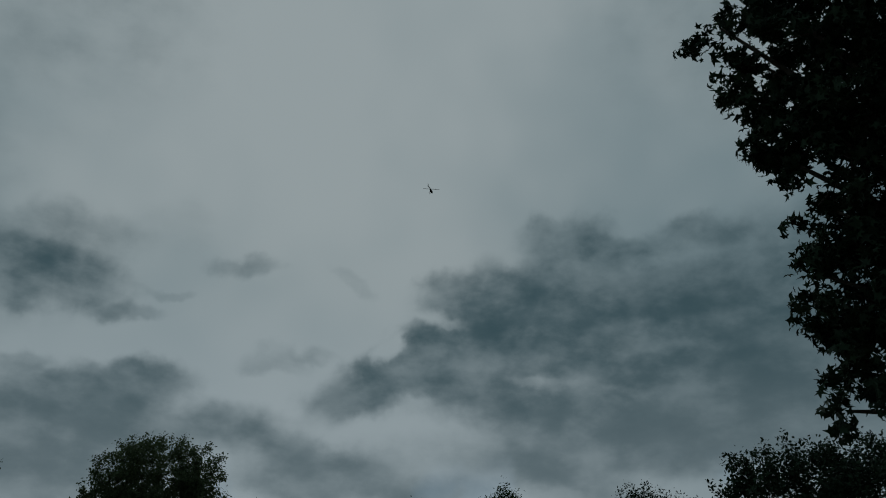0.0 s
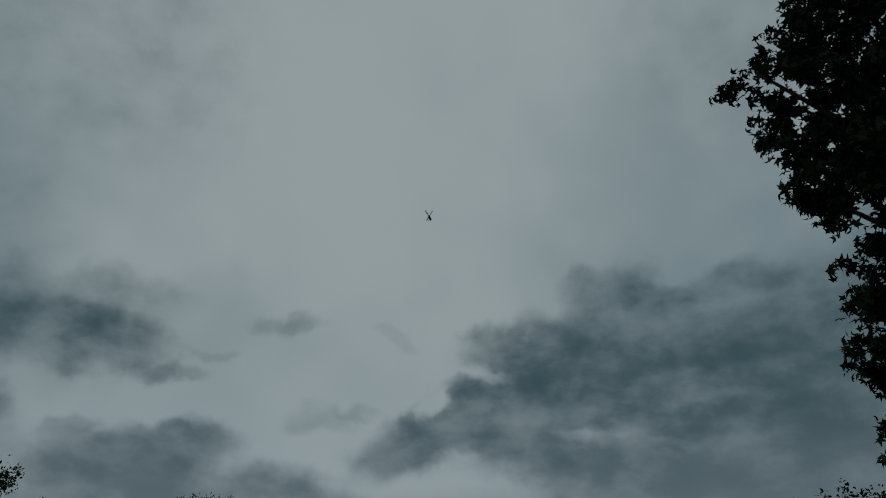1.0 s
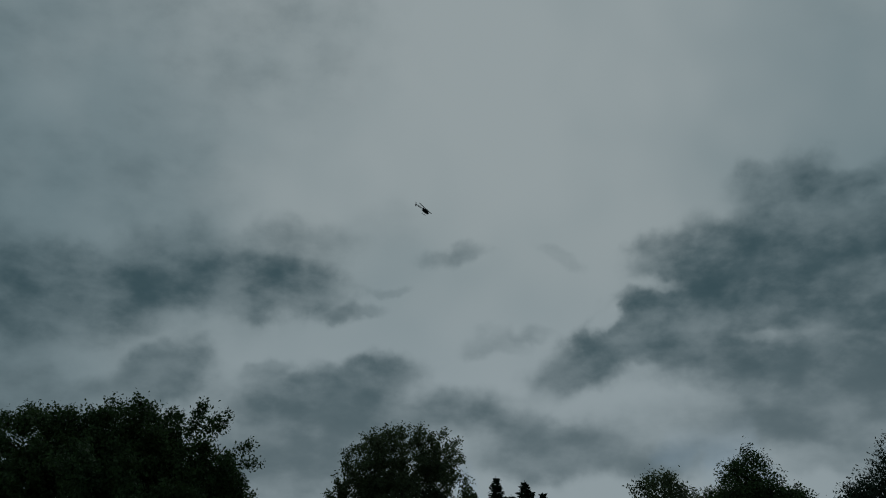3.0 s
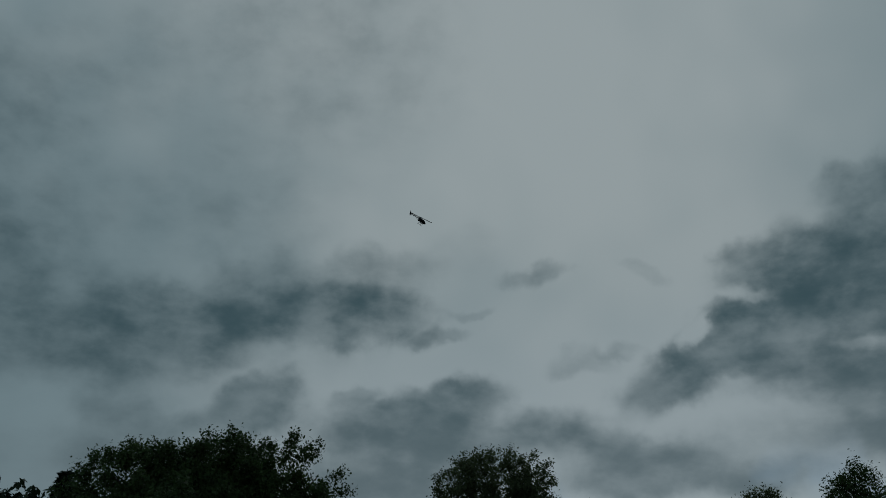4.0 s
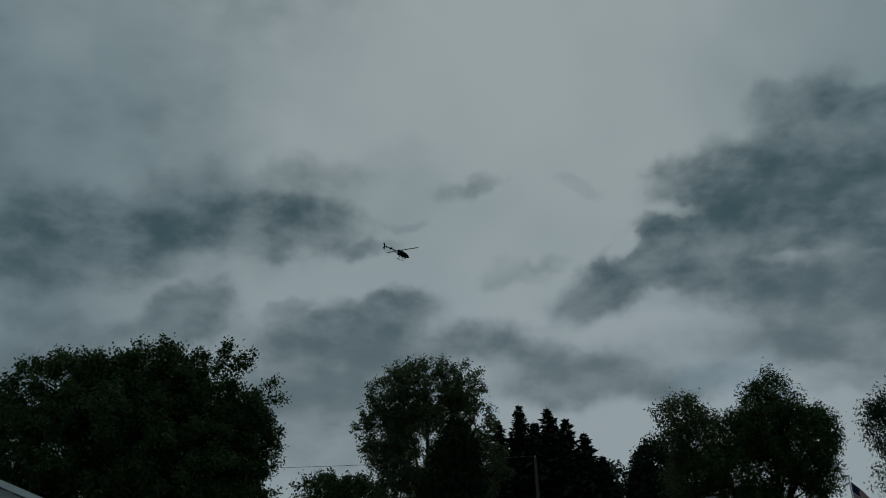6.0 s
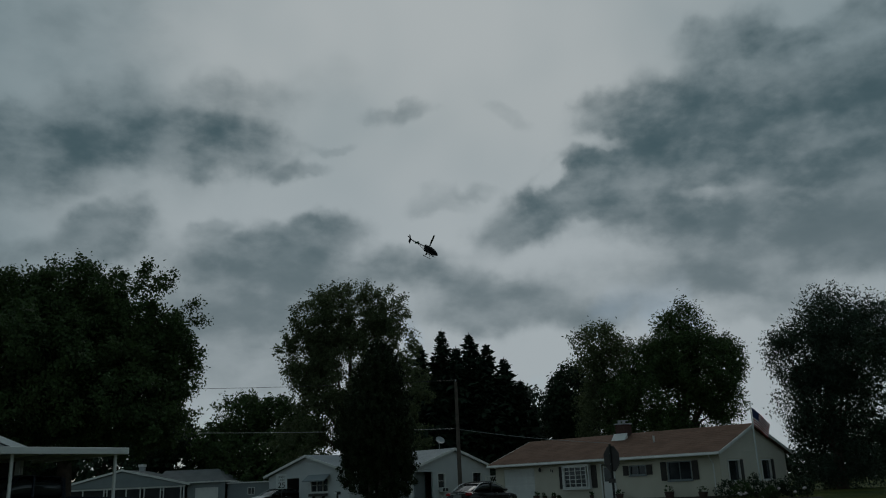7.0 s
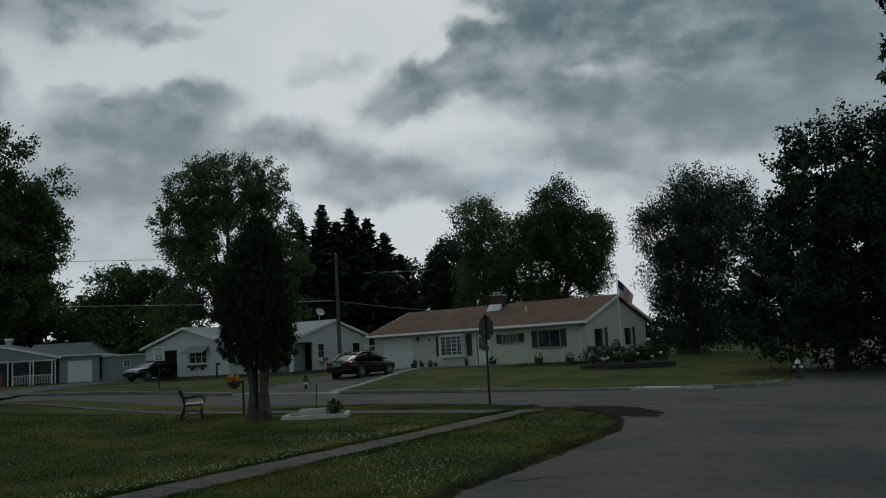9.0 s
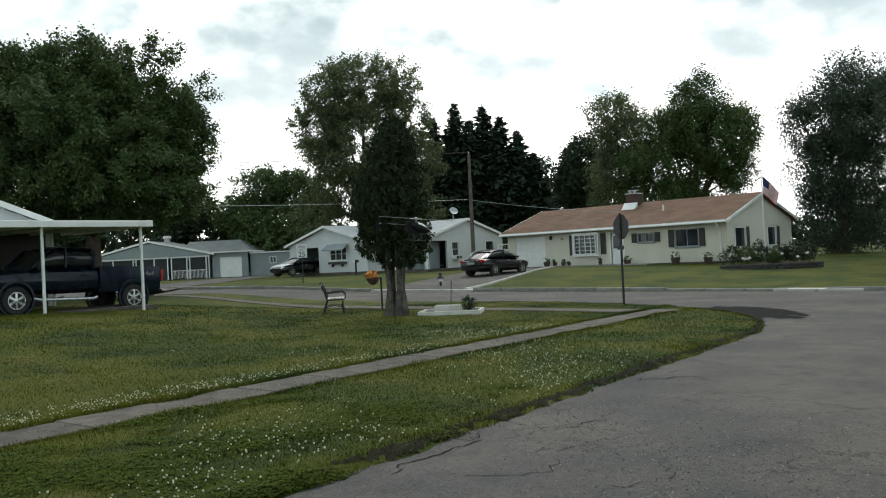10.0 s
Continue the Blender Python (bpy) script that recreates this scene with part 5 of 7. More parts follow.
def sedan(m, paint, label, hood=None):
    """Nose along +y, resting on z = 0."""
    c = thing("car", m, label, "car")
    rows = [(-2.5, 0.62, 0.42, 0.75), (-2.42, 0.82, 0.32, 0.98), (-2.0, 0.92, 0.24, 1.06), (-1.2, 0.935, 0.2, 1.02), (0, 0.935, 0.2, 0.99), (1.0, 0.93, 0.2, 0.97), (1.7, 0.91, 0.22, 0.9), (2.2, 0.85, 0.26, 0.8), (2.45, 0.66, 0.32, 0.66)]
    body = part("body", Shape().loft([superring(*r) for r in rows]), paint, c, smooth=True)
    cab = [(-2.05, 0.62, 0.98, 1.04), (-1.55, 0.70, 0.96, 1.26), (-1.0, 0.70, 0.95, 1.43), (-0.2, 0.70, 0.95, 1.49), (0.45, 0.69, 0.95, 1.42), (0.95, 0.70, 0.93, 1.2), (1.4, 0.68, 0.92, 0.98)]
    part("greenhouse", Shape().loft([superring(*r, 20, 2.6) for r in cab]), "pane", c, "dark glass", smooth=True)
    roof = [(-1.35, 0.60, 1.33, 1.375), (-0.9, 0.62, 1.42, 1.462), (-0.2, 0.625, 1.47, 1.512), (0.4, 0.6, 1.415, 1.455)]
    part("roof_panel", Shape().loft([superring(*r) for r in roof]), paint, c, smooth=True)
    for x in (-1, 1):
        part("pillar", Shape().tube([(x * 0.72, -2.0, 1.0), (x * 0.66, -1.3, 1.36), (x * 0.63, -0.9, 1.44), (x * 0.63, 0.3, 1.44), (x * 0.7, 0.95, 1.18), (x * 0.75, 1.35, 0.96)], 0.022, 6), "alloy", c, "bright window surround")
        part("pillar", Shape().box(x * 0.7 - 0.03, x * 0.7 + 0.03, -0.28, -0.18, 0.96, 1.44), paint, c)
        part("mirror", Shape().loft([superring(0.75, 0.06, 0.94, 1.04), superring(0.9, 0.1, 0.93, 1.07), superring(0.98, 0.04, 0.96, 1.03)], m=pose(x * 0.98, 0, 0)), paint, c, smooth=True)
        part("tail_lamp", Shape().loft([superring(-2.5, 0.13, 0.78, 0.92), superring(-2.36, 0.2, 0.76, 0.95)], m=pose(x * 0.66, 0, 0)), "lamp_red", c, "red tail lamp")
        part("headlamp", Shape().loft([superring(2.12, 0.17, 0.62, 0.76), superring(2.36, 0.12, 0.6, 0.72)], m=pose(x * 0.62, 0, 0)), "lamp_clear", c)
        for y in (-1.42, 1.45):
            wheel(c, x * 0.82, y, 0.34, 0.24)
            part("arch", Shape().lathe([(0.36, -0.03), (0.40, -0.03), (0.40, 0.03), (0.36, 0.03)], 20, ring=True), "plastic", c, m=pose(x * 0.915, y, 0.34, 0, 90, 0))
        part("door_handle", Shape().box(x * 0.94 - 0.015, x * 0.94 + 0.015, -0.15, 0.05, 0.82, 0.85), "alloy", c)
    part("bumper", Shape().loft([superring(-2.56, 0.7, 0.36, 0.55), superring(-2.4, 0.86, 0.3, 0.62)]), paint, c, smooth=True)
    part("plate_recess", Shape().box(-0.26, 0.26, -2.55, -2.50, 0.68, 0.82), "steel", c)
    part("trunk_trim", Shape().box(-0.5, 0.5, -2.53, -2.47, 0.86, 0.9), "alloy", c)
    if hood:
        part("hood", Shape().loft([superring(1.2, 0.8, 0.9, 1.0), superring(1.8, 0.78, 0.86, 0.93), superring(2.3, 0.7, 0.72, 0.83)]), hood, c, "pale reflective hood", smooth=True)
    return c


def text_mesh(name, words, size, mat, parent, m, depth=0.003):
    cu = bpy.data.curves.new(name, "FONT")
    cu.body, cu.size, cu.extrude, cu.align_x = words, size, depth, "CENTER"
    tmp = new(name, cu)
    me = bpy.data.meshes.new_from_object(tmp.evaluated_get(bpy.context.evaluated_depsgraph_get()))
    bpy.data.objects.remove(tmp)
    me.materials.clear()
    me.materials.append(M[mat])
    ob = new(name, me)
    ob.parent, ob.matrix_basis = parent, m
    return ob


def pickup(m):
    """Nose along +y."""
    c = thing("pickup_truck", m, "dark blue four-door pickup truck parked under the carport", "truck")
    p = "paint_blue"
    part("cab_body", Shape().loft([superring(*r) for r in ((-0.62, 0.9, 0.55, 1.3), (0.6, 0.92, 0.52, 1.28), (1.4, 0.92, 0.52, 1.26), (2.0, 0.91, 0.56, 1.2), (2.55, 0.86, 0.58, 1.12), (2.72, 0.7, 0.62, 1.02))]), p, c, smooth=True)
    part("greenhouse", Shape().loft([superring(*r, 20, 3.0) for r in ((-0.62, 0.74, 1.24, 1.7), (-0.5, 0.78, 1.24, 1.8), (0.5, 0.78, 1.22, 1.83), (0.85, 0.76, 1.2, 1.7), (1.25, 0.76, 1.18, 1.3))]), "pane", c, "dark cab glass", smooth=True)
    part("roof_panel", Shape().loft([superring(*r) for r in ((-0.66, 0.68, 1.72, 1.79), (-0.5, 0.73, 1.79, 1.85), (0.45, 0.73, 1.81, 1.87), (0.72, 0.7, 1.75, 1.8))]), p, c, smooth=True)
    bed = Shape()
    for x in (-1, 1):
        bed.loft([[(x * a, y, z) for a, z in ((0.86, 0.56), (0.92, 0.7), (0.93, 1.1), (0.9, 1.3), (0.82, 1.3), (0.82, 0.56))] for y in (-2.62, -2.5, -1.4, -0.66)])
    bed.box(-0.82, 0.82, -2.6, -0.68, 0.6, 0.7).box(-0.82, 0.82, -0.74, -0.68, 0.7, 1.28)
    part("bed", bed, p, c, smooth=True)
    part("tailgate", Shape().box(-0.84, 0.84, -2.68, -2.61, 0.62, 1.28), p, c, bevel=0.02)
    part("bumper", Shape().loft([superring(-2.88, 0.8, 0.46, 0.62), superring(-2.7, 0.92, 0.44, 0.64)]), "metal_dark", c, "dark rear bumper", smooth=True)
    part("hitch", Shape().box(-0.05, 0.05, -2.98, -2.86, 0.4, 0.46).lathe([(0.02, 0), (0.035, 0.05), (0.02, 0.1)], 8, m=pose(0, -2.95, 0.461)), "metal_dark", c)
    for x in (-1, 1):
        part("side_step", Shape().tube([(x * 0.95, -0.55, 0.42), (x * 1.0, -0.4, 0.38), (x * 1.0, 1.1, 0.38), (x * 0.95, 1.25, 0.42)], 0.045, 8), "alloy", c, "chrome side step")
        part("tail_lamp", Shape().box(x * 0.9 - 0.07, x * 0.9 + 0.02, -2.70, -2.62, 0.85, 1.2), "lamp_red", c, bevel=0.01)
        for y in (-1.72, 1.72):
            wheel(c, x * 0.84, y, 0.38, 0.27, spokes=6, rim=0.62)
            part("arch_flare", Shape().lathe([(0.44, -0.04), (0.5, -0.04), (0.5, 0.04), (0.44, 0.04)], 24, ring=True), p, c, m=pose(x * 0.92, y, 0.42, 0, 90, 0))
        part("mirror", Shape().loft([superring(1.05, 0.08, 1.22, 1.42), superring(1.15, 0.11, 1.2, 1.44)], m=pose(x * 1.02, 0, 0)), "plastic", c)
        for a, b, w_ in (((0.8, -0.6, 1.26), (0.75, -0.55, 1.78), 0.06), ((0.82, 0.3, 1.26), (0.76, 0.28, 1.8), 0.04), ((0.82, 1.25, 1.24), (0.74, 0.7, 1.78), 0.045)):
            part("roof_pillar", Shape().tube([(x * a[0], a[1], a[2]), (x * b[0], b[1], b[2])], w_, 6), p, c)
        part("door_handle", Shape().box(x * 0.925 - 0.015, x * 0.925 + 0.015, -0.3, -0.12, 1.05, 1.09), "metal_dark", c)
    text_mesh("decal", "4x4", 0.2, "steel", c, pose(-0.945, -2.25, 1.02, 90, 0, -90))
    return c


sedan(on_ground(3.1, 50.2, -38), "paint_black", "black four-door sedan parked on the driveway")
# black body paints the bay's shade onto a pale car; the hood stays pale
sedan(pose(-11.95, 69.65, height(-11.95, 69.65) + 0.12, 0, 0, 140), "paint_black", "pale-hooded parked car by the carport bay, body painted dark as shade", hood="metal_white")
tx, ty = -11.08, 24.42
pickup(pose(tx, ty, height(tx, ty) - 0.07, 2.2, 0, 180 - math.degrees(math.atan2(0.62, 0.78))))


# ---- yard and street things ----
def cypress():
    rng = np.random.default_rng(31)
    t = thing("cypress_tree", on_ground(-1.35, 23.3), "tall narrow dark cypress with several bare grey stems", "tree")
    for k in range(8):
        q = k * 0.82
        x, y = 0.24 * math.cos(q), 0.18 * math.sin(q)
        bow = 0.06 * math.sin(k * 2.3)
        part("stem", Shape().tube([(x * 1.05, y, -0.2), (x * 0.95, y, 0.25), (x * 0.8 + bow, y, 0.75), (x * 0.95 + bow, y * 1.2, 1.2), (x * 1.5, y * 1.3, 1.7), (x * 1.2, y, 3.0)], [0.12, 0.085, 0.062, 0.055, 0.05, 0.02], 7), "bark_dark", t, smooth=True)
    lobes = [(0.05, 1.6, 0.55, 0.4), (0.55, 1.9, 0.45, 0.6), (-0.5, 2.05, 0.5, 0.6), (0.05, 2.3, 1.0, 0.75), (-0.05, 2.9, 1.05, 0.85), (-0.05, 3.4, 0.95, 0.85), (0.05, 3.9, 0.8, 0.75), (0.1, 4.4, 0.66, 0.65), (0.12, 4.85, 0.5, 0.5), (0.12, 5.12, 0.34, 0.38)]
    v, f = leaf_cloud(rng, lobes, 110000, 0.066, 30, 0.055, 0.5, -0.8, hollow=0.5)
    crown = new("crown", raw_mesh("crown", v, f, "cypress_leaf"))
    crown.parent, crown["kind"] = t, "stuff"


def bench(m):
    b = thing("garden_bench", m, "black cast-iron garden bench with pale slats", "bench")
    for x in (-0.45, 0.45):
        side = Shape().tube([(x, 0.28, 0), (x, 0.22, 0.25), (x, 0.25, 0.42), (x, -0.2, 0.42), (x, -0.28, 0.2), (x, -0.33, 0)], 0.03, 6)
        side.tube([(x, -0.2, 0.42), (x, -0.27, 0.65), (x, -0.4, 0.92)], 0.03, 6).tube([(x, 0.3, 0.42), (x, 0.33, 0.55), (x, 0.24, 0.64), (x, -0.05, 0.62), (x, -0.26, 0.6)], 0.02, 6)
        side.tube([(x, 0.22, 0.2), (x, 0, 0.26), (x, -0.27, 0.2)], 0.014, 5)
        part("end_frame", side, "metal_dark", b, smooth=True)
    for k in range(5):
        part("slat", Shape().box(-0.48, 0.48, -0.2 + k * 0.105, -0.115 + k * 0.105, 0.437, 0.462), "timber_white", b, bevel=0.006)
    for k in range(4):
        part("back_slat", Shape().box(-0.48, 0.48, -0.012, 0.012, 0, 0.075), "timber_white" if k > 2 else "metal_dark", b, m=pose(0, -0.235 - k * 0.045, 0.52 + k * 0.1, 20, 0, 0), bevel=0.006)
    return b


def shrub(m, wide, high, mat, label, seed, count=1500, size=0.07, name="shrub", group=""):
    rng = np.random.default_rng(seed)
    t = thing(name, m, label, "shrub", group)
    for k in range(4):
        q = k * 1.6
        part("stem", Shape().tube([(0, 0, -0.1), (0.3 * wide * math.cos(q), 0.3 * wide * math.sin(q), high * 0.6)], [0.02, 0.006], 5), "bark", t)
    lobes = [(0, high * 0.5, wide * 0.42, high * 0.45), (-wide * 0.22, high * 0.4, wide * 0.3, high * 0.35), (wide * 0.24, high * 0.45, wide * 0.28, high * 0.35), (0.05, high * 0.78, wide * 0.22, high * 0.2)]
    v, f = leaf_cloud(rng, lobes, count, size, 12, size * 1.1, hollow=0.4)
    cr = new("crown", raw_mesh("crown", v, f, mat))
    cr.parent, cr["kind"] = t, "stuff"
    return t


def garden_bed():
    x, y = 0.1, 23.3
    m = on_ground(x, y, -8)
    g = thing("garden_bed", m, "low white timber-edged garden bed beside the cypress", "garden bed")
    part("soil", Shape().box(-0.72, 0.82, -0.5, 0.5, -0.1, 0.05), "soil", g)
    for a in ((-0.8, 0.9, -0.6, -0.52), (-0.8, 0.9, 0.52, 0.6), (-0.8, -0.72, -0.518, 0.518), (0.82, 0.9, -0.518, 0.518)):
        part("edging_board", Shape().box(*a, -0.1, 0.11), "timber_white", g, bevel=0.01)
    for a, z in (((-0.4, 0.3, -0.2, -0.12), 0.24), ((-0.4, 0.3, 0.2, 0.28), 0.24)):
        part("inner_board", Shape().box(*a, 0.051, z), "timber_white", g, bevel=0.01)
    st = thing("garden_stake", m @ pose(0.02, 0.1, 0.05), "thin dark stake standing in the garden bed", "stake")
    part("rod", Shape().tube([(0, 0, -0.1), (0.03, 0, 0.5), (0.05, 0, 0.85)], 0.012, 6), "metal_dark", st)
    part("foot", Shape().lathe([(0.04, 0), (0.05, 0.06), (0.03, 0.12)], 10), "metal_dark", st)
    shrub(m @ pose(0.5, 0.2, 0.05), 0.36, 0.42, "leaf_dark", "small round dark bush in the garden bed", 41, 700, 0.05)


def flower_stand():
    x, y = -1.95, 26.0
    t = thing("flower_stand", on_ground(x, y), "dark metal post with a hanging basket of orange flowers", "plant stand")
    part("post", Shape().tube([(0, 0, -0.2), (0, 0, 1.0)], 0.03, 8), "metal_dark", t)
    part("arm", Shape().tube([(0, 0, 0.98), (-0.2, 0, 1.0), (-0.5, 0, 0.93)], 0.015, 6), "metal_dark", t)
    b = part("basket", Shape().lathe([(0.05, 0.7), (0.16, 0.78), (0.2, 0.9), (0.18, 0.9)], 12), "terracotta", t, m=pose(-0.25, 0, 0.08))
    rng = np.random.default_rng(5)
    v, f = leaf_cloud(rng, [(-0.25, 1.06, 0.2, 0.1)], 260, 0.07, 8, 0.05, 0.9)
    part_ = new("blossoms", raw_mesh("blossoms", v, f, "flower_yellow"))
    part_.parent = t


def stop_sign():
    x, y = 5.35, 25.4
    s = thing("stop_sign", on_ground(x, y, -64), "eight-sided street sign seen from its dull grey back on a post", "road sign")
    part("post", Shape().box(-0.035, 0.035, -0.02, 0.02, -0.3, 2.72), "metal_dark", s, bevel=0.004)
    ring = [(0.39 * math.cos(radians(22.5 + 45 * k)), 0.39 * math.sin(radians(22.5 + 45 * k))) for k in range(8)]
    side = Matrix(((1, 0, 0, 0), (0, 0, 1, 0), (0, 1, 0, 0), (0, 0, 0, 1)))
    part("plate", Shape().prism(ring, 0.022, 0.027, m=pose(0, 0, 2.3) @ side), "sign_back", s)
    part("face", Shape().prism([(a * 0.97, b * 0.97) for a, b in ring], 0.028, 0.03, m=pose(0, 0, 2.3) @ side), "red", s)
    part("name_plate", Shape().box(-0.16, 0.16, -0.03, -0.022, 1.62, 1.74), "sign_back", s)
    for z in (2.15, 2.45):
        part("bolt", Shape().lathe([(0.015, 0), (0.015, 0.012)], 6, m=pose(0, -0.02, z, 90, 0, 0)), "steel", s)


def speed_sign():
    x, y = -8.35, 50.0
    s = thing("speed_limit_sign", on_ground(x, y, 8), "white speed limit sign with dark lettering on a post", "road sign")
    part("post", Shape().box(-0.035, 0.035, 0.0, 0.04, -0.3, 2.3), "metal_dark", s)
    part("plate", Shape().box(-0.31, 0.31, -0.008, -0.002, 1.5, 2.3), "sign_white", s)
    for words, z, size in (("SPEED", 2.1, 0.15), ("LIMIT", 1.93, 0.15), ("25", 1.56, 0.42)):
        text_mesh("lettering", words, size, "metal_dark", s, pose(0, -0.013, z, 90, 0, 0), 0.002)


def utility_pole():
    x, y = 2.15, 60.0
    p = thing("utility_pole", on_ground(x, y), "weathered brown wooden utility pole", "utility pole")
    part("pole", Shape().tube([(0, 0, -0.5), (0, 0, 4), (0, 0, 8.3)], [0.16, 0.14, 0.11], 10), "wood_pole", p, smooth=True)
    part("bracket", Shape().tube([(-0.25, 0, 5.05), (0.25, 0, 5.05)], 0.03, 6), "metal_dark", p)
    part("insulator", Shape().lathe([(0.04, 0), (0.05, 0.06), (0.03, 0.14)], 8, m=pose(0, 0, 8.3)), "steel", p)
    ends = ((8.4, (-58, 78, 13.4)), (5.05, (-52, 74, 9.4)), (5.0, (12.2, 58.0, 4.0)))
    for z, e in ends:
        a = Vector((x, y, height(x, y) + z))
        b = Vector(e)
        sag = 0.012 * (b - a).length
        pts = [a.lerp(b, k / 16) - Vector((0, 0, 4 * sag * (k / 16) * (1 - k / 16))) for k in range(17)]
        w = thing("overhead_wire", pose(0, 0, 0), "thin dark overhead wire strung from the wooden pole", "wire", "overhead wires")
        part("cable", Shape().tube(pts, 0.016, 5), "steel" if z < 6 else "metal_dark", w)


def flagpole():
    x, y = 17.5, 46.0
    p = thing("flagpole", on_ground(x, y), "slim white flagpole rising from the flower bed", "flagpole")
    part("pole", Shape().tube([(0, 0, -0.3), (0, 0, 2.5), (0, 0, 5.05)], [0.045, 0.04, 0.03], 10), "metal_white", p, smooth=True)
    part("finial", Shape().lathe([(0.02, 5.05), (0.06, 5.1), (0.06, 5.14), (0.02, 5.19)], 10), "metal_white", p)
    fl = thing("flag", on_ground(x, y, -15), "striped red, white and blue flag hanging limp", "flag")

    def at(u, v):
        fall = 0.95 * u ** 1.15
        return (0.05 + 0.82 * u * (1 - 0.25 * v), 0.07 * math.sin(u * 9 + v * 2) * (0.3 + u), 4.9 - 0.95 * v - fall + 0.25 * u * v)

    def strip(u0, u1, v0, v1, off):
        s, n = Shape(), 12
        for k in range(n):
            a, b = u0 + (u1 - u0) * k / n, u0 + (u1 - u0) * (k + 1) / n
            quad = [at(a, v0), at(b, v0), at(b, v1), at(a, v1)]
            v = [(q[0], q[1] - off, q[2]) for q in quad] + [(q[0], q[1] + off, q[2]) for q in quad]
            s.add(v, [(0, 1, 2, 3), (7, 6, 5, 4), (0, 4, 5, 1), (2, 6, 7, 3)])
        return s
    for k in range(13):
        part("stripe", strip(0, 1, k / 13, (k + 1) / 13, 0.004), "red" if k % 2 == 0 else "white_cloth", fl)
    part("canton", strip(0, 0.42, 0, 7 / 13, 0.009), "navy", fl, "dark blue corner field")


def flower_bed():
    cx, cy = 17.5, 45.3
    m = on_ground(cx, cy, -16)
    b = thing("flower_bed", m, "raised flower bed edged with dark stones", "flower bed")
    part("soil", Shape().lathe([(0.98, -0.2), (1.0, 0.16), (0.7, 0.24), (0.05, 0.28)], 24, m=Matrix.Diagonal((2.4, 1.05, 1, 1))), "soil", b)
    block = mesh_of("stone", Shape().box(-0.17, 0.17, -0.1, 0.1, 0, 0.155), "stone", bevel=0.02)
    for row in range(2):
        for k in range(40):
            q = (k + 0.5 * row) * math.tau / 40
            st = new("stone", block)
            st.parent = b
            st.matrix_basis = pose(2.5 * math.cos(q), 1.15 * math.sin(q), -0.10 + 0.16 * row, 0, 0, math.degrees(math.atan2(1.15 * math.cos(q), -2.5 * math.sin(q))))
    rng = random.Random(4)
    for k, (dx, dy, w, h, mat) in enumerate(((-1.9, 0.1, 1.1, 0.85, "leaf_dark"), (-1.2, -0.3, 1.0, 0.8, "leaf"), (-0.5, 0.4, 0.9, 1.0, "leaf_dark"), (0.5, 0.3, 1.1, 0.8, "leaf_dark"), (1.2, 0.2, 1.1, 0.9, "leaf_dark"), (1.9, 0.0, 0.9, 0.85, "leaf_dark"), (0.1, -0.4, 0.7, 0.5, "leaf"))):
        shrub(m @ pose(dx, dy, 0.22), w * 1.15, h * 1.25, mat, "leafy shrub growing in the stone-edged flower bed", 50 + k, 1300, 0.09, group="shrubs in the flower bed")
    for k in range(8):
        f = thing("white_flower", m @ pose(rng.uniform(-2.1, 2.1), rng.uniform(-0.95, -0.35), rng.uniform(0.15, 0.5)), "clump of small white flowers in the bed", "flower", "white flowers in the bed")
        part("stalk", Shape().tube([(0, 0, -0.05), (0, 0, 0.22)], 0.008, 4), "leaf", f)
        part("bloom", Shape().lathe([(0.03, 0.2), (0.09, 0.25), (0.07, 0.29), (0.02, 0.33)], 8), "flower_white", f)


def pot(m, r, h, plant=True, seed=0):
    p = thing("flower_pot", m, "dark flower pot with a small plant by the house wall", "flower pot", "flower pots along the house")
    part("pot", Shape().lathe([(r * 0.7, 0), (r * 0.95, h * 0.85), (r, h * 0.86), (r, h), (r * 0.88, h), (r * 0.85, h * 0.9)], 14), "terracotta", p, smooth=True)
    part("soil", Shape().lathe([(0.01, h * 0.88), (r * 0.84, h * 0.88), (r * 0.84, h * 0.9), (0.01, h * 0.91)], 12), "soil", p)
    if plant:
        v, f = leaf_cloud(np.random.default_rng(seed), [(0, h * 1.25, r * 0.9, r * 0.7)], 160, 0.08, 8, 0.05)
        q = new("plant", raw_mesh("plant", v, f, "leaf"))
        q.parent, q["kind"] = p, "stuff"


def hydrant():
    x, y = 20.8, 34.0
    h = thing("fire_hydrant", on_ground(x, y, 30), "fire hydrant with a white cap beside the street", "fire hydrant")
    part("barrel", Shape().lathe([(0.15, -0.1), (0.15, 0.04), (0.1, 0.06), (0.1, 0.5), (0.13, 0.52), (0.13, 0.56)], 14), "brick", h, "dull red barrel", smooth=True)
    part("bonnet", Shape().lathe([(0.13, 0.562), (0.12, 0.64), (0.07, 0.72), (0.03, 0.74), (0.03, 0.8)], 14), "metal_white", h, "white domed bonnet", smooth=True)
    for q in (0, 90, 180):
        part("outlet", Shape().lathe([(0.055, 0.08), (0.055, 0.17), (0.07, 0.17), (0.07, 0.21), (0.02, 0.22)], 10, m=pose(0, 0, 0.42, 90, 0, q)), "metal_white", h)


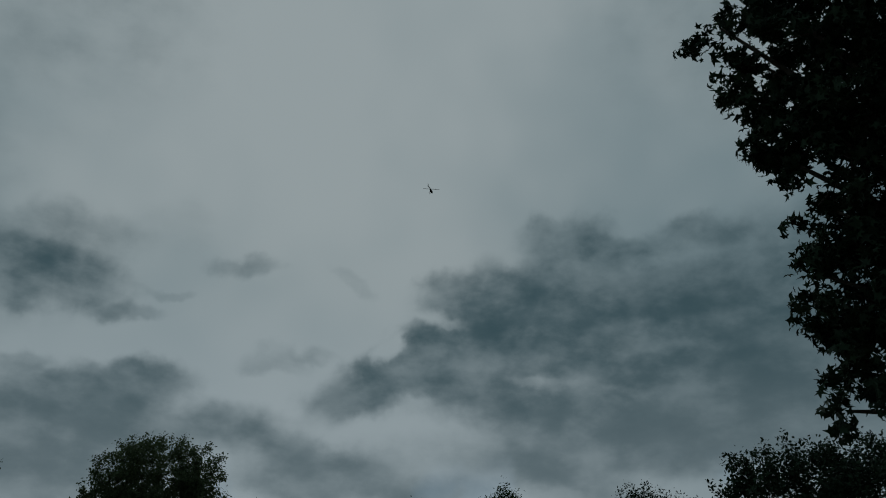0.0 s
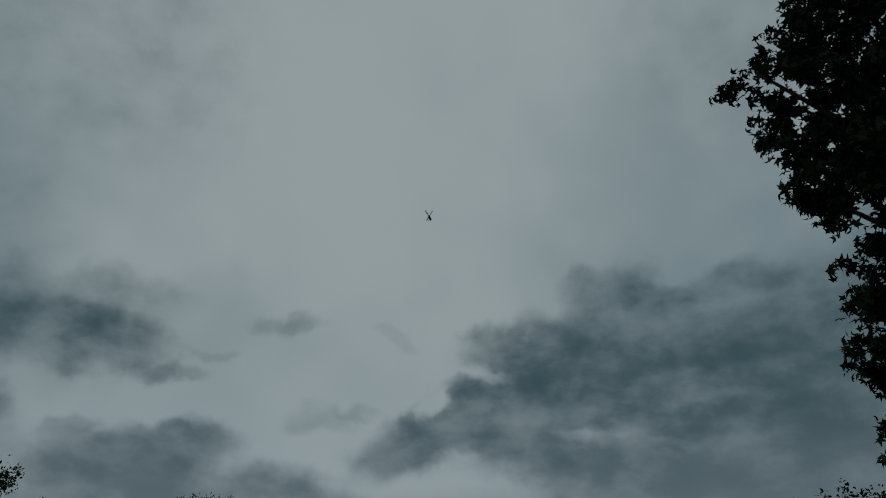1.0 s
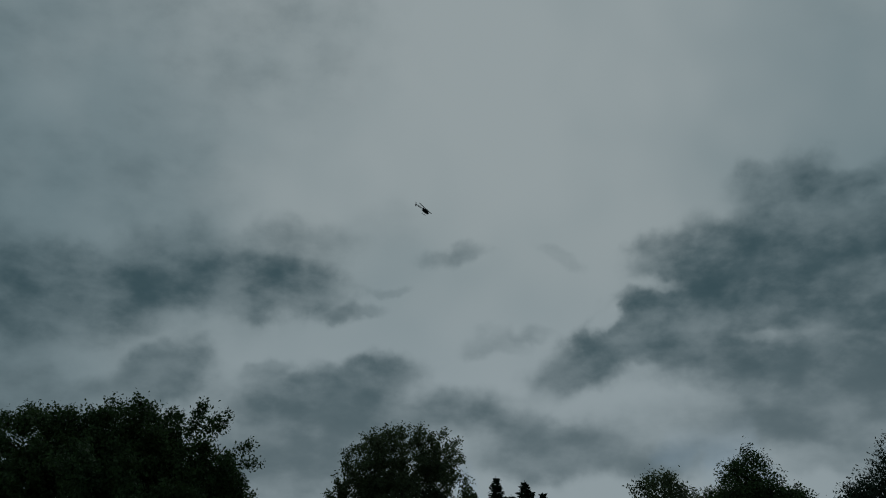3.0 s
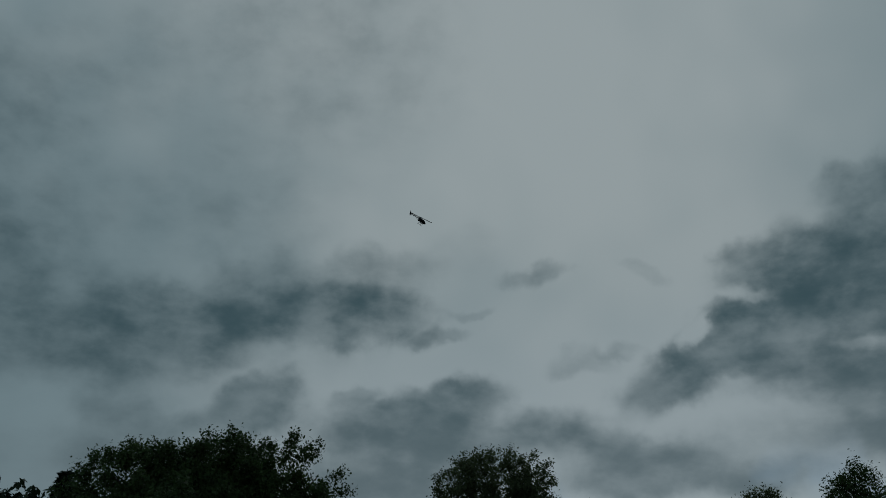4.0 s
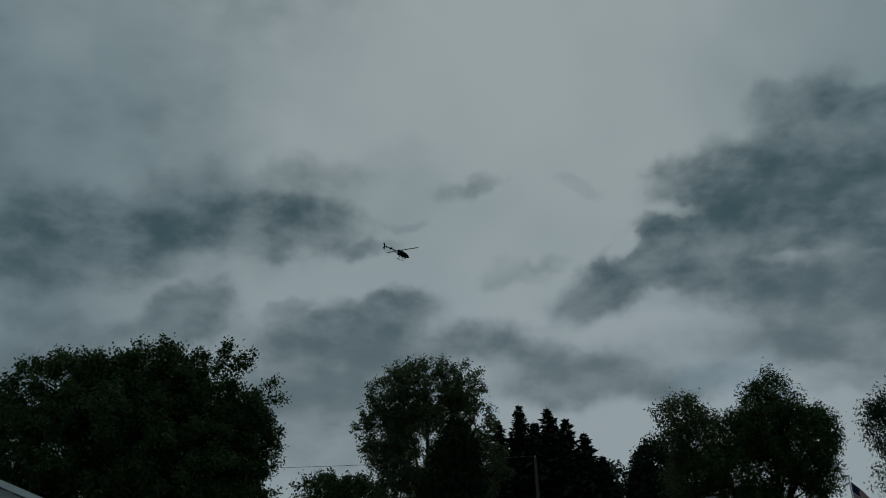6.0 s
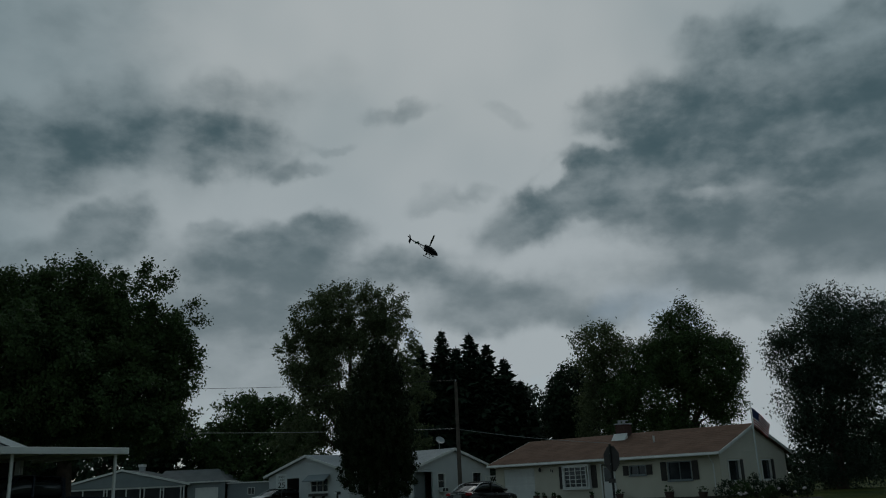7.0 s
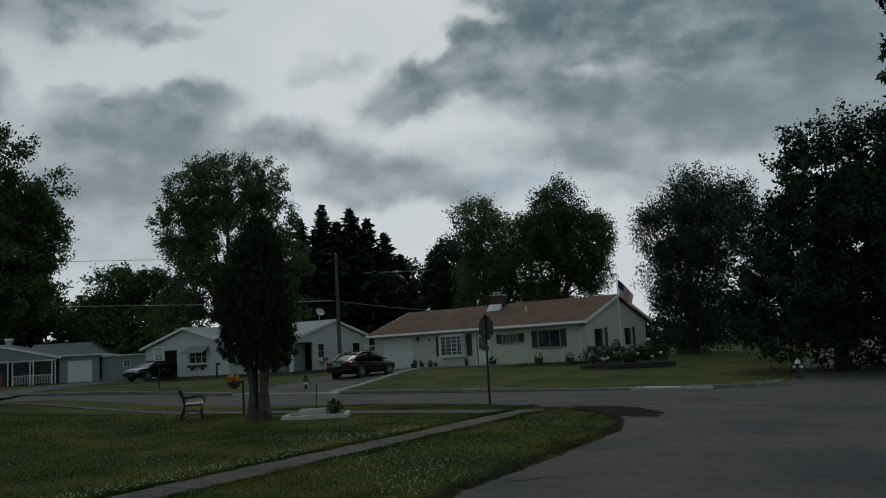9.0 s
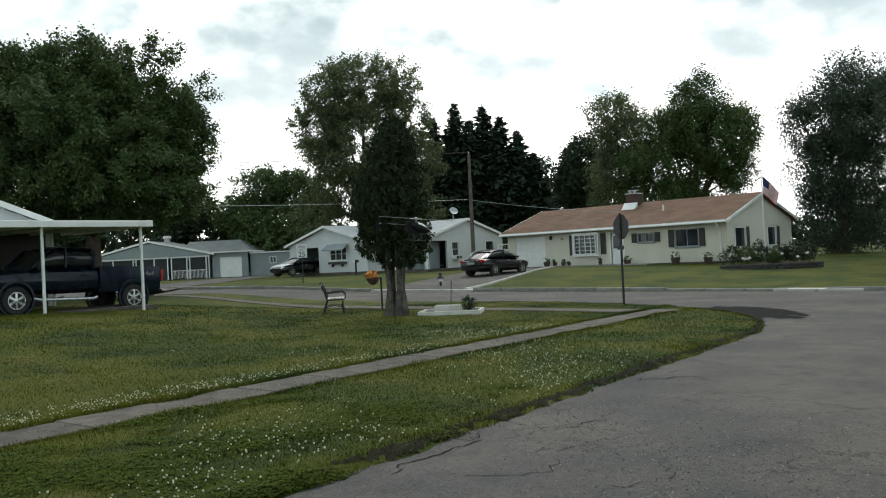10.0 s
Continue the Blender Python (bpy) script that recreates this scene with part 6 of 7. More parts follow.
def mailbox():
    m = on_ground(-6.75, 65.0, -30)
    b = thing("mailbox", m, "dark mailbox on a post before the white house", "mailbox")
    part("post", Shape().box(-0.05, 0.05, -0.05, 0.05, -0.2, 0.95), "metal_dark", b)
    ring = [(0.13 * math.cos(radians(a)), 0.12 + 0.1 * math.sin(radians(a))) for a in range(0, 181, 20)] + [(-0.13, 0), (0.13, 0)]
    part("box", Shape().prism(ring, -0.24, 0.24, m=pose(0, 0, 0.96) @ Matrix(((1, 0, 0, 0), (0, 0, 1, 0), (0, 1, 0, 0), (0, 0, 0, 1)))), "metal_dark", b)
    part("door", Shape().box(-0.11, 0.11, -0.265, -0.245, 0.97, 1.14), "sign_white", b)


def yard_lantern():
    b = thing("yard_lantern", on_ground(-0.2, 42.3), "small dark lantern post with a pale glass body", "lantern")
    part("post", Shape().tube([(0, 0, -0.2), (0, 0, 0.25)], 0.06, 8), "metal_dark", b)
    part("glass", Shape().box(-0.11, 0.11, -0.11, 0.11, 0.26, 0.4), "sign_white", b)
    part("cap", Shape().lathe([(0.18, 0.402), (0.17, 0.46), (0.08, 0.56), (0.06, 0.7), (0.02, 0.72)], 10), "metal_dark", b)


def side_fence():
    f = thing("fence", on_ground(5.2, 66.0, -10), "white lattice-topped fence between two houses", "fence")
    for x in (-0.9, 0.9):
        part("post", Shape().box(x - 0.06, x + 0.06, -0.06, 0.06, -0.2, 1.9), "trim", f)
    for k in range(11):
        part("slat", Shape().box(-0.82 + k * 0.15, -0.69 + k * 0.15, -0.015, 0.015, 0.05, 1.35), "trim", f)
    lat = Shape().box(-0.84, 0.84, -0.03, 0.03, 1.352, 1.42).box(-0.84, 0.84, -0.03, 0.03, 1.78, 1.85)
    for k in range(9):
        lat.tube([(-0.8 + k * 0.18, 0, 1.42), (-0.62 + k * 0.18, 0, 1.78)], 0.012, 4)
    part("lattice", lat, "trim", f)


cypress()
bench(on_ground(-3.27, 25.0, -84))
garden_bed()
flower_stand()
stop_sign()
speed_sign()
utility_pole()
flagpole()
flower_bed()
hydrant()
mailbox()
yard_lantern()
side_fence()
hx, hy = Vector((math.sin(radians(45)), -math.cos(radians(45)))), Vector((-math.sin(radians(45)), -math.cos(radians(45))))
for k, (along, out, r, h) in enumerate(((3.9, 0.5, 0.24, 0.35), (4.6, 0.5, 0.16, 0.28), (5.4, 0.6, 0.17, 0.3), (8.4, 0.6, 0.14, 0.3), (10.4, 0.5, 0.26, 0.32), (13.9, 0.6, 0.3, 0.42), (16.0, 0.5, 0.28, 0.4), (5.8, 0.5, 0.12, 0.2))):
    q = Vector((16.8, 50.0)) - hx * (17.0 - along) + hy * out
    pot(on_ground(q.x, q.y), r, h, seed=k)

# far woods close the view behind the gardens
rngw = np.random.default_rng(77)
woods = thing("far_woods", pose(0, 0, 0), "dark belt of distant leafy woods behind the gardens", "woods", kind="stuff")
belt = []
for k in range(150):
    a = -62 + 124 * k / 149
    if 5.6 < a < 11.5:
        continue
    d = 118 + 8 * math.sin(k * 1.7)
    belt.append((d * math.sin(radians(a)), d * math.cos(radians(a)), 3.4 + 1.2 * math.sin(k * 0.9) + 0.8 * math.sin(k * 2.3)))
VV, FF, base = [], [], 0
for x, y, hgt in belt:
    v, f = leaf_cloud(rngw, [(0, hgt * 0.45 + 0.5, 2.6, hgt * 0.55), (0.8, hgt * 0.9, 1.6, hgt * 0.3)], 520, 0.62, 10, 0.45)
    VV.append(v + np.array([x, y, 0.3])), FF.append(f + base)
    base += len(v)
wm = new("foliage", raw_mesh("foliage", np.concatenate(VV), np.concatenate(FF), "leaf_dark"))
wm.parent = woods


# ---- paving, kerbs and driveway ----
def ribbon(a0, a1, b0, b1, n, lift):
    """A strip of ground between two edges, each from one place to another."""
    s = Shape()
    for i in range(n + 1):
        k = i / n
        for j in range(5):
            e = j / 4
            x = (a0[0] + (a1[0] - a0[0]) * k) * (1 - e) + (b0[0] + (b1[0] - b0[0]) * k) * e
            y = (a0[1] + (a1[1] - a0[1]) * k) * (1 - e) + (b0[1] + (b1[1] - b0[1]) * k) * e
            s.v.append((x, y, height(x, y) + lift))
    s.f = [(i * 5 + j, i * 5 + j + 1, (i + 1) * 5 + j + 1, (i + 1) * 5 + j) for i in range(n) for j in range(4)]
    return s


tagged(part("driveway", ribbon((-3.4, 41.6), (4.0, 61.6), (0.9, 38.6), (7.6, 58.8), 24, 0.035), "asphalt", smooth=True), "dark asphalt driveway leading to the garage", "driveway", kind="structure")
tagged(part("driveway", ribbon((-21, 50.0), (-21.5, 86.5), (-15.5, 45.5), (-16.5, 86.5), 24, 0.035), "asphalt", smooth=True), "dark asphalt driveway before the grey garage", "driveway", kind="structure")

pavement = tagged(new("pavement"), "old broken concrete sidewalk overgrown at its edges", "sidewalk", kind="structure")
rp = random.Random(12)
slabs = [slab_mesh("slab", 1.183, 0.68 + 0.05 * k, "concrete") for k in range(3)]
for k in range(24):
    lay(slabs[k % 3], "slab", -8.0 + rp.uniform(-0.03, 0.03), -6.5 + 1.19 * k, pavement, 0.022 + rp.uniform(-0.008, 0.008), rp.uniform(-0.8, 0.8), rp.uniform(-0.25, 0.25))
cross = [slab_mesh("slab", 0.95, 1.25, "concrete"), slab_mesh("slab", 0.9, 1.25, "concrete")]
for k in range(34):
    lay(cross[k % 2], "slab", -9.3 - 1.27 * k, 20.9 + rp.uniform(-0.03, 0.03), pavement, 0.022 + rp.uniform(-0.008, 0.008), rp.uniform(-0.8, 0.8))
stone = mesh_of("kerb_stone", Shape().box(-0.74, 0.74, -0.09, 0.09, -0.2, 0.07), "kerb", bevel=0.02)
kerb = tagged(new("kerb"), "pale concrete kerb along the far side of the street", "kerb", kind="structure")
for k in range(44):
    w = -6.6 - 1.5 * k
    if k == 0 or 9.5 < k < 13.5:
        continue
    lay(stone, "kerb_stone", w, 32.05, kerb, 0.03 if k > 3 else -0.02, rp.uniform(-0.5, 0.5))
apron = slab_mesh("slab", 0.9, 1.45, "kerb_pale")
for k in range(2):
    lay(apron, "slab", -7.1 + 1.47 * k, 32.25, pavement, 0.035, rp.uniform(-1, 1))
for k in range(5):
    q = radians(18 * k + 9)
    lay(stone, "kerb_stone", -5.8 + 2.9 * math.sin(q), 35.0 - 2.9 * math.cos(q), kerb, 0.02, math.degrees(q))
for k in range(4):
    lay(apron, "slab", -21.6 - 1.47 * k, 32.3, pavement, 0.03)
# pale edging along the driveway and up to the door
edge = mesh_of("edging_stone", Shape().box(-0.26, 0.26, -0.09, 0.09, -0.1, 0.05), "kerb_pale", bevel=0.03)
edging = tagged(new("driveway_edging"), "pale stone edging along the driveway and front walk", "edging", kind="structure")
for k in range(40):
    a, b = Vector((1.05, 38.9)), Vector((7.9, 58.4))
    q = a.lerp(b, k / 39)
    e = new("edging_stone", edge)
    e.parent = edging
    e.matrix_basis = pose(q.x, q.y, height(q.x, q.y) + 0.05, 0, 0, 71 + rp.uniform(-3, 3))
walk_slab = mesh_of("slab", Shape().box(-0.6, 0.6, -0.5, 0.5, -0.1, 0.05), "kerb", bevel=0.015)
for k in range(6):
    q = Vector((8.2, 57.6)) + Vector((0.707, -0.707)) * 1.22 * k
    e = new("slab", walk_slab)
    e.parent = edging
    e.matrix_basis = pose(q.x, q.y, height(q.x, q.y) + 0.02, 0, 0, -45)


# ---- grass and clover ----
def on_lawn(x, y):
    w, s = x * V[0] + y * V[1], x * U[0] + y * U[1]
    return road_depth(x, y) < 0.16 + 0.12 * noise.noise((x * 2.2, y * 2.2, 1)) and not (-8.32 + 0.16 * noise.noise((s * 1.5, 0, 7)) < w < -7.68 + 0.16 * noise.noise((s * 1.5, 5, 7)) and s < 22) and not (20.45 < s < 21.35 and w < -8.6)


def turf(count, seed):
    rng = np.random.default_rng(seed)
    V_, F_ = [], []
    n = 0
    while n < count:
        d = 4.5 + 24 * rng.random() ** 1.35
        a = radians(rng.uniform(-38, 34))
        x, y = d * math.sin(a), d * math.cos(a)
        if not on_lawn(x, y):
            continue
        w = x * V[0] + y * V[1]
        edge_ = min(abs(w + 8.5), abs(w + 7.5))
        tuft = max(0.0, noise.noise((x * 0.9, y * 0.9, 31)) + 0.5 * noise.noise((x * 2.7, y * 2.7, 8)))
        tall = rng.uniform(0.012, 0.032) * (1.0 + 1.1 * tuft) * (1.9 if edge_ < 0.2 else 1.3 if road_depth(x, y) > -0.15 else 1.0)
        z = ground_point(x, y)[2] - 0.005
        q, wd = rng.random() * math.tau, rng.uniform(0.0022, 0.0046) * (0.6 + d / 10)
        lean = tall * rng.uniform(0.2, 0.9)
        dx, dy, px, py = math.cos(q) * lean, math.sin(q) * lean, -math.sin(q) * wd, math.cos(q) * wd
        i0 = len(V_)
        V_ += [(x - px, y - py, z), (x + px, y + py, z), (x + dx, y + dy, z + tall)]
        F_.append((i0, i0 + 1, i0 + 2))
        n += 1
    return np.array(V_), np.array(F_)


v, f = turf(230000, 91)
tagged(new("grass_blades", raw_mesh("grass_blades", v, f, "blade")), "short mown grass blades with clover", "grass", kind="stuff")


def clover(count, seed):
    rng = np.random.default_rng(seed)
    s = Shape()
    n = 0
    while n < count:
        d = 4.8 + 14 * rng.random() ** 1.2
        a = radians(rng.uniform(-36, 26))
        x, y = d * math.sin(a), d * math.cos(a)
        w = x * V[0] + y * V[1]
        dens = noise.noise((x * 0.35, y * 0.35, 20)) + (1.15 if -9.1 < w < -8.4 else 0.55 if -10.4 < w < -8.4 and 10 < x * U[0] + y * U[1] < 15 else -0.08 if -7.6 < w < -4.6 else -0.6) - 0.9 * step(x * U[0] + y * U[1], 12, 17) * (w > -8) + 0.3 * noise.noise((x * 1.3, y * 1.3, 4))
        if not on_lawn(x, y) or dens < rng.random() * 0.9 - 0.1:
            continue
        z = ground_point(x, y)[2] + rng.uniform(0.03, 0.06)
        r = rng.uniform(0.0055, 0.0105)
        s.lathe([(r * 0.4, -r * 0.8), (r, -r * 0.2), (r * 0.85, r * 0.6), (r * 0.2, r)], 5, m=Matrix.Translation((x, y, z)))
        n += 1
    return s


tagged(part("clover_flowers", clover(2000, 17), "clover"), "small white clover flowers scattered in the grass", "clover", kind="stuff")


def lip(count, seed):
    """Longer uncut grass hanging over both edges of the sidewalk."""
    rng = np.random.default_rng(seed)
    V_, F_ = [], []
    for k in range(count):
        far = k % 3 > 0
        s = rng.uniform(-3, 21)
        w = -8.32 - 0.14 * rng.random() + 0.13 * noise.noise((s * 1.5, 0, 7)) if far else -7.68 + 0.10 * rng.random() + 0.13 * noise.noise((s * 1.5, 5, 7))
        x, y = site(w, s)
        z = ground_point(x, y)[2] - 0.005
        tall = rng.uniform(0.03, 0.085) * (1.0 if far else 0.55)
        d = math.hypot(x, y)
        q, wd = rng.random() * math.tau, rng.uniform(0.0025, 0.005) * (0.6 + d / 10)
        lean = tall * rng.uniform(0.3, 1.0)
        i0 = len(V_)
        V_ += [(x + math.sin(q) * wd, y - math.cos(q) * wd, z), (x - math.sin(q) * wd, y + math.cos(q) * wd, z), (x + math.cos(q) * lean, y + math.sin(q) * lean, z + tall)]
        F_.append((i0, i0 + 1, i0 + 2))
    return np.array(V_), np.array(F_)


v, f = lip(24000, 5)
tagged(new("grass_edge", raw_mesh("grass_edge", v, f, "blade")), "long uncut grass along the edges of the sidewalk", "grass", kind="stuff")


def gravel(count, seed):
    """Loose chips on the worn asphalt and crumbs on the broken slabs."""
    rng = np.random.default_rng(seed)
    s = Shape()
    for k in range(count):
        if k % 6 == 0:
            x, y = site(-8.0 + rng.normal() * 0.14, rng.choice([7.5, 9.9, 13.2]) + rng.normal() * 0.35)
            z = ground_point(x, y)[2] + 0.022
        elif k % 6 == 1:
            x, y = site(rng.uniform(-8.35, -7.65), rng.uniform(3, 18))
            z = ground_point(x, y)[2] + 0.022
        else:
            cx, cy, r = ((1.75, 6.9, 0.5), (2.2, 6.3, 0.45), (1.6, 5.7, 0.5), (2.6, 7.6, 0.8), (1.0, 8.6, 0.9), (2.5, 6.4, 1.2))[int(rng.integers(6))]
            x, y = cx + rng.normal() * r, cy + rng.normal() * r * 0.8
            if road_depth(x, y) < 0.1:
                continue
            z = height(x, y) - 0.055
        r = rng.uniform(0.003, 0.011)
        s.lathe([(r * 0.7, -r * 0.4), (r * rng.uniform(0.8, 1.2), r * 0.1), (r * 0.45, r * 0.6)], 5, m=Matrix.Translation((x, y, z + r * 0.3)) @ pose(0, 0, 0, rng.uniform(-25, 25), rng.uniform(-25, 25), rng.uniform(0, 360)))
    return s


tagged(part("gravel", gravel(3400, 23), "pebble"), "loose gravel chips and crumbs on worn paving", "gravel", kind="stuff")


# ---- cracks and a dark patch on the street ----
def road_top(x, y):
    return height(x, y) - 0.055


def crack_lines(seed):
    """Ragged dark ribbons that wander and fork: (across, along) the street, heading, length, width."""
    rng = random.Random(seed)
    s = Shape()

    def run(w, a, turn, length, wide, depth):
        left, right, n = [], [], max(4, int(length / 0.09))
        for i in range(n + 1):
            half = wide * (0.25 + 0.75 * math.sin(math.pi * min(1, 0.1 + 0.9 * i / n))) * rng.uniform(0.45, 1.2)
            x, y = site(w, a)
            nx, ny = site(math.cos(turn), -math.sin(turn))
            left.append((x + nx * half, y + ny * half)), right.append((x - nx * half, y - ny * half))
            bearing = turn + rng.gauss(0, 0.75)
            turn += rng.gauss(0, 0.08)
            w, a = w + 0.09 * math.sin(bearing), a + 0.09 * math.cos(bearing)
            if depth < 2 and rng.random() < 0.10:
                run(w, a, turn + rng.choice((-1, 1)) * rng.uniform(0.7, 1.4), length * rng.uniform(0.2, 0.5), wide * 0.6, depth + 1)
        s.add([(x, y, road_top(x, y) + 0.004) for q in zip(left, right) for x, y in q], [(2 * i, 2 * i + 1, 2 * i + 3, 2 * i + 2) for i in range(n)])

    for w, a, turn, length, wide in ((-4.1, 5.0, 0.05, 2.2, 0.012), (-3.95, 6.7, 0.1, 2.6, 0.010), (-3.7, 5.2, 0.6, 1.5, 0.008), (-3.4, 6.0, 0.4, 1.8, 0.006), (-4.2, 10.15, 0.9, 1.2, 0.018),
                                     (-2.6, 5.3, 0.2, 1.8, 0.006), (-2.3, 7.2, 1.1, 1.6, 0.005), (-1.7, 6.2, 0.2, 1.8, 0.005), (-3.0, 8.6, 0.1, 2.0, 0.005)):
        run(w, a, turn, length, wide, 0)
    return s


tagged(part("road_cracks", crack_lines(41), "road_dark"), "dark open cracks in the worn asphalt", "crack", kind="stuff")


# a darker area of the street corner with a ragged outline
def tar_patch():
    def inside(x, y):
        k = ((x - 7.5) / 1.3) ** 2 + ((y - 21.2) / 2.4) ** 2 + 0.7 * noise.noise((x * 1.3, y * 1.3, 2)) + 0.6 * noise.noise((x * 4, y * 4, 6))
        return k < 0.9 and road_depth(x, y) > 0.12
    return sheet(axis([(5.8, 10.0, 0.07)]), axis([(18.0, 24.0, 0.07)]), lambda x, y: (x, y, road_top(x, y) + 0.005), inside)


tagged(part("tar_patch", tar_patch(), "road_dark", smooth=True), "dark ragged patch on the grey street corner", "road patch", kind="structure")


def gutter_dirt():
    """Dark soil and debris against the verge, its shadow line painted in, with a ragged border."""
    def inside(x, y):
        d = road_depth(x, y) + 0.10 * noise.noise((x * 1.7, y * 1.7, 0)) + 0.07 * noise.noise((x * 5, y * 5, 3))
        return -0.05 < d < 0.06 + 0.10 * noise.noise((x * 2.1, y * 2.1, 15)) + 0.10 * noise.noise((x * 9, y * 9, 5)) and x * V[0] + y * V[1] < 0
    return sheet(axis([(-2.0, 9.0, 0.045)]), axis([(5.0, 23.0, 0.045)]), lambda x, y: (x, y, max(road_top(x, y), ground_point(x, y)[2]) + 0.006 + 0.006 * noise.noise((x * 20, y * 20, 1))), inside)


tagged(part("gutter_dirt", gutter_dirt(), "dirt_and_shade", smooth=True), "dark soil with painted shadow line along the edge of the street", "soil", kind="stuff")


def clover_leaves(count, seed):
    """Round clover leaflets in threes among the grass of the verge and along the sidewalk."""
    rng = np.random.default_rng(seed)
    V_, F_ = [], []
    n = 0
    while n < count:
        d = 4.6 + 11 * rng.random() ** 1.3
        a = radians(rng.uniform(-36, 22))
        x, y = d * math.sin(a), d * math.cos(a)
        w = x * V[0] + y * V[1]
        thick_ = noise.noise((x * 0.8, y * 0.8, 44)) + 0.4 * noise.noise((x * 2.6, y * 2.6, 12)) + (0.25 if w > -7.65 else 0.1 if w > -9.3 else -0.45) - 0.7 * step(d, 7, 11)
        if not on_lawn(x, y) or thick_ < rng.random() * 0.6:
            continue
        z = ground_point(x, y)[2] + rng.uniform(0.012, 0.04)
        r = rng.uniform(0.006, 0.011) * (0.7 + d / 14)
        q0 = rng.random() * math.tau
        for k in range(3):
            q = q0 + k * math.tau / 3
            cx, cy, tz = x + math.cos(q) * r, y + math.sin(q) * r, rng.uniform(-0.4, 0.4) * r
            i0 = len(V_)
            V_ += [(cx - math.cos(q) * r, cy - math.sin(q) * r, z), (cx - math.sin(q) * r * 0.8, cy + math.cos(q) * r * 0.8, z + tz), (cx + math.cos(q) * r * 0.8, cy + math.sin(q) * r * 0.8, z + 0.3 * r), (cx + math.sin(q) * r * 0.8, cy - math.cos(q) * r * 0.8, z - tz)]
            F_.append((i0, i0 + 1, i0 + 2, i0 + 3))
        n += 1
    return np.array(V_), np.array(F_)


v, f = clover_leaves(26000, 63)
tagged(new("clover_leaves", raw_mesh("clover_leaves", v, f, "clover_leaf")), "dense dark green clover leaves in the roadside verge", "clover", kind="stuff")


# ---- model helicopter ----
def helicopter():
    """Nose along +y; the origin is at the rotor hub."""
    h = thing("model_helicopter", pose(0, 0, 5), "dark model helicopter with two long rotor blades, flying", "helicopter")
    rings = []
    for y, wide, z0, z1 in ((-0.12, 0.03, -0.17, -0.06), (-0.04, 0.075, -0.22, -0.055), (0.08, 0.095, -0.25, -0.06), (0.18, 0.09, -0.255, -0.10), (0.26, 0.07, -0.245, -0.145), (0.32, 0.035, -0.23, -0.18), (0.345, 0.008, -0.212, -0.2)):
        zc, hz = (z0 + z1) / 2, (z1 - z0) / 2
        rings.append([(wide * math.cos(k * math.tau / 14), y, zc + hz * math.sin(k * math.tau / 14)) for k in range(14)])
    can = part("canopy", Shape().loft(rings), "canopy_grey", h, "dark glossy canopy with a white flash", smooth=True)
    fl = Shape().loft([[(sx * 0.001 + wide * math.cos(q), y, zc + hz * math.sin(q)) for q in (0.5, 0.9, 1.3, 1.84, 2.24, 2.64)] for sx, y, wide, zc, hz in ((0, 0.02, 0.09, -0.145, 0.094), (0, 0.12, 0.098, -0.165, 0.096), (0, 0.2, 0.09, -0.185, 0.078))])
    part("flash", fl, "metal_white", can)
    part("frame", Shape().box(-0.035, 0.035, -0.2, 0.1, -0.27, -0.06), "carbon", h, bevel=0.006)
    part("battery", Shape().box(-0.03, 0.03, 0.02, 0.2, -0.275, -0.255), "plastic", h)
    part("mast", Shape().tube([(0, 0, -0.1), (0, 0, 0.02)], 0.009, 8), "steel", h)
    boom = part("tail_boom", Shape().tube([(0, -0.15, -0.13), (0, -0.8, -0.13)], 0.017, 10), "carbon", h, smooth=True)
    part("boom_brace", Shape().tube([(0.03, -0.17, -0.25), (0.005, -0.52, -0.14)], 0.005, 5).tube([(-0.03, -0.17, -0.25), (-0.005, -0.52, -0.14)], 0.005, 5), "carbon", boom)
    part("tail_fin", Shape().prism([(-0.86, -0.22), (-0.80, -0.30), (-0.76, -0.14), (-0.80, -0.02), (-0.85, 0.03), (-0.83, -0.13)], -0.003, 0.003, m=Matrix(((0, 0, 1, 0), (1, 0, 0, 0), (0, 1, 0, 0), (0, 0, 0, 1)))), "carbon", boom)
    part("stabiliser", Shape().box(-0.09, 0.09, -0.56, -0.49, -0.133, -0.127), "flash_green", boom)
    for x in (-0.095, 0.095):
        skid = part("skid", Shape().tube([(x, -0.17, -0.375), (x, -0.15, -0.385), (x, 0.14, -0.385), (x, 0.18, -0.365)], 0.008, 6), "plastic", h)
        for y in (-0.08, 0.08):
            part("strut", Shape().tube([(x * 0.3, y, -0.26), (x * 0.7, y, -0.31), (x, y, -0.382)], 0.008, 6), "plastic", skid)
    rotor = part("main_rotor", Shape().lathe([(0.014, -0.02), (0.03, -0.012), (0.03, 0.012), (0.012, 0.03)], 10).box(-0.1, 0.1, -0.014, 0.014, -0.01, 0.01), "steel", h)
    for sgn in (1, -1):
        b = Shape().loft([[(sgn * x, sgn * y0, -0.004), (sgn * x, sgn * y0, 0.004), (sgn * x, sgn * y1, 0.002), (sgn * x, sgn * y1, -0.002)] for x, y0, y1 in ((0.09, 0.012, -0.02), (0.14, 0.02, -0.035), (0.64, 0.02, -0.035), (0.675, 0.008, -0.03))])
        part("rotor_blade", b, "blade_white", rotor, "long pale rotor blade")
    tail = part("tail_rotor", Shape().lathe([(0.012, -0.012), (0.012, 0.012)], 8), "steel", h, m=pose(0.03, -0.8, -0.13, 0, 90, 0))
    for sgn in (1, -1):
        part("tail_blade", Shape().box(*sorted((sgn * 0.015, sgn * 0.13)), -0.013, 0.013, -0.002, 0.002), "carbon", tail)
    return h, rotor, tail


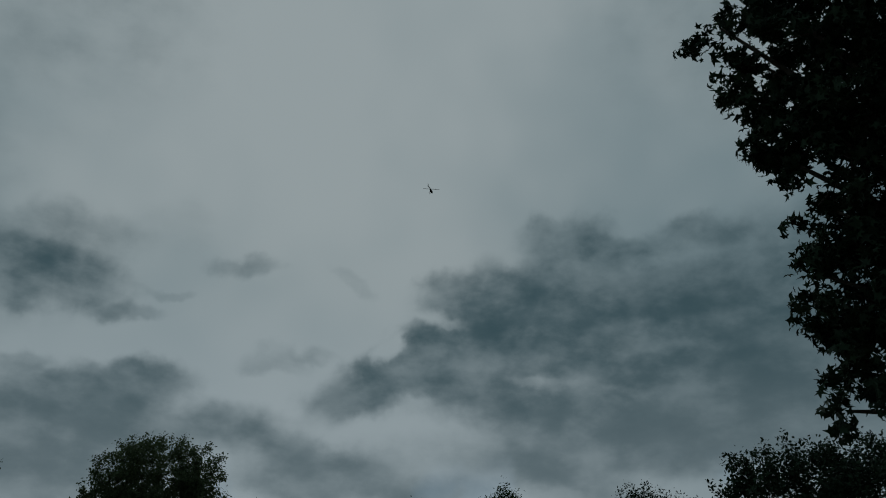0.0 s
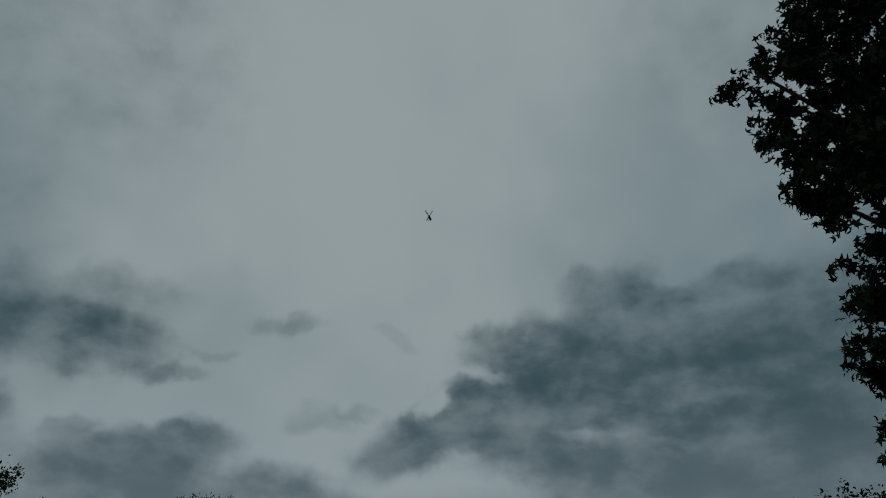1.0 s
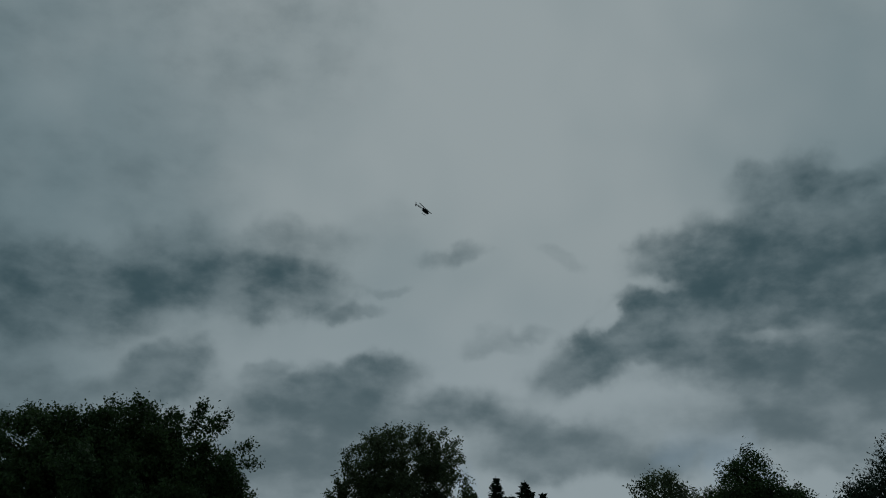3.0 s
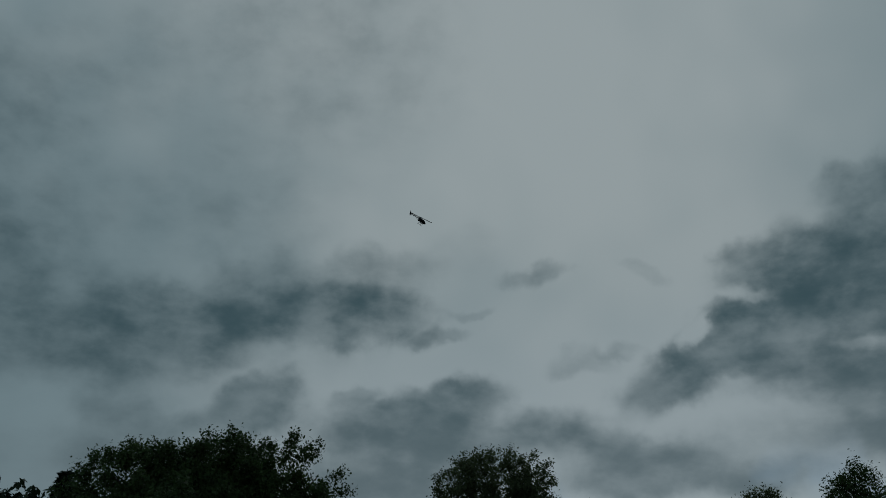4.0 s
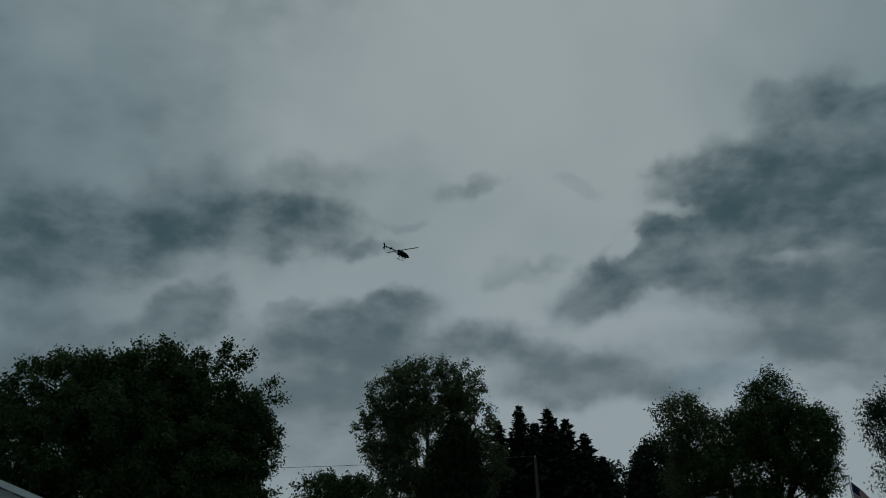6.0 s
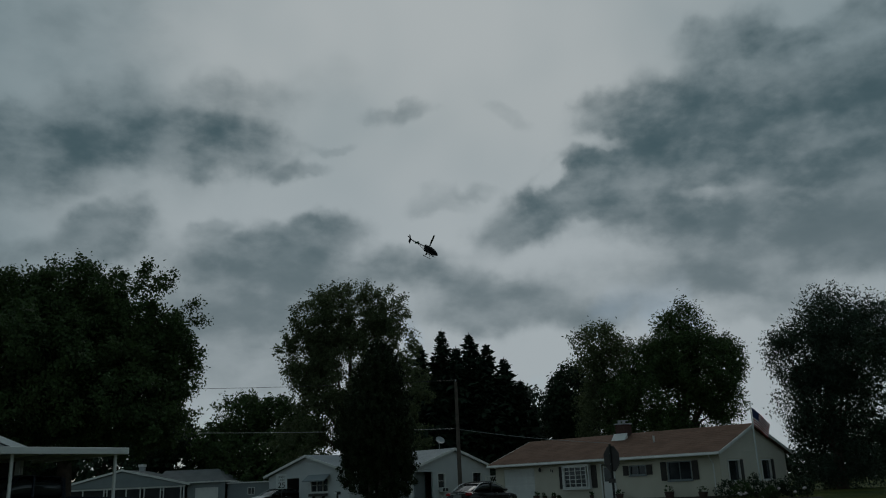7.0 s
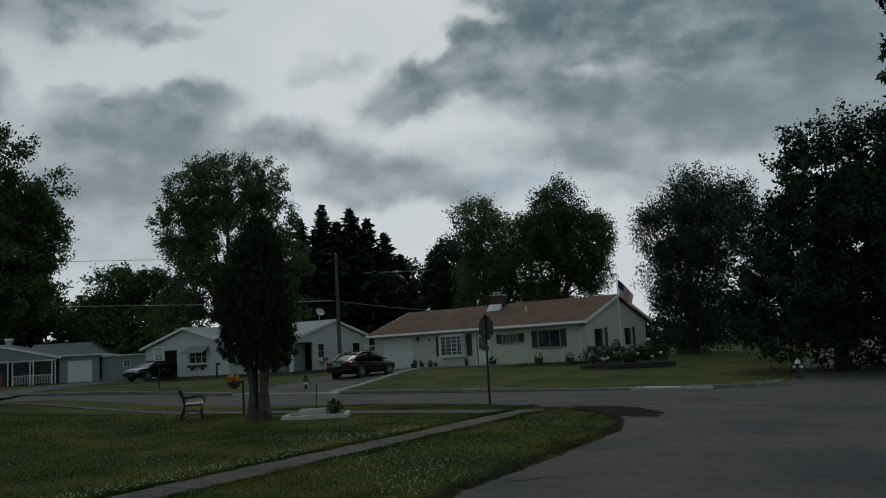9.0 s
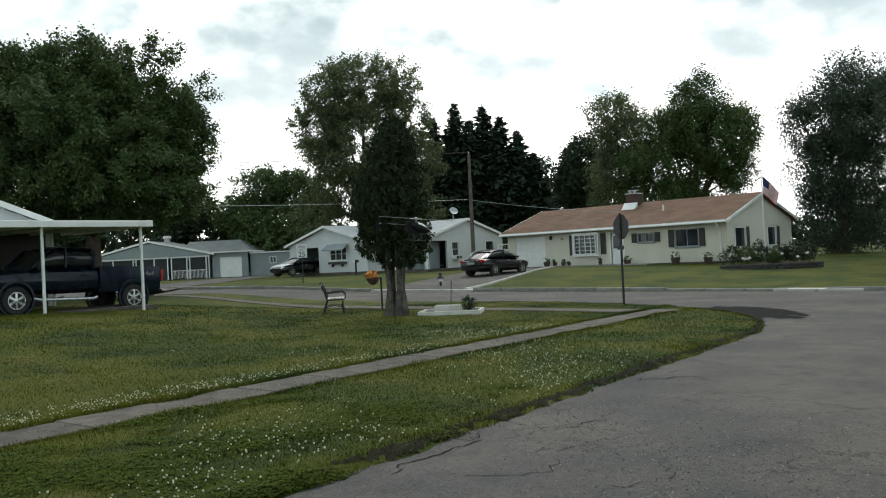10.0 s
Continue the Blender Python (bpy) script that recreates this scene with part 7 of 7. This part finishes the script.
heli, main_rotor, tail_rotor = helicopter()


def motions():
    # seconds, place of the rotor hub, compass heading of the nose, nose down, lean
    flight = (
        (0.0, 12.80, 58.63, 37.63, 31, 2, 4), (0.5, 10.48, 54.96, 36.61, 23, 3, 3), (1.0, 8.16, 51.47, 35.18, 29, 3, 0),
        (1.5, 5.85, 48.56, 32.78, 31, 3, -2), (2.0, 3.26, 47.85, 30.51, 28, 4, 0), (2.5, 0.26, 46.35, 27.31, 42, 2, 2),
        (3.0, -2.57, 44.00, 25.21, 39, 7, 5), (3.2, -3.92, 43.03, 24.71, 39, 7, 5), (4.3, -6.61, 37.05, 22.40, 34, 8, 6),
        (4.5, -6.37, 36.43, 21.51, 35, 9, 6), (5.0, -6.19, 34.40, 18.90, 35, 9, 6), (5.5, -5.10, 32.64, 15.91, 41, 8, 8),
        (6.0, -3.36, 30.17, 13.22, 49, 10, -3), (6.2, -2.62, 29.04, 12.13, 50, 12, -2), (7.3, 1.21, 23.72, 7.60, 46, 14, -5),
        (7.5, 1.71, 22.38, 6.63, 40, 9, -4), (8.0, 2.43, 19.54, 5.11, 37, 3, -8), (8.5, 2.35, 17.67, 4.13, 38, 3, -8),
        (9.0, 1.72, 16.04, 3.14, 39, 6, -3), (9.5, 0.67, 15.57, 2.23, 45, 1, 3), (10.0, -0.45, 14.98, 2.28, 50, 4, 5))
    walk(heli, [(t, pose(x, y, z, -dip, lean, -head)) for t, x, y, z, head, dip, lean in flight])
    # the blades stand at these angles every half second and turn twice and more between
    stand = (19, 87, 131, 9, 149, 32, 100, 60, 80, 120, 57, 70, 30, 100, 150, 118, 33, 32, 33, 38, 46)
    rows, total = [], 0.0
    for i, a in enumerate(stand):
        if i:
            turn = (a - stand[i - 1]) % 180 + 180
            for k in range(1, 6):
                rows.append((0.5 * (i - 1) + 0.1 * k, pose(0, 0, 0, 0, 0, total + turn * k / 5)))
            total += turn
        else:
            total = a
            rows.append((0.0, pose(0, 0, 0, 0, 0, total)))
    walk(main_rotor, rows)
    walk(tail_rotor, [(0.1 * k, pose(0.03, -0.8, -0.13, 0, 90, 0) @ pose(0, 0, 0, 0, 0, 73 * k)) for k in range(101)])


motions()
